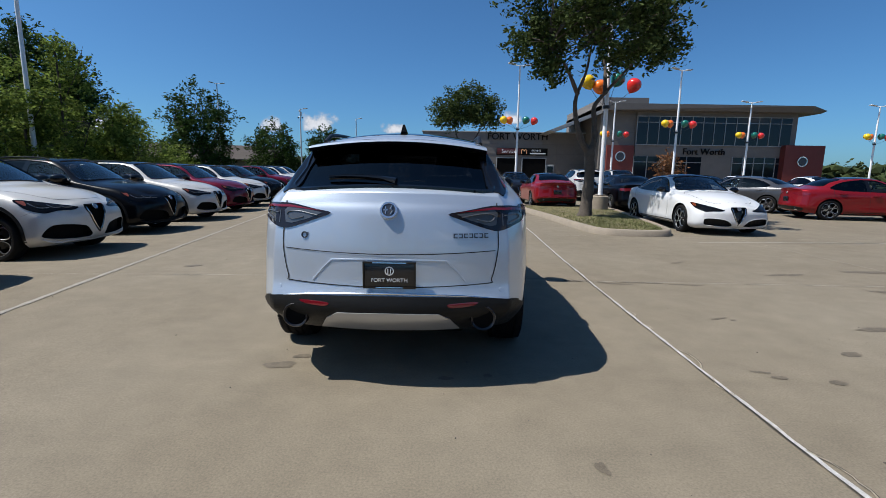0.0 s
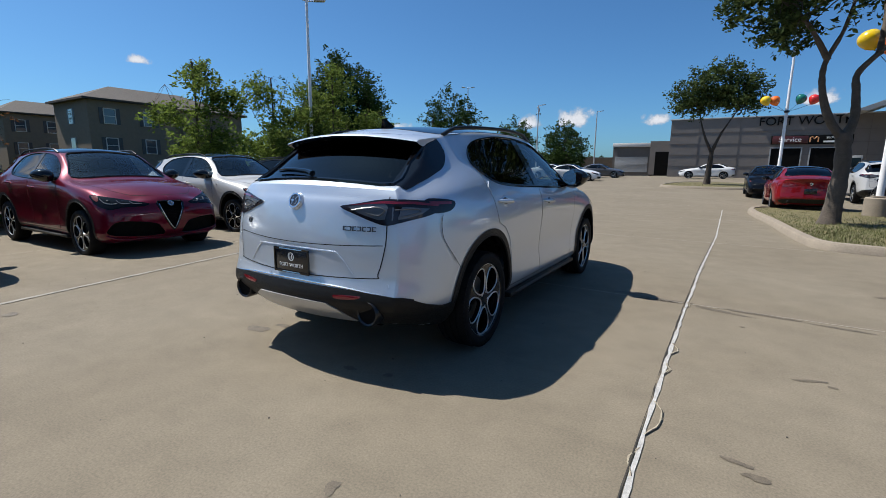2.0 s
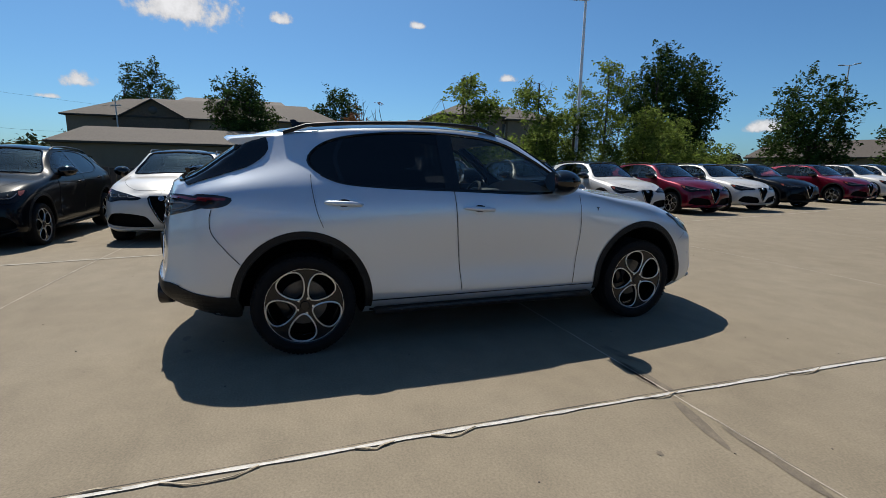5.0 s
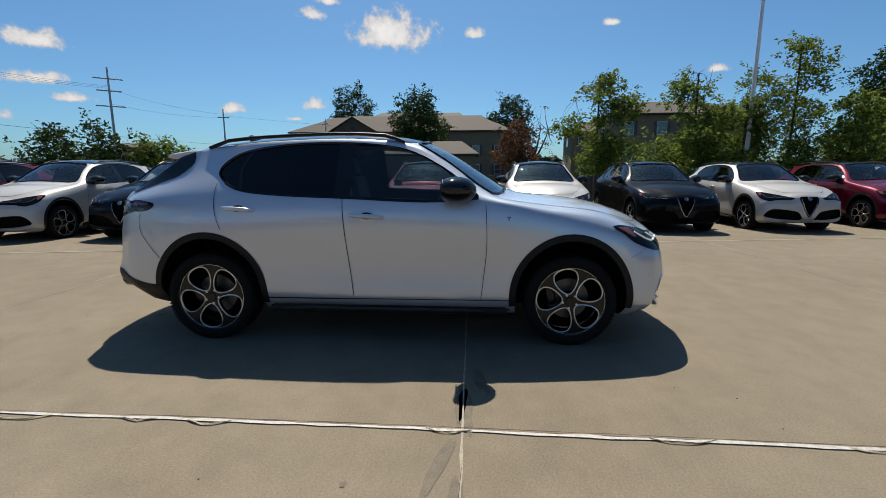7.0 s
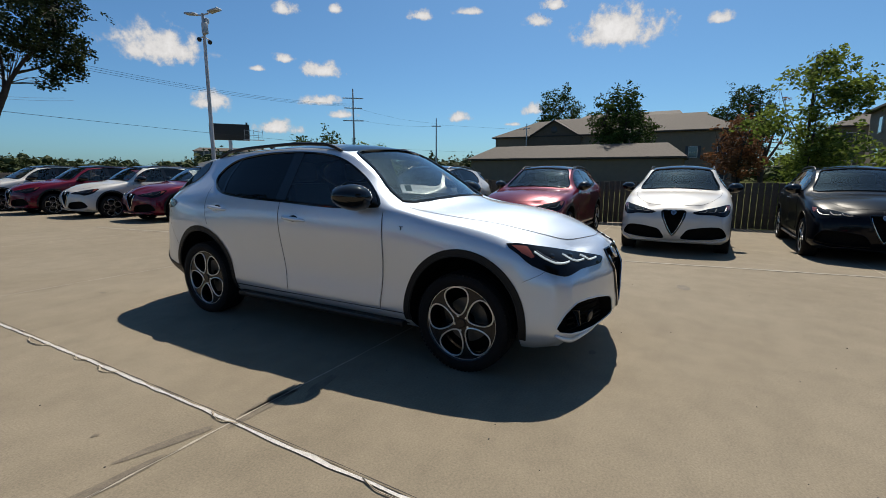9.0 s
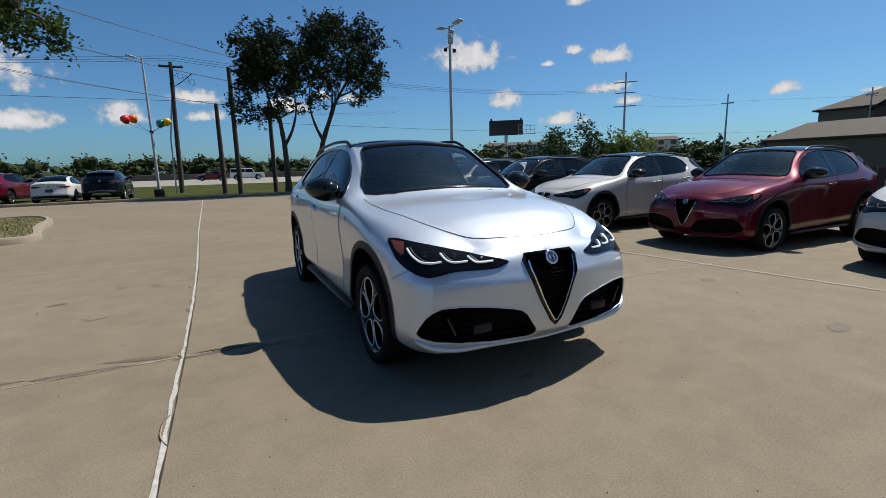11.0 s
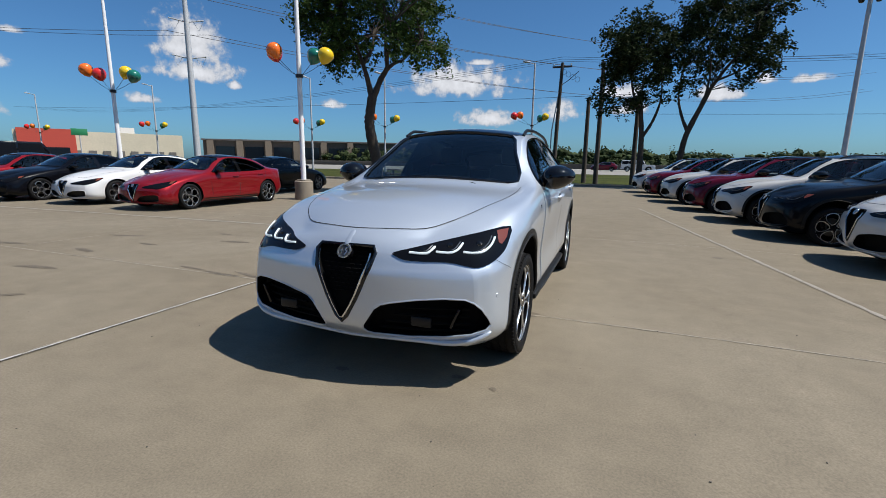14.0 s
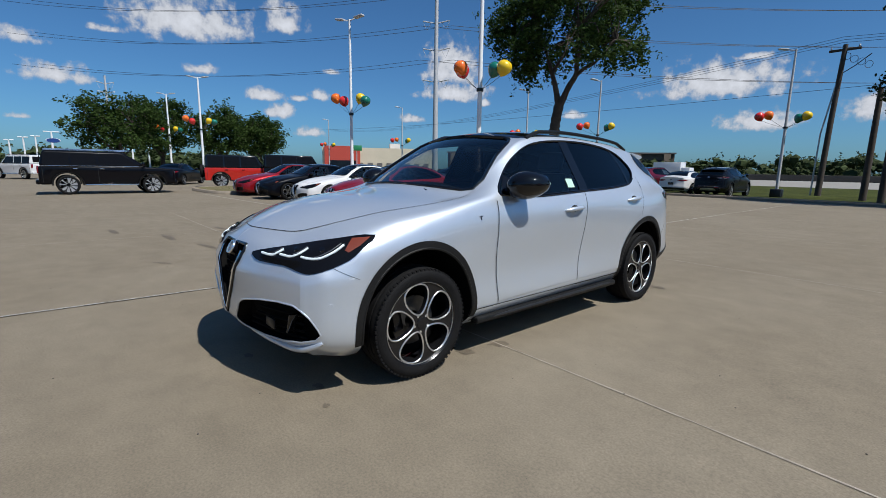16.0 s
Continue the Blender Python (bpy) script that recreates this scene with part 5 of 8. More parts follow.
def build_offroader(body_paint, label, name="off_road_car", length=4.5, height=1.8, width=1.9, roof=None, spare=True, nose=1.25, silver=False, rake=0.38):
    """A tall box-shaped utility vehicle with a flat bonnet, upright glass and flared arches. Front is +y."""
    car = empty(name, None, label, "car")
    hw, fy, ry = width / 2, length / 2, -length / 2
    r = 0.40
    wb = length * 0.31
    belt = height * (0.645 if silver else 0.60)
    # side profile of the lower body, then the cabin
    bm = bmesh.new()
    prof = [(ry + 0.02, 0.48), (ry, 0.62), (ry + 0.02, belt), (fy - nose, belt), (fy - 0.12, belt - 0.06), (fy - 0.01, belt - 0.18), (fy, 0.6), (fy - 0.04, 0.45)]
    arch = []
    for c in (wb, -wb):
        arch += [(c + 0.50 * math.cos(radians(a)), 0.42 + 0.48 * math.sin(radians(a))) for a in range(0, 181, 15)]
    loop = prof[:-1] + [(fy - 0.04, 0.42)] + arch[:13] + arch[13:] + [(ry + 0.02, 0.42)]
    rows = []
    for x, k in ((hw - 0.05, 0.0), (hw, 1.0), (-hw, 1.0), (-hw + 0.05, 0.0)):
        rows.append([bm.verts.new((x, y, z)) for y, z in loop])
    for a, b in zip(rows[1:2], rows[2:3]):
        for i in range(len(loop)):
            j = (i + 1) % len(loop)
            bm.faces.new((a[i], a[j], b[j], b[i]))
    bm.faces.new(rows[1])
    bm.faces.new(rows[2][::-1])
    for v in rows[0] + rows[3]:
        bm.verts.remove(v)
    bmesh.ops.recalc_face_normals(bm, faces=bm.faces)
    sharp = [e for e in bm.edges if len(e.link_faces) == 2 and e.calc_face_angle(0) > 0.5]
    bmesh.ops.bevel(bm, geom=sharp, offset=0.03 + 0.05 * (rake > 0.5), segments=4, affect="EDGES", profile=0.5)
    part("body", bm, body_paint, car, smooth=35)
    cy0, cy1 = ry + 0.04, fy - nose
    cab = bmesh.new()
    lo = [(hw - 0.03, cy0, belt - 0.01), (hw - 0.03, cy1 + 0.12, belt - 0.01), (-hw + 0.03, cy1 + 0.12, belt - 0.01), (-hw + 0.03, cy0, belt - 0.01)]
    hi = [(hw - 0.13, cy0 + 0.08 + 0.2 * (rake - 0.38), height), (hw - 0.13, cy1 - rake, height - 0.02), (-hw + 0.13, cy1 - rake, height - 0.02), (-hw + 0.13, cy0 + 0.08 + 0.2 * (rake - 0.38), height)]
    a, b = [cab.verts.new(p) for p in lo], [cab.verts.new(p) for p in hi]
    cab.faces.new(a), cab.faces.new(b)
    for i in range(4):
        cab.faces.new((a[i], a[(i + 1) % 4], b[(i + 1) % 4], b[i]))
    bmesh.ops.recalc_face_normals(cab, faces=cab.faces)
    bmesh.ops.bevel(cab, geom=cab.edges[:], offset=0.05 + 0.06 * (rake > 0.5), segments=4, affect="EDGES", profile=0.5)
    part("cabin", cab, roof or body_paint, car, smooth=35)
    pane = plain("dark_pane", (0.006, 0.006, 0.007), 0.05, spec=0.12)
    h0, h1 = belt + 0.04, height - 0.10
    for sg in (1, -1):
        n = 3
        span = (cy1 - rake) - (cy0 + 0.1)
        for i in range(n):
            y0, y1 = cy0 + 0.14 + span * i / n, cy0 + 0.06 + span * (i + 1) / n
            w = bmesh.new()

            def xs(z):
                return hw - 0.03 - 0.10 * (z - belt) / (height - belt) + 0.004

            extra = rake * 0.72 if i == n - 1 else 0.0
            vs = [w.verts.new((sg * xs(z), y, z)) for y, z in ((y0, h0), (y1 + extra, h0), (y1, h1), (y0, h1))]
            w.faces.new(vs)
            bmesh.ops.recalc_face_normals(w, faces=w.faces)
            r2 = bmesh.ops.extrude_face_region(w, geom=w.faces[:])
            bmesh.ops.translate(w, vec=(-sg * 0.02, 0, 0), verts=[v for v in r2["geom"] if isinstance(v, bmesh.types.BMVert)])
            part("side_window", w, pane, car, smooth=0)
            part("door_seam", block(sg * (hw + 0.001), y0 - 0.04, (belt + 0.5) / 2, 0.004, 0.012, belt - 0.5), GAP, car, smooth=0)
            if i:
                part("door_handle", block(sg * (hw + 0.02), y0 + 0.1, belt - 0.1, 0.03, 0.16, 0.03, 0.008), TRIMCH if silver else GLOSS, car)
        for c in (wb, -wb):
            part("arch_flare", tube([(sg * (hw + 0.005), c + 0.51 * math.cos(radians(q)), 0.42 + 0.49 * math.sin(radians(q))) for q in range(-5, 186, 10)], 0.045, 6, False, 0.5), CLAD, car)
        part("side_step", block(sg * (hw + 0.0), 0, 0.40, 0.14, wb * 2 - 1.1, 0.06, 0.02), TRIMCH if silver else CLAD, car)
        part("headlamp", moved(block(0, 0, 0, 0.26, 0.06, 0.17, 0.03), Matrix.Translation((sg * (hw - 0.2), fy - 0.015, belt - 0.24))), LAMPG, car)
        part("tail_lamp", block(sg * (hw - 0.1), ry - 0.005, belt - 0.16, 0.14, 0.05, 0.28, 0.02), REDL, car)
        part("mirror_housing", block(sg * (hw + 0.1), cy1 - 0.05, belt + 0.12, 0.2, 0.12, 0.17, 0.04), GLOSS, car)
        for y in (wb, -wb):
            wheel(car, sg * (hw - 0.13), y, r, "spoke", 0, 10)
    w = bmesh.new()
    vs = [w.verts.new(p) for p in ((hw - 0.12, cy1 + 0.10, belt + 0.03), (-hw + 0.12, cy1 + 0.10, belt + 0.03), (-hw + 0.2, cy1 - rake + 0.05, height - 0.08), (hw - 0.2, cy1 - rake + 0.05, height - 0.08))]
    w.faces.new(vs)
    bmesh.ops.translate(w, vec=(0, 0.012, 0.008), verts=w.verts)
    part("windscreen", w, pane, car, smooth=0)
    part("rear_window", block(0, cy0 + 0.045, (h0 + h1) / 2, width - 0.5, 0.03, h1 - h0, 0.01), pane, car)
    part("grille", block(0, fy, belt - 0.27, width * 0.5, 0.05, 0.22, 0.02), GLOSS, car)
    part("front_bumper", block(0, fy + 0.02, 0.5, width - 0.1, 0.16, 0.2, 0.05), CLAD if not silver else body_paint, car)
    part("rear_bumper", block(0, ry - 0.02, 0.52, width - 0.1, 0.16, 0.18, 0.05), CLAD if not silver else body_paint, car)
    if silver:
        for sg in (1, -1):
            part("roof_rail", tube([(sg * (hw - 0.18), cy1 - 0.5, height + 0.04), (sg * (hw - 0.17), 0, height + 0.06), (sg * (hw - 0.18), cy0 + 0.2, height + 0.04)], 0.022, 6), TRIMCH, car)
            part("belt_trim", block(sg * (hw - 0.02), (cy0 + cy1) / 2, belt + 0.012, 0.025, cy1 - cy0 - 0.1, 0.02, 0.005), TRIMCH, car)
    if spare:
        t = part("spare_wheel", moved(lathe([(0.05, 0.1), (0.22, 0.1), (0.25, 0.12), (0.36, 0.12), (0.385, 0.08), (0.385, -0.08), (0.36, -0.1), (0.05, -0.1)], 32, "y"), Matrix.Translation((0, ry - 0.12, 0.95))), RUBBER, car)
    return car

# ---------------------------------------------------------------- ground
def ease(a, b, q):
    t = np.clip((q - a) / (b - a), 0, 1)
    return t * t * (3 - 2 * t)


def lie(x, y):
    """Height of the ground: the lot falls a little towards the fence and rises to the showroom."""
    return float(-0.10 * ease(1.5, 9.0, -x) + 0.55 * ease(8.0, 55.0, y))


def concrete():
    m, nt, p = nodes_of("lot_concrete")
    tc = nt.nodes.new("ShaderNodeTexCoord")
    big = add(nt, "ShaderNodeTexNoise", Scale=0.35, Detail=7.0, Roughness=0.6)
    mid = add(nt, "ShaderNodeTexNoise", Scale=3.2, Detail=6.0, Roughness=0.65)
    fine = add(nt, "ShaderNodeTexNoise", Scale=90.0, Detail=4.0)
    grit = add(nt, "ShaderNodeTexVoronoi", Scale=260.0)
    streak = add(nt, "ShaderNodeTexNoise", Scale=1.0, Detail=5.0, Roughness=0.7)
    mp = add(nt, "ShaderNodeMapping")
    mp.inputs["Scale"].default_value = (0.5, 2.6, 1)
    mp.inputs["Rotation"].default_value = (0, 0, 0.5)
    nt.links.new(tc.outputs["Object"], mp.inputs[0])
    nt.links.new(mp.outputs[0], streak.inputs["Vector"])
    for n in (big, mid, fine, grit):
        nt.links.new(tc.outputs["Object"], n.inputs["Vector"])
    ramp = nt.nodes.new("ShaderNodeValToRGB")
    ramp.color_ramp.elements[0].position, ramp.color_ramp.elements[1].position = 0.25, 0.75
    ramp.color_ramp.elements[0].color = (0.158, 0.131, 0.094, 1)
    ramp.color_ramp.elements[1].color = (0.200, 0.171, 0.128, 1)
    nt.links.new(big.outputs[0], ramp.inputs[0])
    last = ramp.outputs[0]
    for n, lo, hi, a, b in ((mid, 0.88, 1.10, 0.3, 0.7), (fine, 0.80, 1.16, 0.28, 0.72), (streak, 0.94, 1.02, 0.28, 0.5), (grit, 0.9, 1.04, 0.0, 0.6)):
        mr = add(nt, "ShaderNodeMapRange")
        mr.inputs["From Min"].default_value, mr.inputs["From Max"].default_value = a, b
        mr.inputs["To Min"].default_value, mr.inputs["To Max"].default_value = lo, hi
        nt.links.new(n.outputs[0], mr.inputs["Value"])
        sc = nt.nodes.new("ShaderNodeVectorMath")
        sc.operation = "SCALE"
        nt.links.new(last, sc.inputs[0])
        nt.links.new(mr.outputs[0], sc.inputs["Scale"])
        last = sc.outputs[0]
    nt.links.new(last, p.inputs["Base Color"])
    p.inputs["Roughness"].default_value = 0.82
    p.inputs["Specular IOR Level"].default_value = 0.18
    b = add(nt, "ShaderNodeBump", Strength=0.35, Distance=0.004)
    nt.links.new(fine.outputs[0], b.inputs["Height"])
    nt.links.new(b.outputs[0], p.inputs["Normal"])
    MATS["lot_concrete"] = m
    return m


CONC = concrete()
KERB = plain("kerb_concrete", (0.24, 0.20, 0.152), 0.85, var=0.14, scale=4, bump=0.4, bump_scale=60)
GRASS = plain("grass", (0.045, 0.052, 0.014), 0.95, var=0.55, scale=0.35, bump=0.6, bump_scale=40, spec=0.05)
DRYG = plain("dry_grass", (0.125, 0.105, 0.045), 0.9, var=0.35, scale=3, bump=0.6, bump_scale=60)
ASPH = plain("highway_concrete", (0.23, 0.215, 0.19), 0.85, var=0.1, scale=0.5)
LINE = plain("worn_white_paint", (0.235, 0.212, 0.175), 0.7, var=0.3, scale=25)
SEAL = plain("white_joint_seal", (0.40, 0.385, 0.36), 0.6, var=0.3, scale=30, bump=0.4, bump_scale=90)
CRACK = plain("crack_dark", (0.035, 0.03, 0.024), 0.9)
SAW = plain("saw_cut", (0.30, 0.265, 0.215), 0.85, var=0.3, scale=20)
STAIN = plain("damp_stain", (0.105, 0.085, 0.06), 0.75, var=0.35, scale=14)


def sheet_grid(xs, ys, dz, far=None):
    bm = bmesh.new()
    g = [[bm.verts.new((x, y, lie(x, y) + dz)) for x in xs] for y in ys]
    for a, b in zip(g, g[1:]):
        for i in range(len(xs) - 1):
            bm.faces.new((a[i], a[i + 1], b[i + 1], b[i]))
    return bm


far_steps = [-2500, -900, -300, -120, -60, -30, -10, 0, 10, 30, 60, 120, 300, 900, 2500]
tagged(part("ground", sheet_grid(far_steps, far_steps + [], -0.06), GRASS, smooth=0), "open grassland round the car lot", "ground", kind="structure")
xs = [-11.2 + 0.99 * i for i in range(0, 102)]
ys = [-24.0 + 1.0 * i for i in range(0, 100)]
tagged(part("pavement", sheet_grid(xs, ys, 0.0), CONC, smooth=0), "sunlit buff concrete of the car lot with joints and stains", "pavement", kind="structure")


def band(points, width, dz=0.004, jitter=0.0, seed=1):
    """A flat strip on the ground along points, with a rough edge."""
    rnd = random.Random(seed)
    bm = bmesh.new()
    pts = [Vector((a, b)) for a, b in points]
    dense = []
    for a, b in zip(pts, pts[1:]):
        n = max(1, int((b - a).length / (0.12 if jitter else 1.0)))
        dense += [a + (b - a) * i / n for i in range(n)]
    dense.append(pts[-1])
    last = None
    for i, p in enumerate(dense):
        d = (dense[min(i + 1, len(dense) - 1)] - dense[max(i - 1, 0)]).normalized()
        s = Vector((-d.y, d.x)) * width / 2
        row = []
        for k in (-1, 1):
            q = p + s * k * (1 + jitter * rnd.uniform(-1, 1)) + s * jitter * 0.6 * rnd.uniform(-1, 1)
            row.append(bm.verts.new((q.x, q.y, lie(q.x, q.y) + dz)))
        if last:
            bm.faces.new((last[0], row[0], row[1], last[1]))
        last = row
    return bm


def marking(name, points, width, mat, label, dz=0.004, jitter=0.0, seed=1, category="marking"):
    return tagged(part(name, band(points, width, dz, jitter, seed), mat, smooth=0), label, category, kind="structure")


marking("joint_seal", [(2.15, -24), (2.14, -8), (2.09, -3), (2.10, -1), (2.13, 0.6), (2.18, 2.5), (2.32, 6), (2.42, 13)], 0.023, SEAL, "white-sealed long joint in the concrete", 0.006, 0.5, 3, "joint")
marking("joint_crack", [(2.12, -8), (2.07, -3), (2.08, -1), (2.108, 0.6), (2.158, 2.5), (2.295, 6)], 0.006, CRACK, "thin dark crack beside the sealed joint", 0.0085, 0.9, 5, "crack")
for y in (-13.0, -8.4, -3.9, 0.66, 5.2, 9.8, 14.4):
    marking("saw_cut", [(-11, y), (2.1, y - 0.05), (11, y - 0.1)], 0.012, SAW, "thin saw-cut joint across the slab", 0.003, 0.5, 7, "joint")
for x in (-6.9, 6.7, 11.3):
    marking("saw_cut", [(x, -23), (x, 20)], 0.010, SAW, "thin saw-cut joint along the slab", 0.003, 0.5, 8, "joint")
marking("parking_line", [(-2.1, -10.5), (-3.05, -4.9), (-3.9, 0.0), (-4.75, 5.0), (-5.75, 10.9), (-7.2, 19)], 0.062, LINE, "faded white line before the parked cars", 0.005, 0.3, 9)
marking("parking_line", [(4.6, -2.95), (9.8, -2.75), (20, -2.3)], 0.09, LINE, "faded white line before the parked cars", 0.005, 0.25, 10)
marking("parking_line", [(5.5, 4.35), (9.6, 4.7), (16, 5.2)], 0.09, LINE, "faded white line before the parked cars", 0.005, 0.25, 11)
# loose cracks that wander off the joint, some of them closing a loop round a broken lip
CHIP = plain("chipped_concrete", (0.33, 0.285, 0.21), 0.9, var=0.3, scale=40, bump=0.6, bump_scale=90)
rnd = random.Random(4)
for x0, y0, n, out in ((2.105, -2.05, 8, 0.055), (2.10, -2.42, 5, -0.03), (2.11, -0.88, 5, 0.04), (2.10, -3.4, 9, 0.05), (2.125, 0.42, 5, 0.03), (2.15, 1.55, 7, 0.04), (2.185, 2.5, 6, 0.035), (2.11, -1.25, 4, 0.022)):
    pts = [(x0 + out * math.sin(math.pi * i / n) + rnd.uniform(-0.006, 0.006), y0 + 0.048 * i) for i in range(n + 1)]
    marking("chipped_lip", [(x - 0.004, y) for x, y in pts], 0.011, CHIP, "broken pale lip of the sealed joint", 0.0075, 0.8, 300 + int(10 * abs(y0)), "crack")
    marking("crack", pts, 0.0035, CRACK, "short dark crack along the joint", 0.009, 0.9, int(100 * abs(y0)), "crack")
marking("crack", [(2.43, 0.61), (2.66, 0.60), (2.91, 0.615)], 0.003, CRACK, "thin dark crack across the slab", 0.004, 0.9, 41, "crack")


def blot(x, y, rx, ry, turn, seed, mat, name="stain", dz=0.0025):
    rnd = random.Random(seed)
    bm = bmesh.new()
    n = 22
    k = [rnd.uniform(0.55, 1.25) for _ in range(n)]
    k = [(k[i - 1] + 2 * k[i] + k[(i + 1) % n]) / 4 for i in range(n)]
    c, s = math.cos(radians(turn)), math.sin(radians(turn))
    vs = []
    for i in range(n):
        a = 2 * math.pi * i / n
        u, v = rx * k[i] * math.cos(a), ry * k[i] * math.sin(a)
        q = (x + c * u - s * v, y + s * u + c * v)
        vs.append(bm.verts.new((q[0], q[1], lie(*q) + dz)))
    bm.faces.new(vs)
    return tagged(part(name, bm, mat, smooth=0), "dark damp stain on the concrete", "stain", kind="structure")


for i, (x, y, rx, ry, tn) in enumerate((
    (-0.79, 0.92, 0.075, 0.055, 30), (-0.84, 0.62, 0.09, 0.05, 60), (-0.62, 1.98, 0.05, 0.03, 10), (-0.86, 2.05, 0.03, 0.02, 0), (-0.78, -2.1, 0.11, 0.06, 10),
    (0.35, -2.25, 0.05, 0.03, 0), (0.62, -2.2, 0.04, 0.03, 30), (1.9, 0.62, 0.32, 0.05, 4), (2.75, 0.58, 0.3, 0.045, -4), (3.3, 0.5, 0.22, 0.03, -6), (1.55, 0.72, 0.2, 0.04, 10),
    (2.57, 0.10, 0.022, 0.018, 0), (3.0, -0.9, 0.03, 0.02, 0), (5.0, 1.2, 0.35, 0.06, 10), (6.4, 1.5, 0.45, 0.07, 5), (5.6, 0.3, 0.3, 0.06, -12), (7.2, 0.4, 0.4, 0.06, 8), (6.3, -0.8, 0.35, 0.05, 15), (5.2, -0.4, 0.22, 0.05, 0),
    (4.2, -1.1, 0.28, 0.06, 6), (4.9, -1.6, 0.2, 0.05, -10), (7.8, 2.2, 0.4, 0.07, 3), (3.9, 2.0, 0.18, 0.04, 30), (-2.6, 2.7, 0.14, 0.08, 10), (-3.2, 1.2, 0.12, 0.08, 0), (2.9, -2.2, 0.06, 0.04, 0), (3.4, -1.7, 0.09, 0.05, 20), (-2.9, -3.0, 0.09, 0.06, 0), (0.1, 2.15, 0.05, 0.03, 0), (2.56, -2.14, 0.06, 0.028, 10), (2.49, -2.06, 0.09, 0.02, -10), (1.06, -3.14, 0.03, 0.05, 5), (2.9, -0.86, 0.10, 0.02, 20), (-0.68, -1.94, 0.07, 0.035, 0), (2.42, 0.50, 0.24, 0.035, -16), (1.85, 0.60, 0.2, 0.03, -8))):
    blot(x, y, rx, ry, tn, i + 1, STAIN)
rnd = random.Random(12)
grit = bmesh.new()
for i in range(260):
    x, y = rnd.uniform(-4, 8), rnd.uniform(-5, 6)
    r = rnd.uniform(0.002, 0.007)
    m = Matrix.Translation((x, y, lie(x, y) + r * 0.4)) @ Matrix.Rotation(rnd.uniform(0, 6), 4, "Z") @ Matrix.Diagonal((r, r * rnd.uniform(0.5, 1), r * 0.6, 1))
    bmesh.ops.create_icosphere(grit, subdivisions=1, radius=1, matrix=m)
tagged(part("grit", grit, plain("grit_stone", (0.07, 0.06, 0.05), 0.9, var=0.3)), "scattered small grit and leaf bits on concrete", "grit", kind="stuff")


def island(name, loop, label, blades, seed):
    """A kerbed bed: a raised concrete ring with dry turf inside."""
    top = empty(name, None, label, "traffic island", kind="structure")
    out = rounded(loop, 5)
    cx, cy = sum(p[0] for p in out) / len(out), sum(p[1] for p in out) / len(out)
    n = len(out)
    inner = []
    for i in range(n):
        a, b = Vector(out[i - 1]), Vector(out[(i + 1) % n])
        d = (b - a).normalized()
        q = Vector((-d.y, d.x)) * 0.17
        p = Vector(out[i])
        inner.append(p + q if (p + q - Vector((cx, cy))).length < (p - Vector((cx, cy))).length else p - q)
    bm = bmesh.new()
    rows = []
    for i in range(n):
        o, q = Vector(out[i]), inner[i]
        g = lie(o.x, o.y)
        rows.append([bm.verts.new(v) for v in ((o.x, o.y, g - 0.02), (*(o + (q - o) * 0.10), g + 0.11), (*(o + (q - o) * 0.28), g + 0.14), (*(o + (q - o) * 0.9), g + 0.145), (q.x, q.y, g + 0.10))])
    for i in range(n):
        for k in range(4):
            bm.faces.new((rows[i][k], rows[i][k + 1], rows[(i + 1) % n][k + 1], rows[(i + 1) % n][k]))
    bmesh.ops.recalc_face_normals(bm, faces=bm.faces)
    part("kerb", bm, KERB, top, "buff concrete kerb")
    bed = bmesh.new()
    mid = bed.verts.new((cx, cy, lie(cx, cy) + 0.17))
    ring = [bed.verts.new((q.x, q.y, lie(q.x, q.y) + 0.11)) for q in inner]
    for i in range(n):
        bed.faces.new((mid, ring[i], ring[(i + 1) % n]))
    part("turf", bed, DRYG, top, "dry patchy turf")
    rnd = random.Random(seed)
    bl = bmesh.new()
    for _ in range(blades):
        i = rnd.randrange(n)
        t = math.sqrt(rnd.random())
        p = Vector((cx, cy)) + (inner[i] + (inner[(i + 1) % n] - inner[i]) * rnd.random() - Vector((cx, cy))) * t * 0.98
        z = lie(cx, cy) + 0.17 - 0.06 * t
        a, h, w = rnd.uniform(0, 6.28), rnd.uniform(0.02, 0.06), 0.006
        dx, dy = math.cos(a), math.sin(a)
        bl.faces.new([bl.verts.new(v) for v in ((p.x - dy * w, p.y + dx * w, z), (p.x + dy * w, p.y - dx * w, z), (p.x + dx * h * 0.6, p.y + dy * h * 0.6, z + h))])
    tagged(part("grass_blades", bl, plain("grass_blade", (0.115, 0.12, 0.04), 0.8, var=0.4, scale=3), top, smooth=0), kind="stuff")
    return top


island("kerbed_island_1", [(3.15, 13.2), (3.4, 9.0), (3.6, 6.4), (3.8, 5.45), (4.3, 5.15), (5.0, 5.1), (5.45, 5.4), (5.75, 6.4), (6.15, 9.0), (6.6, 13.2), (4.9, 14.0)], "kerbed tree island with dry turf", 9000, 1)
island("kerbed_island_2", [(5.25, -8.15), (6.8, -8.0), (8.6, -8.9), (8.9, -11.5), (8.8, -14.2), (7.0, -14.8), (6.1, -13.2), (5.7, -10.5)], "kerbed tree island with dry turf", 6000, 2)
island("kerbed_island_3", [(-0.9, 27.5), (1.4, 26.6), (4.0, 27.0), (4.3, 29.5), (3.9, 34), (0.5, 34), (-0.8, 31)], "kerbed tree island with green turf", 2500, 3)
island("kerbed_island_4", [(19.2, -3.3), (21.5, -2.6), (24.6, -3.0), (26, -6), (25, -12), (21, -12), (19.4, -7)], "long kerbed island beside parked cars", 2000, 4)

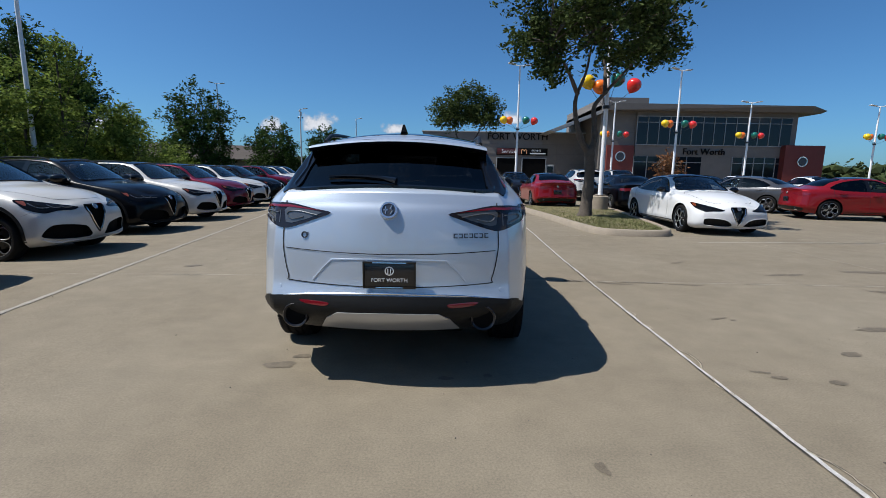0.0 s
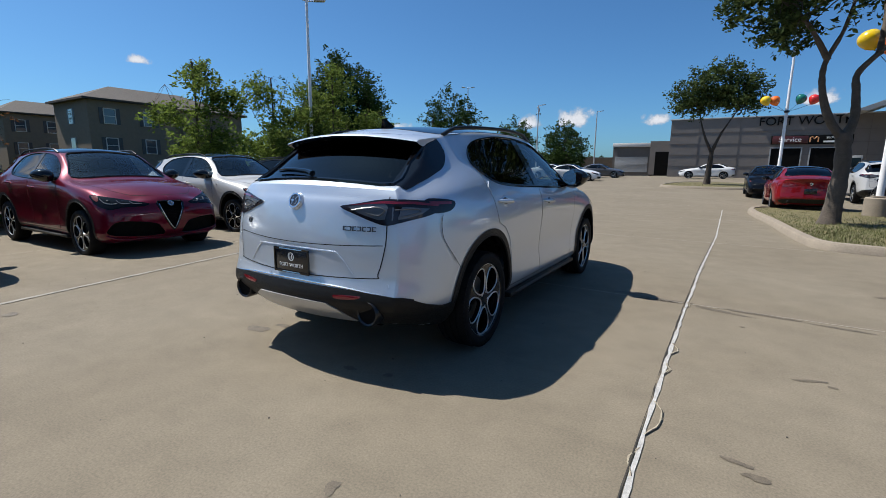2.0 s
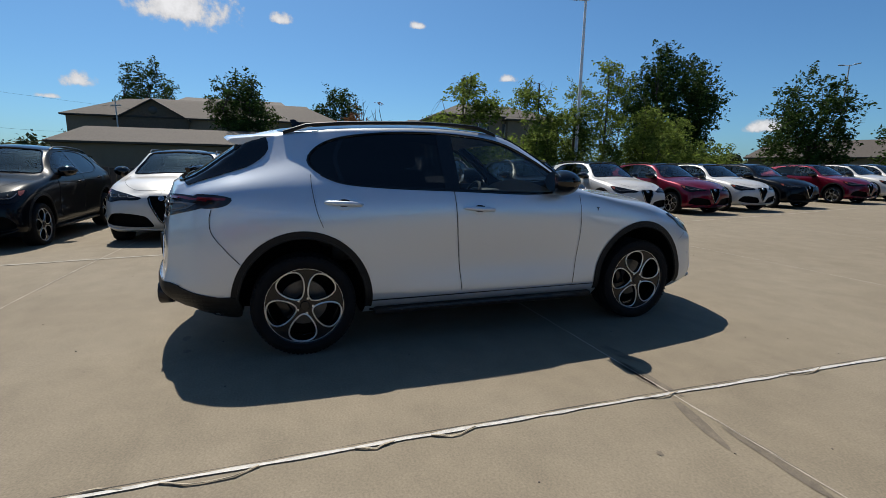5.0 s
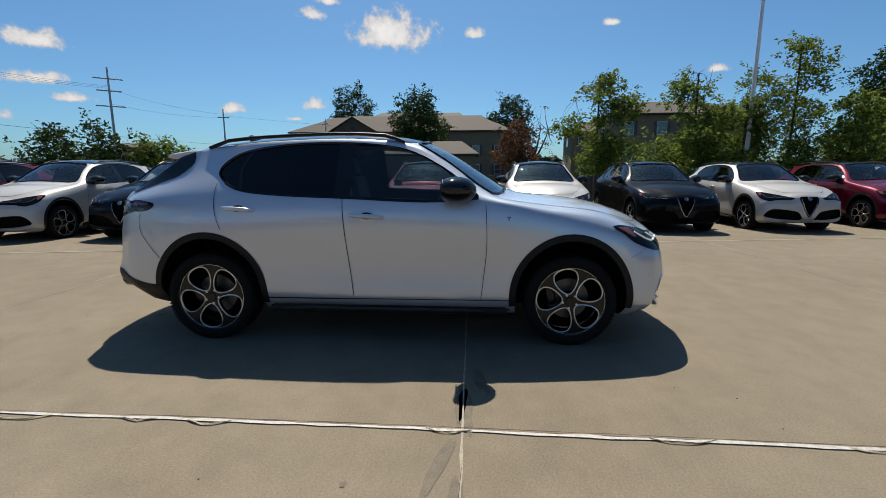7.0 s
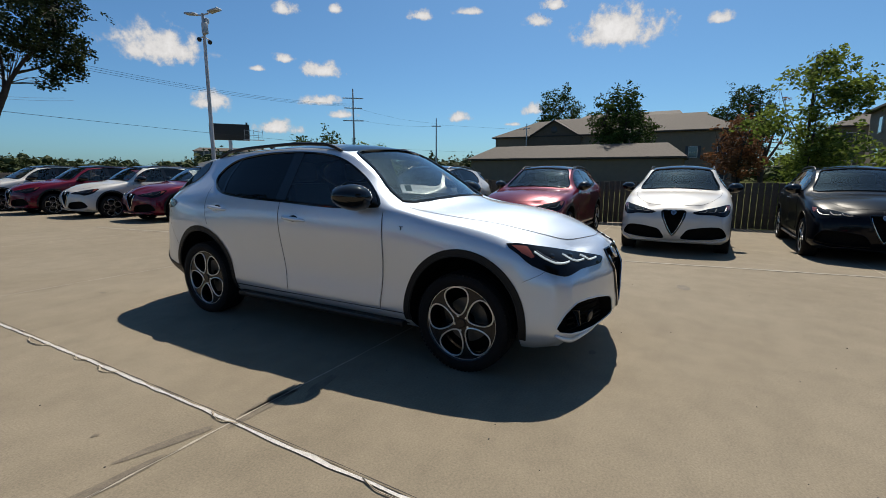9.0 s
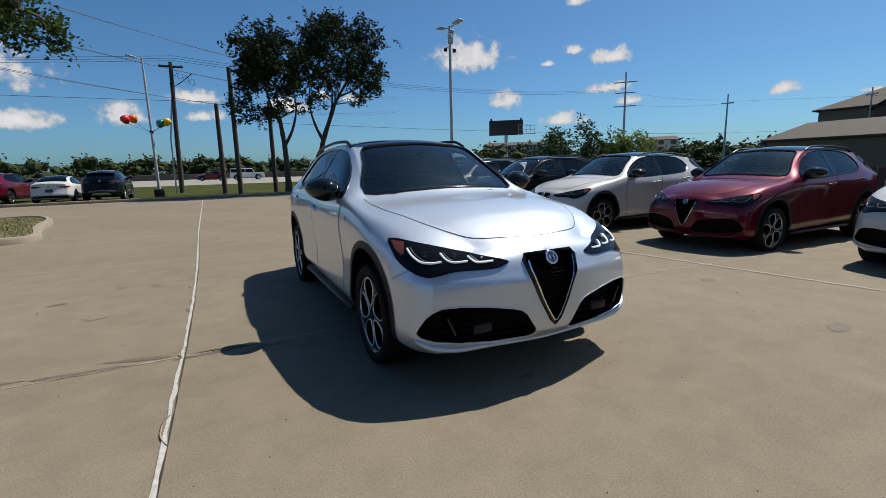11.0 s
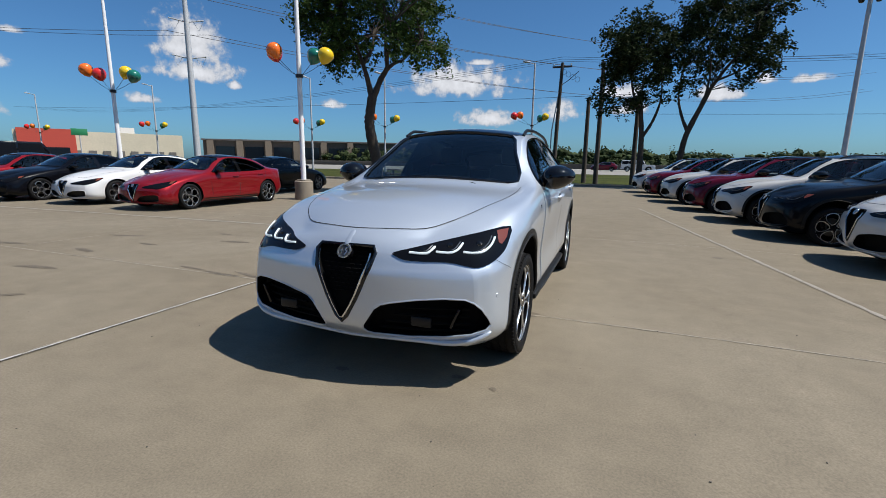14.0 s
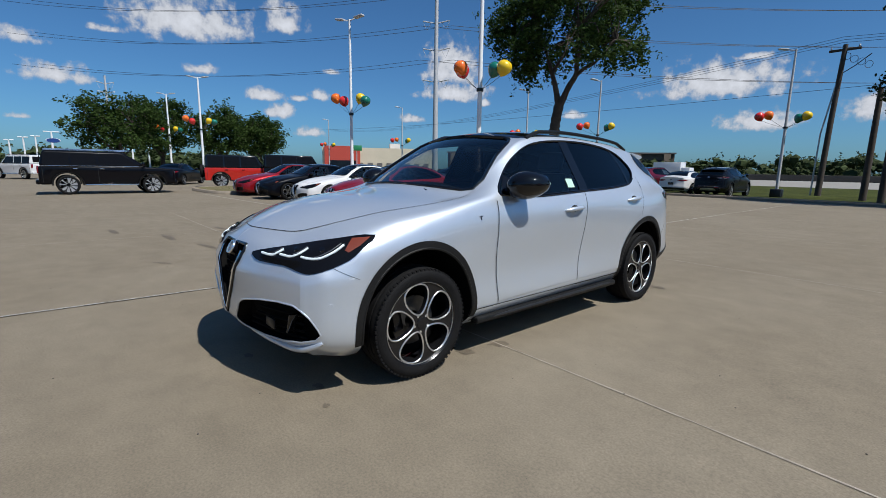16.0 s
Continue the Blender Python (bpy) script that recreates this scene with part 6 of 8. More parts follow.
# lawn strip, frontage road and highway beyond the lot edge
tagged(part("lawn_strip", sheet_grid([-60, -30, -11.2, 0, 20, 50, 90], [-55.9, -45, -34, -29, -24.05], -0.02), GRASS, smooth=0), "green verge between lot and highway", "lawn", kind="structure")
tagged(part("highway", sheet_grid([-400, -100, -30, 0, 60, 200, 500], [-112, -100, -80, -56], 0.0), ASPH, smooth=0), "wide pale concrete highway", "road", kind="structure")
barrier = bmesh.new()
for x0, x1 in ((-300, -60), (-60, 60), (60, 400)):
    b = block((x0 + x1) / 2, -112, 0.6, x1 - x0, 0.35, 1.2, 0.05)
    barrier = merge(barrier, b)
tagged(part("highway_barrier", barrier, plain("barrier_dark", (0.09, 0.075, 0.06), 0.8, var=0.2)), "long dark concrete highway barrier", "barrier", kind="structure")
kerbline = block(30, -24.05, 0.06, 120, 0.16, 0.16, 0.03)
tagged(part("edge_kerb", kerbline, KERB), "low concrete kerb at the lot edge", "kerb", kind="structure")

# ---------------------------------------------------------------- plants
BARK = plain("bark", (0.050, 0.039, 0.030), 0.9, var=0.35, scale=6, bump=1.0, bump_scale=26)


def leafmat(name, col, var=0.35, through=0.28):
    if name in MATS:
        return MATS[name]
    m, nt, p = nodes_of(name)
    geo = nt.nodes.new("ShaderNodeNewGeometry")
    mr = add(nt, "ShaderNodeMapRange")
    mr.inputs["To Min"].default_value, mr.inputs["To Max"].default_value = 1 - var, 1 + var
    nt.links.new(geo.outputs["Random Per Island"], mr.inputs["Value"])
    sc = nt.nodes.new("ShaderNodeVectorMath")
    sc.operation = "SCALE"
    sc.inputs[0].default_value = col
    nt.links.new(mr.outputs[0], sc.inputs["Scale"])
    nt.links.new(sc.outputs[0], p.inputs["Base Color"])
    p.inputs["Roughness"].default_value = 0.75
    p.inputs["Specular IOR Level"].default_value = 0.12
    tl = nt.nodes.new("ShaderNodeBsdfTranslucent")
    nt.links.new(sc.outputs[0], tl.inputs[0])
    mix = nt.nodes.new("ShaderNodeMixShader")
    mix.inputs[0].default_value = through
    nt.links.new(p.outputs[0], mix.inputs[1])
    nt.links.new(tl.outputs[0], mix.inputs[2])
    nt.links.new(mix.outputs[0], nt.nodes["Material Output"].inputs["Surface"])
    MATS[name] = m
    return m


OAK = leafmat("oak_leaf", (0.058, 0.082, 0.024), 0.5, 0.25)
DEEP = leafmat("deep_green_leaf", (0.036, 0.064, 0.014), 0.5, 0.25)
# oak leaf toned down: the edge trees' backlit shade is put into its colour
BACK = leafmat("backlit_oak_leaf", (0.026, 0.038, 0.013), 0.5, 0.12)
LIGHT = leafmat("light_green_leaf", (0.125, 0.170, 0.034), 0.5, 0.5)
RUST = leafmat("rust_leaf", (0.16, 0.075, 0.035))
HEDGE = leafmat("far_foliage", (0.042, 0.058, 0.022), 0.3, 0.12)


def leaves(clumps, count, size, seed, flat=0.5):
    """Many small folded leaves spread through clumps (x, y, z, rx, rz), as one mesh."""
    rng = np.random.RandomState(seed)
    weight = np.array([c[3] ** 2 * c[4] for c in clumps])
    # twigs: leaves gather along short drooping shoots of each clump's outer zone
    n = count // 16 + 1
    pick = np.repeat(rng.choice(len(clumps), n, p=weight / weight.sum()), 16)[:count]
    c = np.array(clumps)[pick]
    twig = rng.normal(size=(n, 3))
    twig /= np.linalg.norm(twig, axis=1)[:, None]
    twig *= rng.uniform(0.25, 1.0, (n, 1)) ** 0.6 * (1 + 0.27 * rng.normal(size=(n, 1)))
    shoot = twig * 0.8 + rng.normal(size=(n, 3)) * 0.5
    shoot[:, 2] -= 0.3
    shoot /= np.linalg.norm(shoot, axis=1)[:, None]
    along = rng.uniform(-1, 1, (count, 1)) * size * 3.6
    which = np.arange(count) // 16
    pos = c[:, :3] + twig[which] * np.stack([c[:, 3], c[:, 3], c[:, 4]], 1) + shoot[which] * along + rng.normal(size=(count, 3)) * size * 0.95
    d = rng.normal(size=(count, 3))
    d[:, 2] = d[:, 2] * flat - 0.25
    d /= np.linalg.norm(d, axis=1)[:, None]
    e = np.cross(d, rng.normal(size=(count, 3)))
    e /= np.linalg.norm(e, axis=1)[:, None]
    n = np.cross(d, e)
    s = 1.08 * size * rng.uniform(0.6, 1.35, (count, 1))
    v = np.stack([pos - d * s, pos + e * s * 0.5 + n * s * 0.12, pos + d * s, pos - e * s * 0.5 + n * s * 0.12], 1).reshape(-1, 3)
    i = np.arange(count)[:, None] * 4
    f = np.concatenate([i + [0, 1, 2], i + [0, 2, 3]])
    me = bpy.data.meshes.new("crown")
    me.from_pydata(v.tolist(), [], f.tolist())
    return me


def tree(name, x, y, limbs, clumps, count, size, mat, label, seed, trunk=0.2, bark=None, taper=0.6):
    """limbs: lists of points from the base up, the first of them the trunk; clumps are in world height over the base."""
    g = lie(x, y)
    top = empty(name, pose(x, y, g), label, "tree")
    bms = []
    for k, line in enumerate(limbs):
        pts = rounded(line, 6, False)
        r0 = trunk if k == 0 else trunk * (0.55 if k < 3 else 0.36)
        r1 = r0 * (taper if k == 0 else 0.22)
        rads = [r0 + (r1 - r0) * i / (len(pts) - 1) for i in range(len(pts))]
        if k == 0:
            rads = [r * (1 + 0.5 * math.exp(-p[2] / 0.18)) for r, p in zip(rads, pts)]
        rn = random.Random(seed + k)
        rads = [r * rn.uniform(0.92, 1.1) for r in rads]
        bms.append(tube(pts, rads, 9 if trunk > 0.15 else 7))
    rn = random.Random(seed)
    tips = [ln[-1] for ln in limbs]
    for c in clumps:
        for _ in range(3 if count > 3000 else 2):
            t = min(tips, key=lambda q: (Vector(q) - Vector(c[:3])).length)
            e = Vector(c[:3]) + Vector((rn.uniform(-1, 1) * c[3], rn.uniform(-1, 1) * c[3], rn.uniform(-0.6, 0.9) * c[4])) * 0.8
            m = (Vector(t) + e) / 2 + Vector((rn.uniform(-0.2, 0.2), rn.uniform(-0.2, 0.2), rn.uniform(0, 0.25)))
            bms.append(tube(rounded([t, m, e], 3, False), [trunk * 0.16, trunk * 0.13, trunk * 0.11, trunk * 0.09, trunk * 0.07, trunk * 0.05, trunk * 0.04][:7], 3))
    part("trunk", merge(*bms), bark or BARK, top, "rough grey-brown trunk and limbs")
    me = leaves(clumps, count, size, seed)
    me.materials.append(mat)
    o = new("crown", me)
    o.parent = top
    return top


def oak_crown(seed, cx, cz, rx, rz, n, small, droop=()):
    """Uneven crown: clumps scattered through a lobed dome, with hanging skirts (x, y, z) at its rim."""
    rn = random.Random(seed)
    out = []
    for k in range(n):
        up = 1 - 1.75 * (k + 0.5) / n
        a = k * 2.3999 + rn.uniform(-0.4, 0.4)
        q = rn.uniform(0.5, 0.92) * (1 + 0.14 * math.sin(3 * a + seed))
        flat = math.sqrt(1 - up * up)
        r = small * rn.uniform(0.75, 1.3)
        out.append((cx + rx * q * flat * math.cos(a), rx * 0.9 * q * flat * math.sin(a), cz + rz * q * up, r, r * rn.uniform(0.5, 0.85)))
    return out + [(x, y, z, small * 0.8, small * 0.75) for x, y, z in droop]


BARKL = plain("bark_light", (0.080, 0.064, 0.050), 0.9, var=0.35, scale=6, bump=1.0, bump_scale=26)
# live oak on the near island: a leaning trunk that forks into two bowed limbs
tree("live_oak", 4.42, 8.68, [[(0, 0, 0), (0.04, 0, 0.6), (0.08, 0.02, 1.4), (0.02, 0.0, 2.1)], [(0.04, 0, 1.95), (-0.25, -0.06, 2.35), (-0.45, -0.12, 2.9), (-0.50, -0.14, 3.5), (-0.25, -0.1, 4.2), (-0.1, 0, 5.0)], [(0.04, 0.0, 2.0), (0.16, 0.05, 2.4), (0.12, 0.06, 2.95), (0.10, 0.08, 3.3), (0.35, 0.12, 3.65), (0.95, 0.25, 4.3), (1.5, 0.4, 4.9)], [(-0.45, -0.13, 3.6), (-0.9, -0.4, 4.3), (-1.4, -0.5, 4.8)], [(0.4, 0.12, 3.7), (0.5, 0.6, 4.5), (0.5, 1.0, 5.2)]],
     oak_crown(11, 0.1, 5.75, 2.5, 1.6, 32, 0.66, ((-2.1, -0.6, 4.75), (-1.3, -0.4, 4.35), (-1.0, 0.6, 4.45), (2.0, 0.6, 5.0), (2.45, 0.8, 5.2), (1.5, -0.4, 4.75), (0.9, 1.0, 4.8), (-0.4, -1.0, 4.6))), 28000, 0.058, OAK, "live oak with forked trunk on the kerbed island", 11, 0.185, BARKL, 0.72)
tree("live_oak", 7.75, -12.4, [[(0, 0, 0), (0.05, 0.1, 1.2), (0.2, 0.34, 2.5), (0.19, 0.36, 3.1), (0.06, 0.33, 3.9)], [(0.08, 0.33, 3.65), (0.24, 0.4, 4.4), (0.42, 0.45, 5.0), (0.75, 0.5, 5.9), (1.2, 0.5, 7.0)], [(0.06, 0.33, 3.7), (-0.24, 0.25, 4.4), (-0.5, 0.2, 4.85), (-0.46, 0.2, 5.5), (-0.4, 0.1, 6.5), (-0.2, 0, 7.6)], [(-0.45, 0.2, 4.75), (-0.8, 0.15, 5.0), (-1.2, 0.1, 5.15), (-1.9, 0, 5.8)], [(-0.47, 0.2, 5.1), (-0.8, 0.5, 5.5), (-1.1, 0.9, 6.2)], [(0.42, 0.45, 4.95), (0.3, 0, 5.6), (0.5, -0.6, 6.3)]],
     oak_crown(12, 0.05, 7.05, 2.95, 2.2, 38, 0.74, ((1.75, 0.2, 5.15), (2.3, -0.4, 5.6), (-2.1, 0.2, 5.05), (-2.45, -0.5, 5.35), (1.2, -0.8, 5.4), (-1.5, 1.2, 5.3), (1.1, 1.3, 5.35), (-0.9, -1.2, 5.6))), 30000, 0.066, DEEP, "live oak with spreading crown on the kerbed island", 12, 0.235, taper=0.74)
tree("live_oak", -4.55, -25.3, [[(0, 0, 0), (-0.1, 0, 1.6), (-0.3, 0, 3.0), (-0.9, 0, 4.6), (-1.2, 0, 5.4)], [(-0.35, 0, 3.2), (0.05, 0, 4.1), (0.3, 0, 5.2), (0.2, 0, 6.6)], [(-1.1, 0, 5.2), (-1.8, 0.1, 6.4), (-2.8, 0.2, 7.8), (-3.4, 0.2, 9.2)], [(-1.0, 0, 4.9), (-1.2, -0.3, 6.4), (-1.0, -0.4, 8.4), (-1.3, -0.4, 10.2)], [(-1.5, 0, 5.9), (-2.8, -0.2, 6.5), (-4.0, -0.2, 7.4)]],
     oak_crown(13, -1.75, 8.2, 2.75, 2.75, 34, 0.78, ((-3.2, 0.2, 6.0), (-3.9, -0.2, 6.6), (-2.4, 0.8, 5.7), (0.3, 0.3, 5.6), (-0.6, -0.6, 5.9), (-4.3, 0.2, 7.6))), 17500, 0.085, BACK, "live oak beyond the lot edge, leaves darkened as backlit", 13, 0.19)
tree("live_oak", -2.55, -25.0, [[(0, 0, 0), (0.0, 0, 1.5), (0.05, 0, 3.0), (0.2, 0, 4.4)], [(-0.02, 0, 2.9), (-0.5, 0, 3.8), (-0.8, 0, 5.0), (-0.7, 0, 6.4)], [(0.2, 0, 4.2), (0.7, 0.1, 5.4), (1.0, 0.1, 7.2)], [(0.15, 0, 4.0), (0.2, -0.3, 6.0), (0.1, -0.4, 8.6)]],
     oak_crown(14, 0.45, 7.3, 2.35, 2.45, 30, 0.72, ((2.4, 0.2, 5.2), (2.3, -0.4, 4.6), (1.6, 0.5, 4.6), (1.9, 0, 5.6), (0.9, -0.6, 4.7), (-0.9, 0.3, 5.0), (0.4, 0.9, 4.9))), 16500, 0.085, BACK, "live oak beyond the lot edge, leaves darkened as backlit", 14, 0.19)
tree("live_oak", 1.5, 29.5, [[(0, 0, 0), (0.05, 0, 1.3), (0.1, 0, 2.2)], [(0.1, 0, 2.1), (-0.4, 0, 3.2), (-0.8, 0, 4.6)], [(0.1, 0, 2.2), (0.5, 0, 3.3), (1.2, 0, 4.6)]],
     [(-1.0, 0, 5.2, 1.2, 0.7), (0.9, 0, 5.3, 1.2, 0.75), (0, 0.5, 5.7, 1.2, 0.8), (-1.9, 0, 4.9, 0.7, 0.4), (2.0, 0, 5.1, 0.8, 0.55), (-0.8, -0.5, 6.3, 1.2, 0.7), (1.3, 0.2, 6.3, 1.1, 0.7), (0.3, 0, 7.0, 1.2, 0.6), (-1.7, 0.2, 5.9, 0.9, 0.6), (2.2, 0, 5.9, 0.8, 0.6)], 12000, 0.085, OAK, "small live oak on a far kerbed island", 15, 0.2)
# slender light-green trees along the fence
rnd = random.Random(21)
for i, (x, y, h, w) in enumerate(((-13.7, 5.4, 5.0, 1.15), (-14.5, 9.3, 5.2, 1.35), (-14.5, 11.2, 4.3, 1.3), (-14.6, 13.0, 6.2, 1.45), (-14.0, 14.8, 4.2, 1.4), (-15.5, 17.2, 4.0, 1.5))):
    cl = []
    for k in range(12):
        z = 0.7 + (h - 1.0) * (k + rnd.random()) / 12
        r = w * (0.4 + 0.75 * math.sin(math.pi * min(0.95, (z / h) * 0.7 + 0.1)))
        a = rnd.uniform(0, 6.28)
        q = r * rnd.uniform(0.1, 0.9)
        cl.append((q * math.cos(a), q * math.sin(a), z, r * 0.55, 0.5))
    cl += [(0, 0, h - 0.4, 0.25, 0.45), (0.2, 0.3, h - 0.9, 0.4, 0.5)]
    limbs = [[(0, 0, 0), (0, 0, h * 0.35), (0.05, 0, h * 0.7), (0, 0, h * 0.97)]] + [[(0, 0, h * 0.15 * (k + 1)), (0.5 * w * math.cos(2.1 * k), 0.5 * w * math.sin(2.1 * k), h * 0.15 * (k + 1) + h * 0.2), (0.75 * w * math.cos(2.1 * k), 0.75 * w * math.sin(2.1 * k), h * 0.15 * (k + 1) + h * 0.36)] for k in range(4)]
    tree("young_tree", x, y, limbs, cl, 8000, 0.06, LIGHT, "young airy light-green tree behind the fence", 30 + i, 0.05)


def big_crown(rnd, h, w, low, n):
    out = []
    for k in range(n):
        t = (k + rnd.random()) / n
        z = low + (h - low) * t
        r = w * math.sqrt(max(0.06, 1 - (2 * t - 0.85) ** 2 / 1.45))
        a = k * 2.4 + rnd.random()
        q = r * rnd.uniform(0.35, 0.85)
        out.append((q * math.cos(a), q * math.sin(a), z - 0.1 * h * 0.3, r * 0.42, (h - low) * 0.15))
    return out


for i, (nm, x, y, h, w, low, mat, n, lab) in enumerate((
    ("shade_tree", -43.0, 45.0, 15.2, 6.6, 1.6, DEEP, 42000, "large round dark green shade tree"),
    ("leaning_tree", -26.9, 46.0, 9.8, 4.0, 1.2, DEEP, 12000, "wind-swept feathery green tree"),
    ("far_tree", -21.5, 53.0, 6.8, 3.4, 1.0, DEEP, 9000, "green tree beyond the lot"),
    ("far_tree", -15.0, 54.0, 6.3, 3.0, 1.0, DEEP, 8000, "green tree beyond the lot"),
    ("far_tree", -25.8, -25.4, 4.6, 3.6, 0.3, DEEP, 6000, "rounded green tree beyond the lot"),
    ("far_tree", -29.0, -22.4, 4.0, 2.4, 0.3, LIGHT, 4000, "rounded green tree beyond the lot"),
    ("far_tree", -70.4, 7.0, 13.0, 3.6, 4.0, DEEP, 11000, "dark green tree beside the apartments"),
    ("far_tree", -50.0, -5.1, 10.5, 3.4, 3.0, DEEP, 11000, "dark green tree beside the apartments"),
    ("far_tree", -87.7, -22.8, 18.0, 5.0, 5.0, DEEP, 11000, "dark green tree beside the apartments"),
    ("rust_tree", -44.0, 5.2, 6.2, 2.4, 1.6, RUST, 3400, "rust-brown half-bare tree behind the garages"),
    ("bare_tree", -46.0, 7.3, 8.4, 2.9, 2.6, RUST, 260, "thin bare grey tree with a few brown leaves"),
    ("shade_tree", 52.0, -2.9, 7.8, 4.6, 3.2, DEEP, 12000, "spreading dark oak behind parked cars"),
    ("shade_tree", 57.0, -7.2, 8.6, 3.6, 3.4, DEEP, 12000, "spreading dark oak behind parked cars"),
    ("shade_tree", 52.8, -12.4, 7.6, 3.3, 3.2, DEEP, 12000, "spreading dark oak behind parked cars"),
    ("shade_tree", 53.3, -17.0, 7.2, 2.9, 3.0, DEEP, 10000, "spreading dark oak behind parked cars"),
    ("flowering_shrub", 18.7, 34.3, 3.1, 1.7, 0.5, RUST, 1500, "low reddish shrub before the showroom"),
    ("far_tree", 60.0, 46.0, 6.0, 4.0, 1.0, DEEP, 3000, "green tree beyond the showroom"),
    ("far_tree", 68.0, 40.0, 5.5, 4.0, 1.0, DEEP, 3000, "green tree beyond the showroom"),
)):
    rnd = random.Random(60 + i)
    limbs = [[(0, 0, 0), (0.1, 0, h * 0.2), (0, 0.1, h * 0.45)]] + [[(0, 0, h * 0.25), (w * 0.35 * math.cos(q), w * 0.35 * math.sin(q), h * 0.45), (w * 0.6 * math.cos(q), w * 0.6 * math.sin(q), h * 0.65)] for q in (0.3, 1.9, 3.4, 5.0)]
    tree(nm, x, y, limbs, big_crown(rnd, h, w, low, 26), n, 0.115 + 0.003 * h if n > 3000 else 0.12, mat, lab, 80 + i, 0.16 + 0.012 * h)

# low hedge behind the parked cars, far woods
bm = leaves([(-10.5, y, 0.55, 0.42, 0.5) for y in (-2.6, -2.2, -1.8, -1.4, -1.0)], 4500, 0.05, 5)
bm.materials.append(DEEP)
tagged(new("clipped_hedge", bm), "clipped green hedge along the fence", "hedge", kind="stuff")
scrub = [(-13.2 - (i % 3) * 0.9, 5.0 + 0.6 * i, 0.8 + 0.62 * ((i * 7) % 3) * (0.4 if 6.3 < 5.0 + 0.6 * i < 8.0 else 1), 0.95, 0.8) for i in range(27)]
bm = leaves(scrub, 23000, 0.07, 6)
bm.materials.append(LIGHT)
tagged(new("fence_scrub", bm), "dense light-green scrub along the fence", "scrub", kind="stuff")


def massed(clumps, count, size, seed, name, label, category):
    """Far foliage: lumpy cores clad in leaves."""
    clumps = [c for c in clumps if not (-116 < c[1] < -50 and -90 < c[0] < 400)]
    rng = np.random.RandomState(seed)
    lumps = []
    for x, y, z, r, h in clumps:
        for k in range(14):
            q = rng.uniform(0.17, 0.33)
            at = np.array([x, y, z + 0.15 * h]) + rng.uniform(-1, 1, 3) * [0.82 * r, 0.82 * r, 0.62 * h]
            lumps.append((*at, r * q, h * q * 1.3))
    me = leaves(lumps, count, size, seed)
    ball = bmesh.new()
    bmesh.ops.create_icosphere(ball, subdivisions=1, radius=0.72)
    bv = np.array([v.co for v in ball.verts])
    ball.verts.index_update()
    bf = np.array([[v.index for v in q.verts] for q in ball.faces])
    ball.free()
    v = [np.array([q.co for q in me.vertices])]
    f = [np.array([q.vertices[:] for q in me.polygons])]
    n = len(v[0])
    for x, y, z, r, h in lumps:
        v.append((bv + rng.uniform(-1, 1, bv.shape) * 0.22) * [r, r, h] + [x, y, z])
        f.append(bf + n)
        n += len(bv)
    full = bpy.data.meshes.new(name)
    full.from_pydata(np.concatenate(v).tolist(), [], np.concatenate(f).tolist())
    full.materials.append(HEDGE)
    bpy.data.meshes.remove(me)
    return tagged(new(name, full), label, category, kind="stuff")


rnd = random.Random(33)
woods = []
for k in range(230):
    a = radians(rnd.uniform(150, 375))
    d = rnd.uniform(105, 165)
    woods.append((d * math.cos(a), d * math.sin(a), rnd.uniform(0.8, 2.2), rnd.uniform(4, 8), rnd.uniform(2.0, 3.6)))
for k in range(90):
    woods.append((rnd.uniform(-110, 130), rnd.uniform(-140, -120), rnd.uniform(0.8, 2.0), rnd.uniform(4, 7), rnd.uniform(2.4, 4.2)))
massed(woods, 90000, 0.30, 7, "far_woods", "low belt of far green woods", "woods")
ridge = []
for k in range(150):
    a = radians(rnd.uniform(185, 260))
    d = rnd.uniform(60, 140)
    ridge.append((d * math.cos(a), d * math.sin(a), rnd.uniform(0.8, 1.8), rnd.uniform(3, 6), rnd.uniform(1.6, 2.8)))
massed(ridge, 42000, 0.30, 8, "field_scrub", "low scrub over the far field", "scrub")
massed([(rnd.uniform(-70, -20), rnd.uniform(62, 110), 1.5, 5, 2.6) for _ in range(40)] + [(rnd.uniform(45, 120), rnd.uniform(20, 90), 1.2, 5, 2.4) for _ in range(50)], 30000, 0.25, 9, "far_woods", "low belt of far green woods", "woods")

# ---------------------------------------------------------------- lamp posts, poles, wires
POLEW = plain("pole_white", (0.78, 0.78, 0.79), 0.4, var=0.06, scale=3)
POLEG = plain("pole_grey", (0.46, 0.46, 0.47), 0.5, metal=0.1, var=0.1, scale=3)
WOOD = plain("pole_wood", (0.055, 0.042, 0.032), 0.85, var=0.3, scale=5, bump=0.6, bump_scale=40)
BLK = plain("strap_black", (0.012, 0.012, 0.012), 0.5)
WIRE = plain("wire", (0.03, 0.03, 0.032), 0.6)


def rubberb(name, col):
    return plain(name, col, 0.22, coat=0.6)


BALLOONS = [("yellow", rubberb("balloon_yellow", (0.75, 0.50, 0.01))), ("orange", rubberb("balloon_orange", (0.80, 0.16, 0.015))), ("green", rubberb("balloon_green", (0.01, 0.14, 0.10))), ("red", rubberb("balloon_red", (0.65, 0.025, 0.02)))]


def balloon_bm(r):
    return lathe([(0.0005, -1.12 * r), (0.07 * r, -1.1 * r), (0.03 * r, -1.04 * r), (0.3 * r, -0.9 * r), (0.62 * r, -0.62 * r), (0.88 * r, -0.2 * r), (0.97 * r, 0.15 * r), (0.9 * r, 0.5 * r), (0.7 * r, 0.78 * r), (0.4 * r, 0.95 * r), (0.0005, 1.02 * r)], 24)


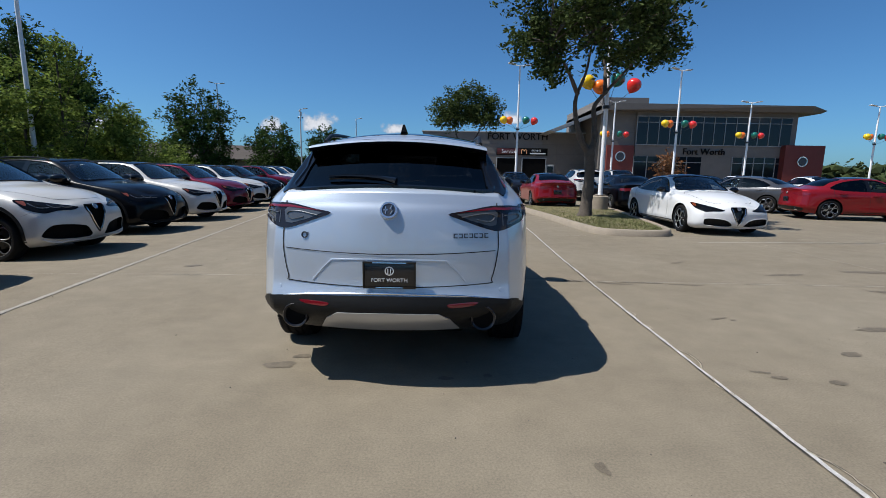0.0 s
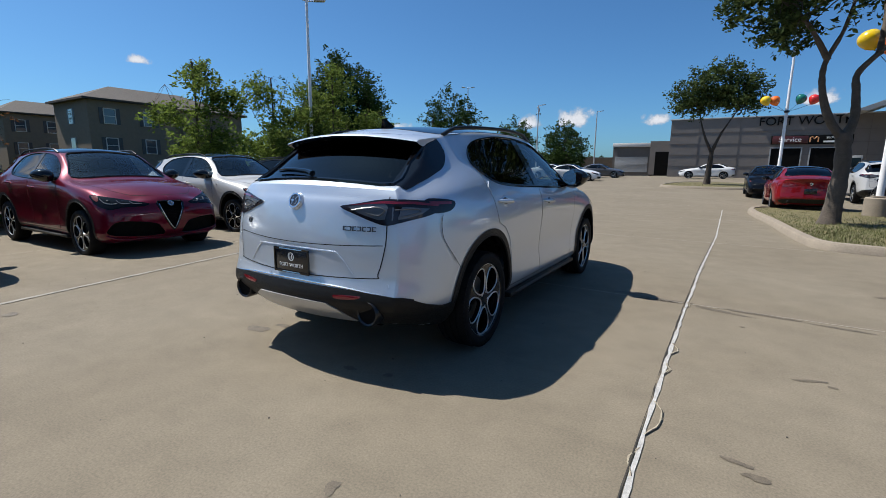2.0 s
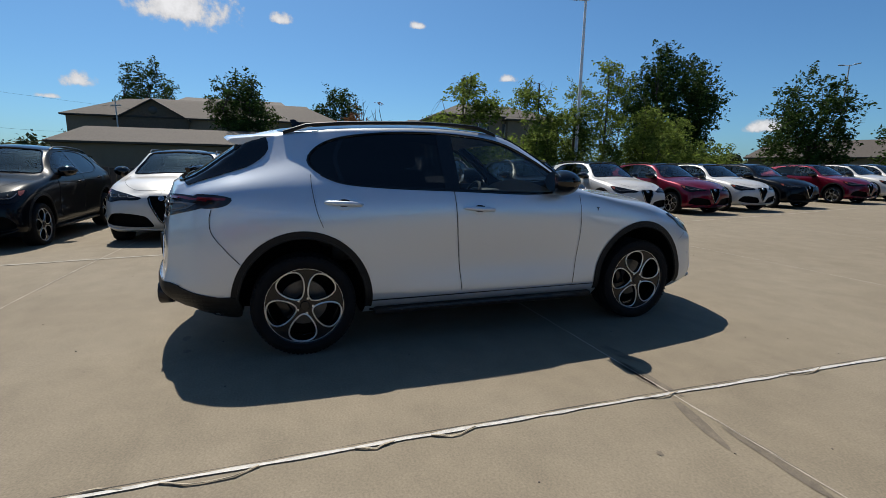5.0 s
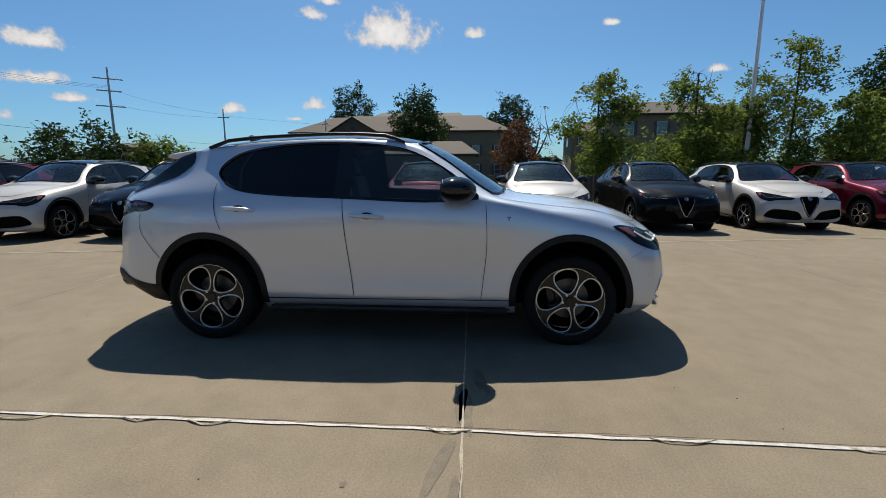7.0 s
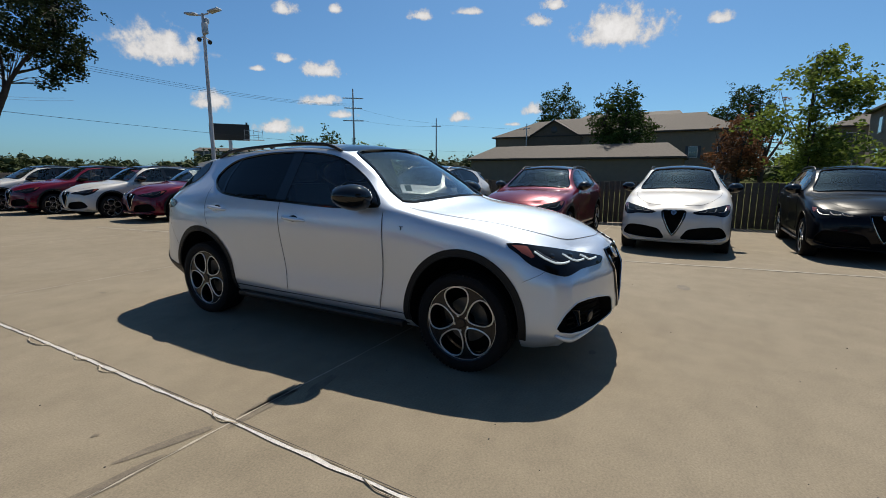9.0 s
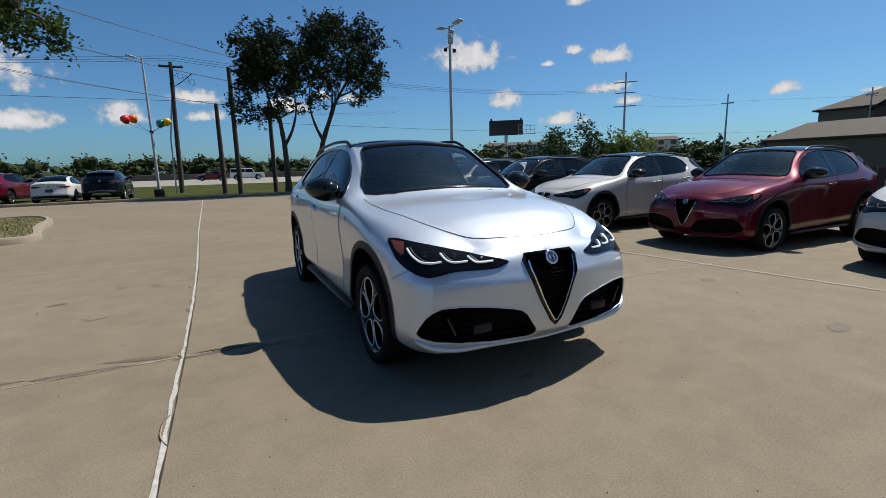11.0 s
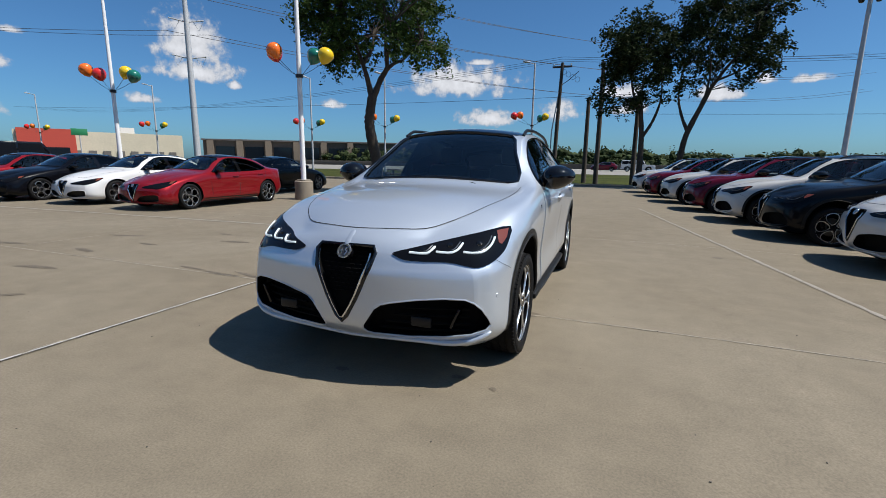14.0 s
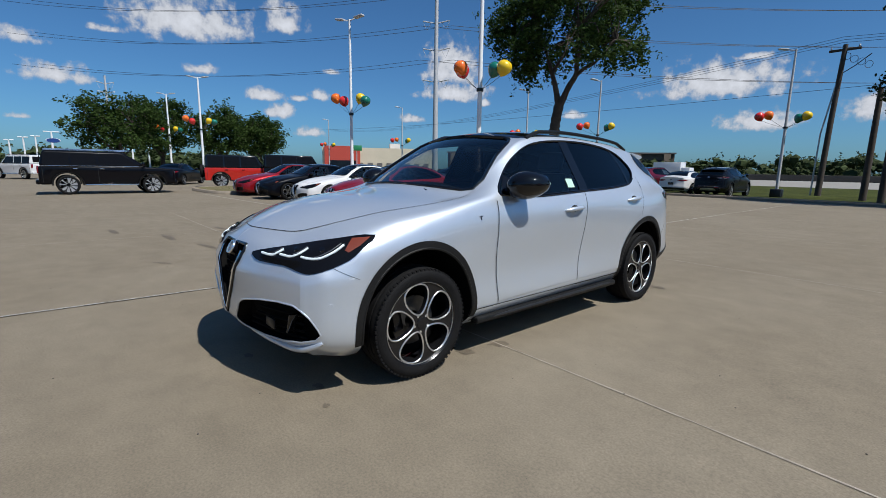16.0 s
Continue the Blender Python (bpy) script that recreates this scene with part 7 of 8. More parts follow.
def lamp_post(x, y, height, heads=1, turn=0, balloons=None, collar=3.95, base=True, mat=None, radius=0.085, label="tall white steel lamp post with balloons on a collar", cams=False):
    g = lie(x, y)
    top = empty("lamp_post", pose(x, y, g), label, "lamp post")
    mat = mat or POLEW
    low = 0.62 if base else 0.0
    if base:
        part("footing", merge(lathe([(0.0005, low), (0.27, low), (0.30, low - 0.03), (0.30, -0.03)], 24), block(0, 0, low + 0.02, 0.32, 0.32, 0.04, 0.01)), KERB, top, "round concrete footing")
    part("pole", tube([(0, 0, low), (0, 0, height * 0.5), (0, 0, height)], [radius, radius * 0.85, radius * 0.62], 10), mat, top)
    d = [(math.cos(radians(turn)), math.sin(radians(turn)))]
    if heads == 2:
        d.append((-d[0][0], -d[0][1]))
    for dx, dy in d:
        arm = part("lamp_arm", tube([(0, 0, height - 0.06), (dx * 0.3, dy * 0.3, height - 0.02)], 0.03, 6), mat, top)
        part("lamp_head", moved(block(0.33, 0, 0, 0.5, 0.26, 0.08, 0.03), Matrix.Translation((dx * 0.25, dy * 0.25, height)) @ Matrix.Rotation(math.atan2(dy, dx), 4, "Z") @ Matrix.Rotation(radians(-8), 4, "Y")), POLEG, top)
    if cams:
        part("camera_box", block(0.02, 0.1, height - 0.55, 0.2, 0.16, 0.42, 0.03), POLEG, top)
        part("camera_box", block(-0.1, 0.05, height - 0.25, 0.16, 0.14, 0.2, 0.03), POLEG, top)
        for sx in (-0.22, 0.22):
            part("dome_camera", moved(lathe([(0.0005, -0.13), (0.06, -0.11), (0.085, -0.05), (0.085, 0.0), (0.05, 0.03), (0.0005, 0.03)], 16), Matrix.Translation((sx, 0, height - 0.95))), GLOSS, top)
            part("camera_arm", tube([(0, 0, height - 0.85), (sx, 0, height - 0.92)], 0.025, 6), POLEW, top)
    if balloons is not None:
        part("collar", merge(lathe([(radius * 0.8, collar + 0.06), (radius + 0.03, collar + 0.05), (radius + 0.035, collar - 0.05), (radius * 0.8, collar - 0.06)], 16), block(0.07, 0, collar, 0.12, 0.06, 0.08, 0.01)), BLK, top)
        for k, (ang, out, up) in enumerate(balloons):
            colour, bmat = BALLOONS[k]
            dx, dy = math.cos(radians(ang)), math.sin(radians(ang))
            tip = (dx * out, dy * out, collar + up)
            st = part("balloon_stick", tube(rounded([(dx * 0.06, dy * 0.06, collar), (dx * out * 0.55, dy * out * 0.55, collar + up * 0.45), tip], 4, False), 0.008, 5), WIRE, top)
            lean = Matrix.Translation((dx * (out + 0.1), dy * (out + 0.1), collar + up + 0.2)) @ Matrix.Rotation(radians(25), 4, Vector((-dy, dx, 0)))
            part("balloon", moved(balloon_bm(0.26), lean), bmat, top, f"glossy {colour} balloon")
    return top


# balloons: (heading, reach, rise) for yellow, orange, green, red
lamp_post(5.9, 11.9, 9.0, 2, 0, [(185, 0.62, 0.62), (200, 0.22, 0.45), (20, 0.3, 0.75), (-5, 0.78, 0.52)], 3.75)
lamp_post(8.4, -8.35, 9.0, 2, 20, [(190, 0.82, 0.38), (10, 0.72, 0.58), (205, 0.40, 0.40), (-8, 0.95, 0.55)], 3.95)
lamp_post(17.75, -8.75, 8.3, 2, 20, [(200, 0.5, 0.5), (15, 0.95, 0.6), (195, 0.85, 0.35), (5, 0.5, 0.45)], 3.9)
for x, y, h in ((39.4, -7.1, 8.3), (51.5, -7.0, 8.3), (63.0, -6.8, 8.4)):
    lamp_post(x, y, h, 2, 60, [(260, 0.5, 0.5), (80, 0.95, 0.6), (255, 0.9, 0.4), (85, 0.5, 0.4)], 4.2, radius=0.1)
for x, y, h in ((15.6, -27.8, 7.7), (23.5, -29.4, 8.1), (41.6, -29.0, 8.2), (59.3, -28.7, 8.0), (4.55, -29.0, 8.1)):
    lamp_post(x, y, h, 1, 60 if x > 5 else 20, [(200, 0.8, 0.4), (12, 0.75, 0.5), (215, 0.5, 0.3), (25, 1.2, 0.42)], 3.9, base=False, mat=POLEG, label="grey roadside lamp post with balloons")
    tagged(part("pole_footing", block(x, y, 0.2, 0.55, 0.55, 0.5, 0.04), BLK), "black square pole footing on the verge", "footing")
for x, y, h in ((15.9, 27.4, 8.3), (4.9, 26.6, 8.3)):
    lamp_post(x, y, h, 2, 20, [(200, 0.95, 0.35), (195, 0.5, 0.35), (10, 0.45, 0.4), (5, 1.0, 0.35)], 4.2)
for x, y, h in ((24.9, 33.9, 7.2), (14.1, 34.6, 7.2), (35.0, 33.6, 7.0)):
    lamp_post(x, y, h, 2, 0, [(200, 0.95, 0.35), (195, 0.5, 0.35), (10, 0.45, 0.4), (5, 1.0, 0.35)], 4.0, label="white post with twin floodlights and balloons")
lamp_post(-14.2, 11.2, 8.62, 2, 60, None, base=False, mat=POLEW, label="tall white lamp post behind the fence")
lamp_post(-26.0, 48.5, 10.7, 2, 30, None, base=False, mat=POLEG, label="tall grey lamp post beyond the lot")
lamp_post(-16.5, 48.0, 8.0, 1, 30, None, base=False, mat=POLEG, label="grey lamp post beyond the lot", cams=True)
lamp_post(-12.0, 57.0, 8.0, 1, 30, None, base=False, mat=POLEG, label="grey lamp post beyond the lot")
lamp_post(-8.3, -14.5, 7.5, 2, 100, None, base=False, mat=POLEG, label="grey post with cameras behind parked cars", cams=True)


def far_lamp(x, y, h, w):
    """Slim mast with a T of two flat heads, on the neighbouring lot."""
    top = empty("lamp_post", pose(x, y, 0), "far white lamp post with a T-shaped double head", "lamp post")
    part("pole", tube([(0, 0, -0.2), (0, 0, h)], [0.16, 0.11], 8), POLEW, top)
    for sg in (1, -1):
        part("lamp_head", block(0, sg * w * 0.5, h, 0.5, w * 0.86, 0.16, 0.04), POLEW, top)
    return top


for x, y, h, w in ((96.9, 1.5, 6.3, 1.1), (100.9, 5.1, 5.4, 0.7), (109.0, 3.6, 6.0, 0.75), (106.9, 7.1, 5.1, 0.7), (92.2, -8.8, 6.0, 0.85)):
    far_lamp(x, y, h, w)
ov = empty("pole_sign", pose(95.4, 1.4, 0), "oval blue sign on a white pole far across the lot", "sign")
part("pole", tube([(0, 0.2, -0.1), (0, 0.2, 4.6)], 0.12, 8), POLEW, ov)
part("sign_rim", moved(lathe([(0.0005, 0.08), (0.96, 0.08), (1.0, 0.0), (0.96, -0.08), (0.0005, -0.08)], 36, "x"), Matrix.Translation((0, 0, 4.85)) @ Matrix.Diagonal((1, 0.95, 0.38, 1))), POLEW, ov)
part("sign_face", moved(lathe([(0.0005, 0.11), (0.9, 0.11), (0.9, -0.11), (0.0005, -0.11)], 36, "x"), Matrix.Translation((0, 0, 4.85)) @ Matrix.Diagonal((1, 0.95, 0.38, 1))), plain("sign_blue", (0.012, 0.045, 0.20), 0.4), ov)


def timber_pole(x, y, h, r=0.14, lean=0.0, label="bare dark timber pole on the verge"):
    ob = part("timber_pole", tube([(0, 0, -0.1), (lean * 0.5, 0, h * 0.5), (lean, 0, h)], [r, r * 0.9, r * 0.75], 10), WOOD)
    ob.matrix_basis = pose(x, y, lie(x, y) - 0.02)
    return tagged(ob, label, "pole")


timber_pole(0.85, -29.5, 5.75, 0.16)
timber_pole(-0.02, -28.0, 7.75, 0.16)
timber_pole(-2.3, -29.0, 5.95, 0.16)
up = empty("utility_pole", pose(3.55, -34.0, 0), "dark timber utility pole with crossarm and insulators", "utility pole")
part("pole", tube([(0, 0, -0.1), (-0.1, 0, 4.5), (-0.25, 0, 9.0)], [0.17, 0.15, 0.12], 10), WOOD, up)
part("crossarm", block(-0.25, 0, 8.7, 1.5, 0.12, 0.14, 0.02), WOOD, up)
for dx in (-0.9, -0.25, 0.4):
    part("insulator", moved(lathe([(0.0005, 0.16), (0.04, 0.14), (0.03, 0.1), (0.055, 0.07), (0.02, 0.0)], 10), Matrix.Translation((dx, 0, 8.78))), POLEG, up)
part("hanging_loop", merge(*(tube([(-0.4 - 0.35 * k + 0.18 * math.cos(a), 0.05, 8.3 - 0.2 * k + 0.2 * math.sin(a)) for a in (2 * math.pi * i / 12 for i in range(12))], 0.014, 4, True) for k in range(4)), tube([(-0.2, 0, 7.3), (-0.8, 0, 7.7), (-1.5, 0, 8.3)], 0.03, 6)), WIRE, up)
part("riser_pipe", tube([(0.35, 0.1, 0), (0.3, 0.1, 3.8), (-0.1, 0.05, 6.8)], 0.05, 6), POLEG, up)


def wire(a, b, sag, r=0.012, label="sagging overhead power line"):
    pts = []
    for i in range(25):
        t = i / 24
        p = Vector(a).lerp(Vector(b), t)
        pts.append((p.x, p.y, p.z - sag * 4 * t * (1 - t)))
    return tagged(part("power_line", tube(pts, r, 4), WIRE), label, "power line")


def pylon(x, y, h, r, arms, label, turn=0):
    top = empty("power_pylon", pose(x, y, 0, 0, 0, turn), label, "pylon")
    part("pole", tube([(0, 0, -0.2), (0, 0, h)], [r, r * 0.5], 12), POLEG, top)
    for z, w in arms:
        if r < 0.3:
            part("arm", block(0, 0, z, 2 * w, 0.12, 0.14, 0.02), POLEG, top)
            continue
        part("arm", merge(tube([(-w, 0, z + 0.35), (0, 0, z), (w, 0, z + 0.35)], 0.09, 6), *(tube([(s * w, 0, z + 0.3), (s * w * 0.7, 0, z - 0.9), (s * w * 0.4, 0, z + 0.1)], 0.03, 4) for s in (1, -1))), POLEG, top)
    return top


pylon(49.3, -40.4, 29.0, 0.42, ((13.4, 1.9), (17.6, 1.9), (21.2, 1.9)), "tall grey steel power pylon", 40)
pylon(116.4, -8.3, 19.0, 0.34, ((13.6, 1.5), (15.6, 1.5), (17.4, 1.5)), "tall grey steel power pylon", 70)
pylon(-51.0, -43.0, 13.5, 0.2, ((9.0, 1.5), (10.8, 1.3), (12.2, 1.5)), "timber power pole with three crossarms", -50)
pylon(-56.5, -32.0, 9.3, 0.15, ((8.2, 0.7),), "timber power pole with transformer", -62)
pylon(-62.0, -20.0, 8.5, 0.12, ((7.8, 0.7),), "plain timber power pole far off", 60)
for z in (8.6, 8.75, 8.9):
    wire((3.0, -31.5, z), (-51, -43, z + 2.5), 1.2)
    wire((3.0, -31.5, z), (120, -60, z + 3), 2.0)
wire((-1.9, -26, 5.4), (60, -27, 6.5), 0.4)
wire((-51, -43, 11.0), (-56.5, -32, 8.6), 0.4)
wire((-51, -43, 9.3), (-56.5, -32, 8.2), 0.4)
wire((-56.5, -32, 8.4), (-120, 60, 8.0), 1.2)
wire((0.0, -26.8, 4.4), (-90, -30, 6.0), 1.0)
for z in (17, 21.5, 26):
    for s in (-1.6, 1.6):
        wire((49.3 + s, -40.4 + s, z - 0.6), (95 + s, 3.5 + s, z - 0.8), 2.0, 0.03)
        wire((49.3 + s, -40.4 + s, z - 0.6), (-60 + s, -150 + s, z + 4), 5.0, 0.03)

# ---------------------------------------------------------------- buildings
PANEL = plain("grey_panel", (0.17, 0.15, 0.135), 0.6, var=0.1, scale=1.5, bump=0.1)
PANELD = plain("grey_panel_dark", (0.13, 0.115, 0.105), 0.6, var=0.1, scale=1.5)
REDB = plain("red_panel", (0.16, 0.028, 0.022), 0.55, var=0.1, scale=2)
DARKGL = plain("showroom_glass", (0.008, 0.012, 0.018), 0.06, spec=0.4)
FRAME = plain("window_frame_dark", (0.05, 0.05, 0.052), 0.4)
MULL = plain("mullion_grey", (0.32, 0.33, 0.34), 0.4)
SIGN = plain("sign_dark", (0.006, 0.006, 0.006), 0.6, spec=0.1)
SIGNR = plain("sign_maroon", (0.07, 0.012, 0.012), 0.4)
BRICKW = plain("brown_brick", (0.115, 0.085, 0.062), 0.85, var=0.22, scale=6, bump=0.4, bump_scale=60)
STUCCO = plain("tan_stucco", (0.215, 0.165, 0.118), 0.85, var=0.1, scale=3, bump=0.2)
SHING = plain("brown_shingle", (0.058, 0.047, 0.039), 0.85, var=0.22, scale=5, bump=0.6, bump_scale=30)
GARW = plain("garage_wall", (0.19, 0.15, 0.112), 0.85, var=0.08, scale=2)
PANE = plain("window_pane", (0.06, 0.075, 0.09), 0.08, coat=1.0)
WFR = plain("white_frame", (0.6, 0.58, 0.55), 0.5)

G0 = 0.5
deal = empty("car_showroom", pose(0, 0, 0), "grey panelled car showroom with glazed upper floor", "building")
part("wing_wall", block(7.2, 60, 3.3, 20.2, 16, 6.4), PANEL, deal)
for z in (1.7, 2.85, 4.0, 5.15):
    part("panel_joint", block(7.2, 51.985, z, 20.2, 0.04, 0.035), PANELD, deal, smooth=0)
for x in (-0.2, 3.4, 13.4):
    part("panel_joint", block(x, 51.985, 3.3, 0.035, 0.04, 6.4), PANELD, deal, smooth=0)
part("coping", block(7.2, 60, 6.55, 20.4, 16.2, 0.12, 0.02), MULL, deal)
for x0, x1 in ((6.2, 8.55), (9.3, 12.1)):
    # thin near-black slab: the bay's inner shade is put into its colour
    b = part("service_door", block((x0 + x1) / 2, 51.97, 2.0, x1 - x0, 0.1, 3.0), VOID, deal, "service bay opening, shaded inside painted as a flat slab")
    part("door_frame", merge(block(x0 - 0.05, 51.93, 2.0, 0.1, 0.12, 3.0), block(x1 + 0.05, 51.93, 2.0, 0.1, 0.12, 3.0), block((x0 + x1) / 2, 51.93, 3.5, x1 - x0 + 0.2, 0.12, 0.1)), MULL, b)
part("side_door", merge(block(12.7, 51.95, 1.6, 0.9, 0.08, 2.3, 0.02)), MULL, deal)
part("side_door_pane", merge(block(12.7, 51.9, 2.1, 0.7, 0.04, 0.9), block(12.7, 51.9, 1.1, 0.7, 0.04, 0.8)), DARKGL, deal)
letters("FORT WORTH", 1.12, SIGN, deal, Matrix.Translation((8.6, 51.9, 6.0)) @ Matrix.Rotation(radians(90), 4, "X"), "wall_lettering", 0.08, "dark raised letters FORT WORTH")
sb = part("service_sign", block(9.2, 51.9, 4.25, 6.2, 0.12, 0.85, 0.03), SIGN, deal, "dark service sign board")
part("sign_panel", block(7.6, 51.83, 4.25, 2.8, 0.04, 0.7, 0.01), SIGNR, sb)
letters("Service", 0.62, WHITEP, sb, Matrix.Translation((7.6, 51.80, 4.25)) @ Matrix.Rotation(radians(90), 4, "X"), depth=0.01)
part("sign_mark", moved(tube([(-0.3, -0.25, 0), (-0.3, 0.2, 0), (-0.15, 0.25, 0), (0, 0.05, 0), (0.15, 0.25, 0), (0.3, 0.2, 0), (0.3, -0.25, 0)], 0.06, 5), Matrix.Translation((9.45, 51.82, 4.25)) @ Matrix.Rotation(radians(90), 4, "X")), plain("sign_ochre", (0.5, 0.25, 0.12), 0.4), sb)
letters("EXPRESS", 0.3, WHITEP, sb, Matrix.Translation((10.9, 51.82, 4.38)) @ Matrix.Rotation(radians(90), 4, "X"), depth=0.01)
part("sign_bar", block(11.1, 51.82, 4.05, 1.9, 0.02, 0.16), WHITEP, sb)
# two-storey glazed part
part("tower", block(19.3, 54, 5.0, 5.0, 15, 9.7), PANEL, deal)
for z in (2.4, 4.3, 6.2, 8.1):
    part("panel_joint", block(19.3, 46.48, z, 5.0, 0.04, 0.04), PANELD, deal, smooth=0)
part("upper_wall", block(29.2, 54, 4.7, 17.2, 15.6, 8.4), PANEL, deal)
for i in range(14):
    x0 = 20.6 + 16.6 * i / 14
    p = part("upper_window", block(x0 + 0.593, 46.17, 6.1, 1.14, 0.06, 2.3), DARKGL, deal)
    part("top_light", block(x0 + 0.593, 46.17, 7.58, 1.14, 0.06, 0.56), DARKGL, p)
    part("mullion", block(x0, 46.13, 6.35, 0.06, 0.12, 3.0), MULL, p)
part("window_rail", merge(block(28.9, 46.13, 7.27, 16.7, 0.12, 0.06), block(28.9, 46.13, 4.9, 16.7, 0.12, 0.08), block(28.9, 46.13, 7.9, 16.7, 0.12, 0.08)), MULL, deal)
for x0, x1 in ((20.5, 23.4), (24.6, 27.9), (31.2, 37.0)):
    n = int((x1 - x0) / 1.1)
    for i in range(n):
        p = part("lower_window", block(x0 + (x1 - x0) * (i + 0.5) / n, 46.17, 2.2, (x1 - x0) / n - 0.08, 0.06, 2.9), DARKGL, deal)
        part("mullion", block(x0 + (x1 - x0) * i / n, 46.13, 2.2, 0.06, 0.12, 3.0), MULL, p)
    part("transom", block((x0 + x1) / 2, 46.13, 3.05, x1 - x0, 0.12, 0.06), MULL, deal)
roofv = bmesh.new()
lo = [roofv.verts.new(p) for p in ((16.8, 45.0, 8.35), (38.2, 45.0, 8.35), (41.2, 47.5, 8.6), (41.2, 62, 8.6), (16.8, 62, 8.35))]
hi = [roofv.verts.new(p) for p in ((16.8, 45.0, 9.05), (38.2, 44.6, 8.95), (41.6, 47.2, 8.85), (41.6, 62, 8.85), (16.8, 62, 9.05))]
roofv.faces.new(lo[::-1]), roofv.faces.new(hi)
for i in range(5):
    roofv.faces.new((lo[i], lo[(i + 1) % 5], hi[(i + 1) % 5], hi[i]))
bmesh.ops.recalc_face_normals(roofv, faces=roofv.faces)
part("roof", roofv, PANELD, deal, "dark overhanging roof edge", smooth=0)
ramp = bmesh.new()
vs = [ramp.verts.new(p) for p in ((11.2, 46.6, 6.3), (16.9, 46.4, 8.6), (16.9, 46.4, 8.2), (12.0, 46.6, 6.2), (11.2, 60, 6.3), (16.9, 60, 8.6), (16.9, 60, 8.2), (12.0, 60, 6.2))]
for f in ((0, 1, 2, 3), (7, 6, 5, 4), (0, 4, 5, 1), (3, 2, 6, 7), (0, 3, 7, 4), (1, 5, 6, 2)):
    ramp.faces.new([vs[i] for i in f])
part("roof_wedge", ramp, MULL, deal, "pale sloping roof wedge", smooth=0)
part("red_panel", block(19.0, 46.3, 3.3, 2.9, 0.3, 3.0), REDB, deal, "dark red cladding panel")
part("red_corner", block(38.4, 47, 2.7, 4.2, 3.2, 4.6), REDB, deal, "dark red brick corner")
for x, z in ((19.0, 3.6), (38.2, 3.3)):
    y = 46.1 if x < 30 else 45.35
    part("wall_emblem", moved(lathe([(0.42, 0.0), (0.44, 0.06), (0.55, 0.06), (0.56, 0.0)], 28, "y"), Matrix.Translation((x, y, z)) @ Matrix.Rotation(math.pi, 4, "Z")), BADGE, deal, "round silver wall emblem")
    part("wall_emblem_field", moved(lathe([(0.0005, 0.02), (0.43, 0.02), (0.43, 0.0)], 24, "y"), Matrix.Translation((x, y, z)) @ Matrix.Rotation(math.pi, 4, "Z")), BADGED, deal)
letters("Fort Worth", 0.95, SIGN, deal, Matrix.Translation((28.0, 46.05, 4.2)) @ Matrix.Rotation(radians(90), 4, "X"), "wall_lettering", 0.05, "dark raised letters Fort Worth")

shed = empty("workshop_shed", pose(0, 0, 0), "grey workshop with white roof edge and open bay", "building")
part("shed_wall", block(-8.0, 64, 2.5, 4.6, 8, 4.2), PANELD, shed)
part("shed_fascia", block(-8.0, 59.9, 4.35, 4.7, 0.3, 0.5, 0.03), WFR, shed)
part("shed_shutter", merge(*(block(-8.0, 59.93, 1.0 + 0.14 * i, 4.0, 0.06, 0.11, 0.01) for i in range(14))), MULL, shed)
part("link_wall", block(-4.4, 62, 2.7, 2.6, 6, 4.1), PANEL, shed)
# near-black slab on the wall paints the shade inside the bay
part("bay_opening", block(-4.2, 58.97, 2.0, 1.7, 0.1, 2.9), VOID, shed, "workshop bay opening, shaded inside painted as a flat slab")
bins = empty("bin_enclosure", pose(0, 0, 0), "low brown walled bin store", "enclosure")
part("wall", block(-12.0, 63.2, 1.7, 6.2, 2.6, 2.3), BRICKW, bins)
part("sign_plate", block(-9.6, 61.85, 2.4, 1.0, 0.06, 0.7, 0.01), WFR, bins)


def gable_roof(cx, cy, w, d, z0, rise, over=0.4, hip=0.0):
    """A pitched roof over a block, the ridge along x; hip: how far its ends lean in."""
    bm = bmesh.new()
    x0, x1, y0, y1 = cx - w / 2 - over, cx + w / 2 + over, cy - d / 2 - over, cy + d / 2 + over
    pts = [(x0, y0, z0), (x1, y0, z0), (x1, y1, z0), (x0, y1, z0), (x0 + hip, cy, z0 + rise), (x1 - hip, cy, z0 + rise)]
    low = [bm.verts.new((x, y, z - 0.18)) for x, y, z in pts[:4]]
    v = [bm.verts.new(p) for p in pts]
    for f in ((0, 1, 5, 4), (2, 3, 4, 5), (3, 0, 4), (1, 2, 5)):
        bm.faces.new([v[i] for i in f])
    for i in range(4):
        bm.faces.new((low[i], low[(i + 1) % 4], v[(i + 1) % 4], v[i]))
    bm.faces.new(low[::-1])
    bmesh.ops.recalc_face_normals(bm, faces=bm.faces)
    return bm


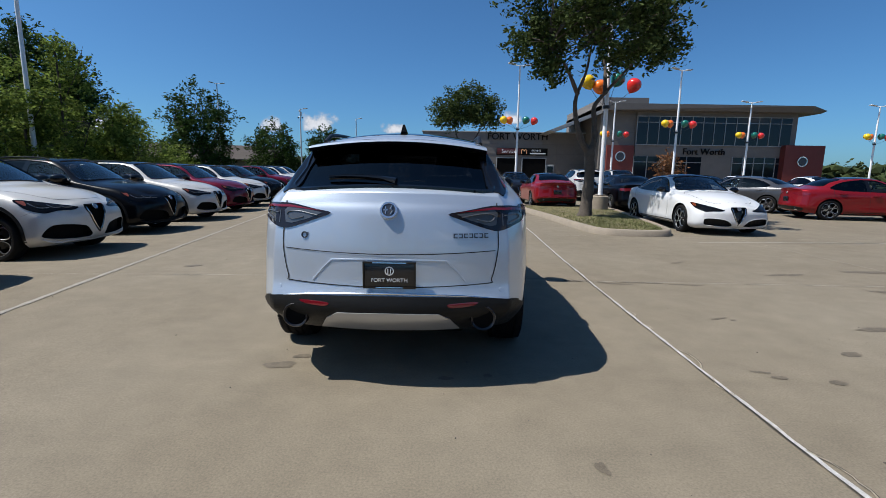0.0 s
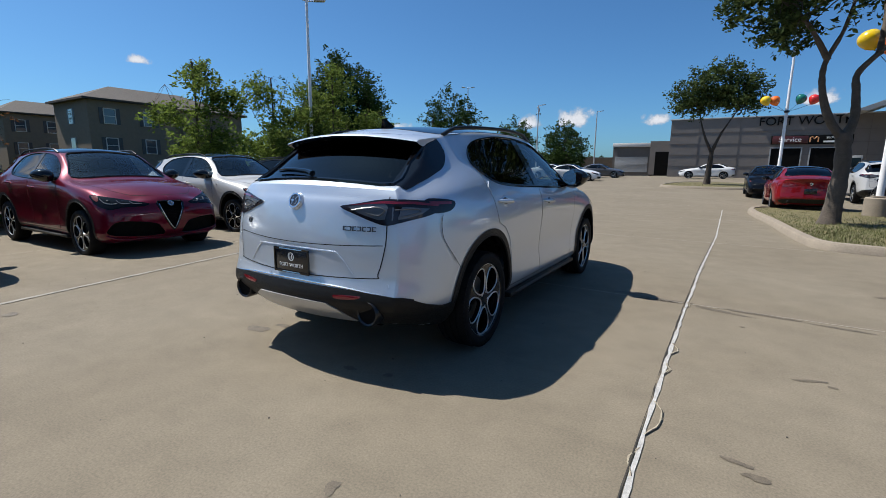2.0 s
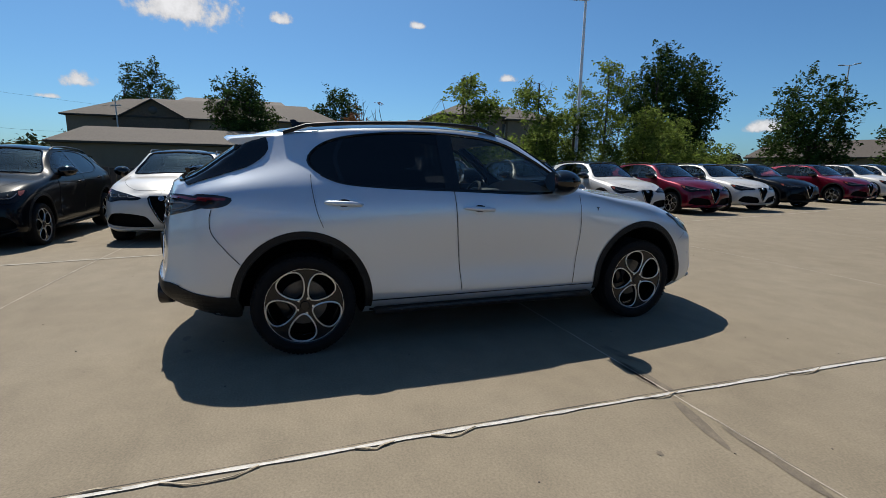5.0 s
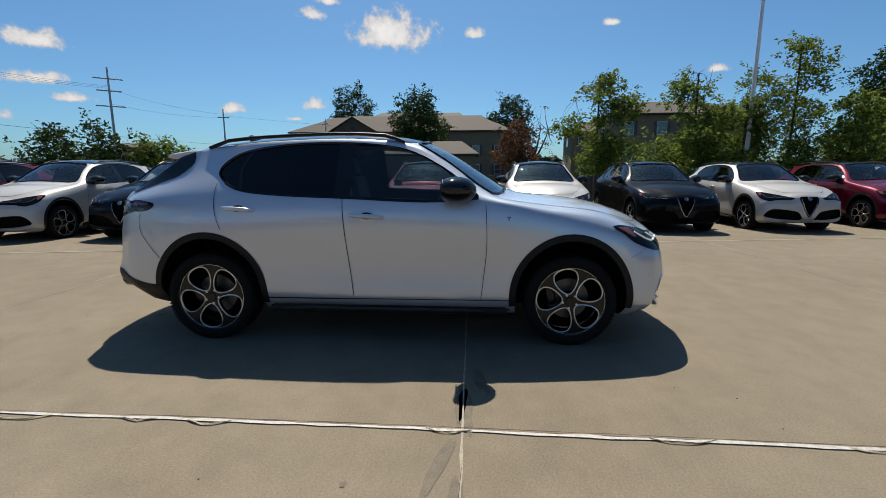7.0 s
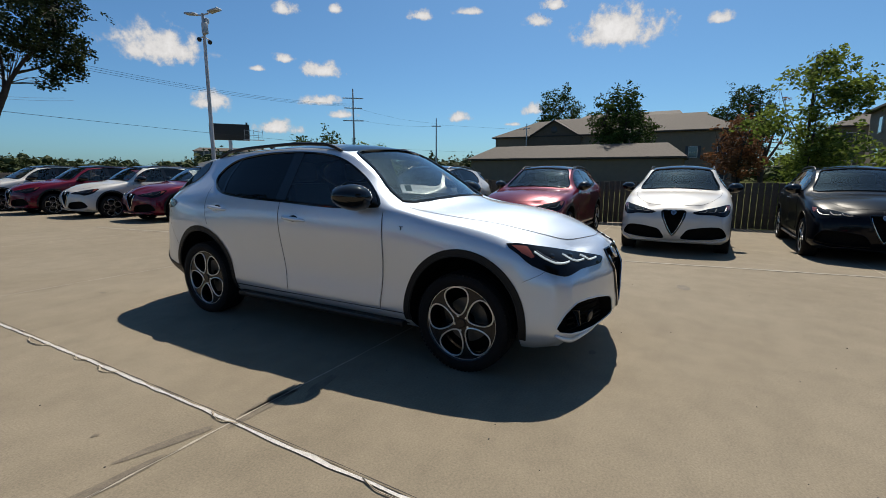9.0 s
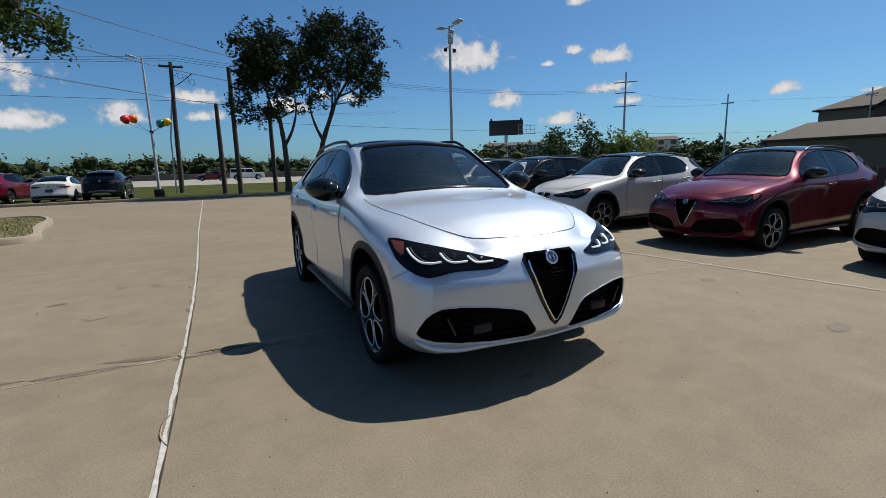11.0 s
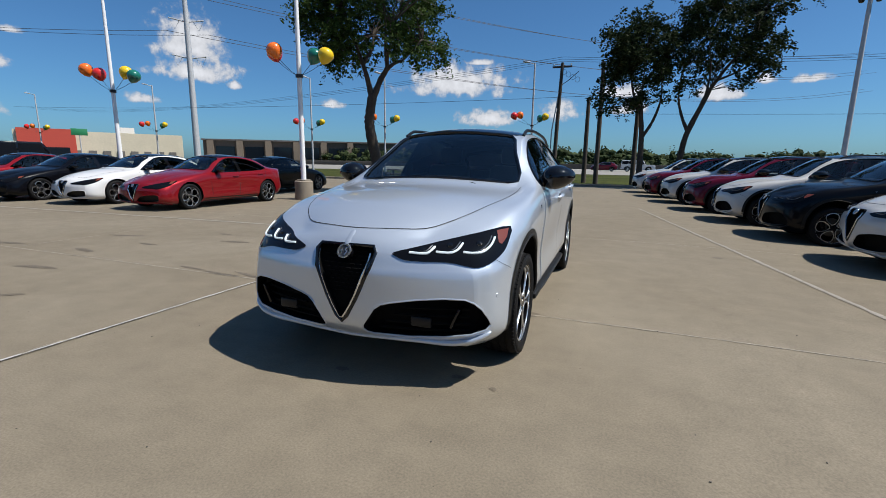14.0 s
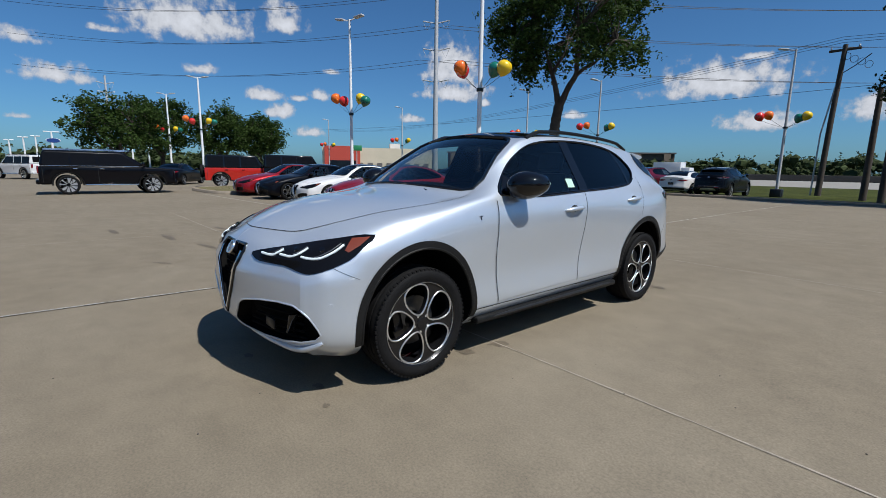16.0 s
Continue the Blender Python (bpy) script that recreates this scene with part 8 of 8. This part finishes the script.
def window(parent, x, y, z, w, h, side="y", sgn=-1, shutters=True):
    """A sash window with white frame, middle rail and dark shutters on a wall that faces along an axis."""
    rot = 0 if side == "y" else 90
    m = Matrix.Translation((x, y, z)) @ Matrix.Rotation(radians(rot if sgn < 0 else rot + 180), 4, "Z")
    fr = part("window", moved(merge(block(0, -0.03, h / 2, w, 0.08, 0.07), block(0, -0.03, -h / 2, w + 0.1, 0.12, 0.07), block(-w / 2, -0.03, 0, 0.07, 0.08, h), block(w / 2, -0.03, 0, 0.07, 0.08, h), block(0, -0.03, 0, w, 0.07, 0.05)), m), WFR, parent)
    part("pane", moved(block(0, 0.0, 0, w - 0.06, 0.03, h - 0.06), m), PANE, fr)
    if shutters:
        part("shutter", moved(block(-w / 2 - 0.22, -0.03, 0, 0.32, 0.05, h + 0.1), m), FRAME, fr)
        part("shutter", moved(block(w / 2 + 0.22, -0.03, 0, 0.32, 0.05, h + 0.1), m), FRAME, fr)
    return fr


def gable_front(cx, cy, w, d, z0, rise, over=0.4):
    """A gable that faces along -y: its wall triangle set back under the two roof slopes; returns roof and wall."""
    roof, wall = bmesh.new(), bmesh.new()
    h, y0, y1 = w / 2 + over, cy - d / 2 - over, cy + d / 2 + 3.0
    drop = rise * over / (w / 2)
    for t, flip in ((0.0, 1), (-0.16, -1)):
        v = [roof.verts.new(p) for p in ((cx - h, y0, z0 - drop + t), (cx, y0, z0 + rise + t), (cx + h, y0, z0 - drop + t), (cx - h, y1, z0 - drop + t), (cx, y1, z0 + rise + t), (cx + h, y1, z0 - drop + t))]
        roof.faces.new((v[0], v[1], v[4], v[3])[::flip]), roof.faces.new((v[1], v[2], v[5], v[4])[::flip])
    roof.verts.ensure_lookup_table()
    q = roof.verts
    for i, j in ((0, 1), (1, 2)):
        roof.faces.new((q[i], q[j], q[j + 6], q[i + 6]))
    bmesh.ops.recalc_face_normals(roof, faces=roof.faces)
    a = [wall.verts.new((cx + dx, y, z)) for y in (cy - d / 2, cy + d / 2) for dx, z in ((-w / 2, 0), (w / 2, 0), (w / 2, z0), (0, z0 + rise - 0.1), (-w / 2, z0))]
    wall.faces.new(a[:5]), wall.faces.new(a[5:][::-1])
    for i in range(5):
        wall.faces.new((a[i], a[(i + 1) % 5], a[5 + (i + 1) % 5], a[5 + i]))
    bmesh.ops.recalc_face_normals(wall, faces=wall.faces)
    return roof, wall


def apartments(x, y, turn, label, blocks, gables=(), base=-0.1):
    """blocks: (cx, cy, width, depth, eave, rise, hip, wall material, windows across); gables: (cx, cy, width, depth, eave, rise, wall material)."""
    top = empty("apartment_building", pose(x, y, base, 0, 0, turn), label, "building")
    for cx, cy, w, d, ev, rise, mat in gables:
        r, q = gable_front(cx, cy, w, d, ev, rise)
        part("gable_roof", r, SHING, top, smooth=0)
        wl = part("gable_wall", q, mat, top, smooth=0)
        part("gable_vent", moved(lathe([(0.0005, 0.05), (0.42, 0.05), (0.5, 0.0)], 16, "y"), Matrix.Translation((cx, cy - d / 2 - 0.01, ev + rise * 0.42)) @ Matrix.Rotation(math.pi, 4, "Z")), FRAME, wl)
    for cx, cy, w, d, ev, rise, hip, mat, n in blocks:
        part("wall", block(cx, cy, ev / 2, w, d, ev), mat, top)
        part("roof", gable_roof(cx, cy, w, d, ev + 0.18, rise, 0.5, hip), SHING, top, "brown shingle roof", smooth=0)
        st = max(1, int(ev / 2.8)) if n else 0
        for s in range(st):
            for i in range(n):
                window(top, cx - w / 2 + w * (i + 0.5) / n, cy - d / 2 - 0.02, 1.5 + s * 2.75, 1.0, 1.4)
            window(top, cx + w / 2 + 0.02, cy, 1.5 + s * 2.75, 1.0, 1.4, "x", 1)
            window(top, cx - w / 2 - 0.02, cy, 1.5 + s * 2.75, 1.0, 1.4, "x", -1)
    return top


# wall front of each block faces the lot: local -y is turned towards +x
apartments(-75.0, -10.0, 90, "brown three-storey apartments with stepped hip roofs", [(-5.0, -4.5, 23.0, 9, 6.9, 2.6, 6.0, STUCCO, 7), (11.5, -6.0, 9.6, 9, 6.9, 2.3, 4.2, STUCCO, 3), (1.0, 3.5, 25.5, 9, 8.4, 2.2, 1.6, BRICKW, 0), (1.2, 10.0, 15.5, 9, 10.6, 1.25, 0.8, BRICKW, 0)],
           [(-7.0, -7.4, 8.0, 4.0, 6.9, 2.4, BRICKW)])
apartments(-52.6, 24.1, 88, "tan three-storey apartments with brown hip roof", [(-0.6, 0, 14.0, 8, 8.4, 1.75, 4.0, STUCCO, 4), (4.2, -1.2, 7.0, 7, 8.1, 1.5, 3.0, STUCCO, 2)], [], -1.2)
apartments(-76.2, 21.8, 88, "tan three-storey apartments with brown hip roof", [(0, 0, 9.4, 8, 8.4, 1.8, 3.0, STUCCO, 3)], [], -1.2)
apartments(-38.0, 72.0, 20, "far tan houses with brown roofs", [(0, 0, 22, 9, 3.2, 2.4, 2, STUCCO, 6)])
gar = empty("garage_row", pose(-42.0, -9.0, -0.1, 0, 0, 90), "long tan garage row with low brown roof", "building")
part("wall", block(0, 3.2, 1.4, 20.4, 6.4, 2.8), GARW, gar)
part("roof", gable_roof(0, 3.2, 20.4, 6.4, 3.0, 1.4, 0.35, 1.8), SHING, gar, "low brown shingle roof", smooth=0)

# board fence behind the parked cars
FENCE = plain("fence_wood", (0.075, 0.06, 0.046), 0.85, var=0.3, scale=6, bump=0.5, bump_scale=40)
fence = empty("board_fence", pose(0, 0, 0), "weathered dark board fence behind parked cars", "fence", kind="structure")
bmf = mesh_of("board", block(0, 0, 0.62, 0.022, 0.135, 1.24, 0.004), FENCE)
rnd = random.Random(9)
for i in range(170):
    y = -12.0 + 0.15 * i
    x = -10.95 - 0.06 * (y + 0.4)
    o = new("board", bmf)
    o.parent = fence
    o.matrix_basis = pose(x + rnd.uniform(-0.004, 0.004), y, lie(x, y) + rnd.uniform(-0.02, 0.02), 0, rnd.uniform(-1, 1), 3.4)
for i in range(10):
    y = -12.0 + 2.8 * i
    x = -11.03 - 0.06 * (y + 0.4)
    part("fence_post", block(x, y, lie(x, y) + 0.62, 0.1, 0.1, 1.26, 0.01), FENCE, fence)
part("fence_rail", merge(*(tube([(-11.0 - 0.06 * (y + 0.4), y, lie(-11, y) + z) for y in (-12, 13.4)], 0.035, 4) for z in (0.3, 0.95))), FENCE, fence)

# billboard, far flats and shops
bb = empty("billboard", pose(-46.6, -65.4, 0, 0, 0, 143), "dark billboard on a single steel post", "billboard")
part("post", tube([(0, 0, 0), (0, 0, 6.6)], 0.3, 12), POLEG, bb)
part("panel", block(0, 0, 7.9, 6.0, 0.5, 2.6, 0.05), plain("billboard_dark", (0.03, 0.028, 0.026), 0.7, var=0.2), bb, "blank dark panel")
part("catwalk", merge(block(3.6, -0.6, 6.7, 3.2, 0.8, 0.08), *(tube([(2.2 + 0.7 * i, -0.6, 6.7), (2.2 + 0.7 * i, -0.6, 8.3)], 0.04, 4) for i in range(5)), tube([(2.2, -0.6, 8.3), (5.0, -0.6, 8.0)], 0.04, 4), tube([(2.2, -0.6, 7.5), (5.0, -0.6, 7.4)], 0.04, 4)), POLEG, bb)
part("lamp", merge(block(-2.6, -0.3, 9.3, 0.3, 0.3, 0.4), block(2.6, -0.3, 9.3, 0.3, 0.3, 0.4)), BLK, bb)
FLATW = plain("flats_white", (0.5, 0.48, 0.45), 0.8, var=0.1, scale=0.5)


def flats(x, y, turn, n, label):
    top = empty("far_flats", pose(x, y, 2.0, 0, 0, turn), label, "building")
    part("wall", block(0, 0, 3.6, n * 4.2, 10, 7.2), FLATW, top)
    part("roof", gable_roof(0, 0, n * 4.2, 10, 7.3, 1.4, 0.4, 2), SHING, top, smooth=0)
    for i in range(n):
        for s in range(3):
            p = part("window", block(-n * 2.1 + 4.2 * (i + 0.5), -5.05, 1.4 + 2.4 * s, 1.9, 0.2, 1.5), FRAME, top)
        if i % 2:
            part("bay", block(-n * 2.1 + 4.2 * i, -5.2, 3.6, 1.0, 0.5, 7.0), PANELD, top)
    return top


flats(-118, -155, 142, 8, "white and grey far apartment blocks")
flats(-155, -118, 128, 3, "white and grey far apartment blocks")
br = empty("brick_offices", pose(86.0, -120.0, 0, 0, 0, 33.6) @ Matrix.Diagonal((2.05, 2.05, 1.7, 1)), "low brown brick offices across the highway", "building")
part("wall", block(0, -4, 2.0, 34, 8, 4.0), BRICKW, br)
for i in range(9):
    part("pier", block(-16 + 4 * i, 0.1, 2.0, 0.9, 0.4, 4.1), STUCCO, br)
    if i < 8:
        part("window_band", block(-14 + 4 * i, 0.05, 1.9, 2.6, 0.2, 2.0), DARKGL, br)
part("cornice", block(0, -3.9, 4.05, 34.3, 8.4, 0.25), PANELD, br)
st = empty("superstore", pose(182, -117, 0, 0, 0, 61) @ Matrix.Diagonal((2, 2, 1.8, 1)), "red and cream superstore across the lot", "building")
part("wall", block(0, -5, 2.9, 26, 10, 5.8), plain("store_cream", (0.55, 0.48, 0.36), 0.8, var=0.08, scale=0.4), st)
part("red_front", block(8.5, 0.3, 3.4, 8, 0.8, 5.4), plain("store_red", (0.4, 0.05, 0.03), 0.7, var=0.1), st)
part("glass_front", block(8.5, 0.8, 1.4, 6, 0.2, 2.2), DARKGL, st)
for i in range(8):
    part("opening", block(-11 + 2.2 * i, 0.1, 1.2, 1.2, 0.3, 1.6), PANELD, st)
part("roof_unit", block(-4, -5, 6.5, 2.4, 2.4, 1.4), WFR, st)
gs = empty("green_road_sign", pose(76, -43, 0, 0, 0, 60), "green road sign on a post", "sign")
part("post", tube([(0, 0, 0), (0, 0, 5.0)], 0.08, 8), POLEG, gs)
part("board", block(0, 0.1, 5.0, 2.0, 0.06, 1.0, 0.02), plain("sign_green", (0.02, 0.2, 0.08), 0.5), gs)
pt = empty("picnic_table", pose(13.0, -25.5, -0.02, 0, 0, 10), "dark picnic table on the verge", "table")
part("tabletop", block(0, 0, 0.72, 2.2, 0.75, 0.05, 0.01), FENCE, pt)
for s in (-0.65, 0.65):
    part("bench", block(0, s, 0.42, 2.2, 0.28, 0.05, 0.01), FENCE, pt)
for s in (-0.7, 0.7):
    part("leg", merge(block(s, 0, 0.36, 0.08, 0.1, 0.72), block(s, 0, 0.38, 0.08, 1.3, 0.06)), FENCE, pt)

# ---------------------------------------------------------------- vehicles in their places
SILVER = paint("pearl_silver_paint", (0.575, 0.63, 0.70), 0.60, 0.36, 1.0, 1.6)
WHITE = paint("white_paint", (0.60, 0.60, 0.60), 0.0, 0.4)
PEARL = paint("warm_white_paint", (0.50, 0.49, 0.47), 0.25, 0.42)
BLACKP = paint("black_paint", (0.003, 0.003, 0.0045), 0.0, 0.3, 0.5, 1.38)
REDP = paint("deep_red_paint", (0.105, 0.0012, 0.013), 0.3, 0.34)
REDS = paint("bright_red_paint", (0.22, 0.007, 0.011), 0.3, 0.32)
GREYP = paint("grey_paint", (0.09, 0.09, 0.095), 0.6, 0.34)
REDO = paint("orange_red_paint", (0.42, 0.020, 0.014), 0.0, 0.4)

hero = build_suv(SILVER, "pearl silver sport utility car with black roof on bare concrete", GLOSS)

proto = {}
ROW = [  # nose y, paint, words
    (-19.6, "white"), (-16.8, "red"), (-14.0, "white"), (-11.2, "red"), (-8.6, "white"), (-6.1, "black"), (-3.42, "white"), (-0.42, "red"), (2.40, "white"), (5.35, "black"), (8.15, "white"), (11.2, "red"), (13.8, "white"), (16.8, "black"), (21.6, "red"), (24.9, "white"), (27.8, "white")]
WORD = {"white": (PEARL, "warm white sport utility car with black roof in the parked row"), "red": (REDP, "deep red sport utility car with black roof in the parked row"), "black": (BLACKP, "black sport utility car with dark glass in the parked row")}
for y, c in ROW:
    x = -4.95 - 0.15 * (y + 0.4) - 2.30
    if 4 < y < 6:
        x -= 0.1
    m = pose(x, y, lie(x, y), 0, 0, -90)
    if c not in proto:
        proto[c] = build_suv(WORD[c][0], WORD[c][1], GLOSS, drl=False, plate=False)
        proto[c].matrix_basis = m
        tagged(proto[c], group="row of parked sport utility cars")
    else:
        copy_thing(proto[c], m)

sed = {}
SWORD = {"red": (REDS, "bright red saloon car parked in the lot"), "white": (WHITE, "white saloon car with black roof parked in the lot"), "black": (BLACKP, "black saloon car parked in the lot"), "grey": (GREYP, "dark grey saloon car parked in the lot")}
for c, x, y, rz in (
    ("white", 6.95, 7.75, 180), ("red", 9.75, -5.75, 0), ("white", 12.7, -5.9, 0), ("black", 15.6, -5.6, 0), ("red", 18.5, -5.6, 0),
    ("black", 11.9, -11.4, 180), ("red", 4.6, 15.3, 0), ("black", 7.4, 14.0, 0), ("black", 4.2, 22.0, 180), ("grey", 12.6, 14.6, 35), ("red", 14.5, 10.9, -100), ("white", 9.6, 14.2, 0),
    ("white", -8.9, 36.5, -90), ("white", -11.5, 39.5, -90), ("grey", -8.5, 45.5, -90), ("white", 1.0, 46.0, 90), ("white", 9.0, -27.6, 180), ("white", 17.0, 22.0, 0), ("white", 21.0, 22.0, 0), ("black", 13.6, 20.0, 0)):
    m = pose(x, y, lie(x, y), 0, 0, rz)
    if c not in sed:
        sed[c] = build_sedan(SWORD[c][0], SWORD[c][1], GLOSS if c != "grey" else None)
        sed[c].matrix_basis = m
        tagged(sed[c], group="parked saloon cars")
    else:
        copy_thing(sed[c], m)
for c, x, y, rz in (("black", 6.8, -27.2, 180), ("red", 11.9, -29.5, 170), ("red", 1.2, -84.5, -90), ("white", 7.6, 20.5, 0), ("white", 11.0, 24.0, 180)):
    copy_thing(proto[c], pose(x, y, lie(x, y), 0, 0, rz))

b = build_offroader(BLACKP, "black body-on-frame utility car with chrome rails", "utility_car", 4.85, 1.82, 1.92, None, False, 1.2, True, 0.78)
b.matrix_basis = pose(22.6, 0.85, lie(22, 1), 0, 0, 180)
b = build_offroader(REDO, "bright red boxy off-road car with black roof", "off_road_car", 4.55, 1.93, 1.93, GLOSS, True, 1.3)
b.matrix_basis = pose(27.2, -6.5, 0, 0, 0, 168)
b = build_offroader(BLACKP, "black boxy off-road car with spare wheel", "off_road_car", 4.6, 2.0, 1.9, GLOSS, True, 1.3)
b.matrix_basis = pose(26.0, -9.6, 0, 0, 0, 165)
b = build_offroader(WHITE, "white utility car parked far across the lot", "utility_car", 4.9, 1.85, 1.95, None, False, 1.2, True, 0.7)
b.matrix_basis = pose(47.2, 4.2, 0, 0, 0, -60)
b = build_offroader(WHITE, "white pickup truck driving along the highway", "pickup_truck", 5.6, 1.95, 2.0, None, False, 1.6, True)
b.matrix_basis = pose(-4.5, -84.5, 0.03, 0, 0, 90)
copy_thing(sed["black"], pose(33.0, -4.0, 0, 0, 0, 235))
van = empty("box_van", pose(34.5, -86, 0.03, 0, 0, 90), "white box van on the highway", "van")
part("box", block(0, -0.8, 1.9, 2.3, 5.0, 2.5, 0.05), WHITE, van)
part("cab", block(0, 2.5, 1.3, 2.1, 1.6, 1.8, 0.2), WHITE, van)
for sx in (-1, 1):
    for y in (-2.0, 2.3):
        wheel(van, sx * 0.95, y, 0.4, "spoke")

# ---------------------------------------------------------------- clouds far away
def cloud_mat():
    m, nt, p = nodes_of("cloud_vapour")
    tc = nt.nodes.new("ShaderNodeTexCoord")
    geo = nt.nodes.new("ShaderNodeNewGeometry")
    ns = add(nt, "ShaderNodeTexNoise", Scale=0.016, Detail=10.0, Roughness=0.6)
    nt.links.new(geo.outputs["Position"], ns.inputs["Vector"])
    # a flat foot: the lower half falls off faster
    sp = nt.nodes.new("ShaderNodeSeparateXYZ")
    nt.links.new(tc.outputs["Object"], sp.inputs[0])
    low = nt.nodes.new("ShaderNodeMath")
    low.operation = "MINIMUM"
    nt.links.new(sp.outputs["Y"], low.inputs[0])
    low.inputs[1].default_value = 0.0
    foot = nt.nodes.new("ShaderNodeMath")
    foot.operation = "MULTIPLY_ADD"
    nt.links.new(low.outputs[0], foot.inputs[0])
    foot.inputs[1].default_value = 0.9
    nt.links.new(sp.outputs["Y"], foot.inputs[2])
    cx = nt.nodes.new("ShaderNodeCombineXYZ")
    nt.links.new(sp.outputs["X"], cx.inputs["X"])
    nt.links.new(foot.outputs[0], cx.inputs["Y"])
    ln = nt.nodes.new("ShaderNodeVectorMath")
    ln.operation = "LENGTH"
    nt.links.new(cx.outputs[0], ln.inputs[0])
    fall = add(nt, "ShaderNodeMapRange")
    fall.inputs["From Min"].default_value, fall.inputs["From Max"].default_value = 0.1, 1.0
    fall.inputs["To Min"].default_value, fall.inputs["To Max"].default_value = 0.34, -0.42
    nt.links.new(ln.outputs["Value"], fall.inputs["Value"])
    su = nt.nodes.new("ShaderNodeMath")
    su.operation = "ADD"
    nt.links.new(ns.outputs[0], su.inputs[0])
    nt.links.new(fall.outputs[0], su.inputs[1])
    al = add(nt, "ShaderNodeMapRange")
    al.interpolation_type = "SMOOTHSTEP"
    al.inputs["From Min"].default_value, al.inputs["From Max"].default_value = 0.47, 0.76
    nt.links.new(su.outputs[0], al.inputs["Value"])
    sh = add(nt, "ShaderNodeMapRange")
    sh.inputs["From Min"].default_value, sh.inputs["From Max"].default_value = 0.45, 0.95
    sh.inputs["To Min"].default_value, sh.inputs["To Max"].default_value = 0.38, 0.66
    nt.links.new(su.outputs[0], sh.inputs["Value"])
    col = nt.nodes.new("ShaderNodeVectorMath")
    col.operation = "SCALE"
    col.inputs[0].default_value = (0.96, 0.99, 1.06)
    nt.links.new(sh.outputs[0], col.inputs["Scale"])
    em = nt.nodes.new("ShaderNodeEmission")
    nt.links.new(col.outputs[0], em.inputs[0])
    tr = nt.nodes.new("ShaderNodeBsdfTransparent")
    mix = nt.nodes.new("ShaderNodeMixShader")
    nt.links.new(al.outputs[0], mix.inputs[0])
    nt.links.new(tr.outputs[0], mix.inputs[1])
    nt.links.new(em.outputs[0], mix.inputs[2])
    nt.links.new(mix.outputs[0], nt.nodes["Material Output"].inputs["Surface"])
    return m


CLOUD = cloud_mat()
cb = bmesh.new()
bmesh.ops.create_circle(cb, cap_ends=True, segments=40, radius=1.0)
cme = mesh_of("cloud", cb, CLOUD, 0)
rnd = random.Random(77)
# azimuth from +y to the left, elevation, half width and half height in degrees
CLOUDS_1 = [(36.5, 4.3, 2.2, 0.8), (20.8, 5.2, 1.6, 0.9), (15.5, 5.5, 2.1, 1.3), (6.6, 5.3, 1.9, 0.8), (352.6, 6.7, 1.7, 0.8), (337.5, 14.6, 2.2, 1.3), (63.4, 10.1, 1.1, 0.5), (99.2, 15.2, 5.0, 2.7), (89.6, 15.2, 1.3, 0.7), (74.1, 15.7, 1.2, 0.5), (137.3, 12.5, 1.3, 0.6), (133.3, 11.4, 2.7, 1.0), (133.7, 8.2, 2.5, 0.8), (140.4, 11.3, 0.9, 0.4), (138.4, 5.0, 2.7, 1.0), (116.4, 18.0, 1.8, 0.5), (121.9, 17.6, 1.5, 0.7), (108.1, 16.8, 1.5, 0.9)]
CLOUDS_2 = [(106.5, 18.2, 1.7, 0.7), (108.6, 7.3, 1.5, 0.8), (117.2, 6.6, 1.8, 0.8), (111.1, 5.8, 1.3, 0.3), (131.2, 6.7, 1.7, 0.6), (180.1, 7.8, 3.0, 1.0), (149.5, 12.2, 4.5, 2.1), (145.2, 7.4, 2.2, 1.3), (137.4, 17.3, 1.6, 0.8), (131.7, 17.8, 1.1, 0.6), (199.2, 8.9, 7.4, 2.3), (195.6, 5.0, 3.5, 1.3), (187.3, 5.8, 2.3, 1.6), (214.3, 6.3, 1.6, 0.6), (163.2, 8.1, 1.6, 0.5), (228.2, 11.3, 3.9, 3.0), (227.9, 8.8, 4.4, 1.4), (249.9, 7.7, 2.4, 0.9)]
CLOUDS_3 = [(246.3, 7.7, 1.3, 0.5), (248.3, 6.1, 1.8, 1.1), (243.9, 8.0, 1.5, 0.8), (242.5, 10.7, 1.1, 0.4), (233.3, 5.8, 2.1, 0.7), (179.8, 6.0, 2.4, 0.8), (171.1, 7.2, 2.7, 1.0), (196.5, 11.4, 1.7, 0.4), (167.0, 8.4, 1.0, 0.6), (245.0, 3.9, 1.9, 0.8), (224.4, 7.8, 0.9, 0.6), (257.4, 14.2, 6.8, 2.8), (247.6, 15.3, 2.3, 1.9), (268.6, 8.0, 3.6, 1.1), (256.1, 9.9, 1.9, 0.7), (270.6, 10.8, 2.0, 0.9), (263.9, 12.6, 2.1, 0.5), (271.3, 4.1, 1.3, 0.4)]
CLOUDS = CLOUDS_1 + CLOUDS_2 + CLOUDS_3
for az, el, w, h in CLOUDS:
    d = 2400
    w, h = 1.95 * w, 2.3 * h
    a, e = radians(az), radians(el)
    p = Vector((-math.sin(a) * math.cos(e), math.cos(a) * math.cos(e), math.sin(e))) * d
    o = new("cloud", cme)
    o.matrix_basis = look(p, (0, 0, 0)) @ Matrix.Diagonal((d * math.tan(radians(w)), d * math.tan(radians(h)), d * math.tan(radians(h)), 1))
    tagged(o, "white fair-weather cumulus cloud in blue sky", "cloud", "clouds", "stuff")
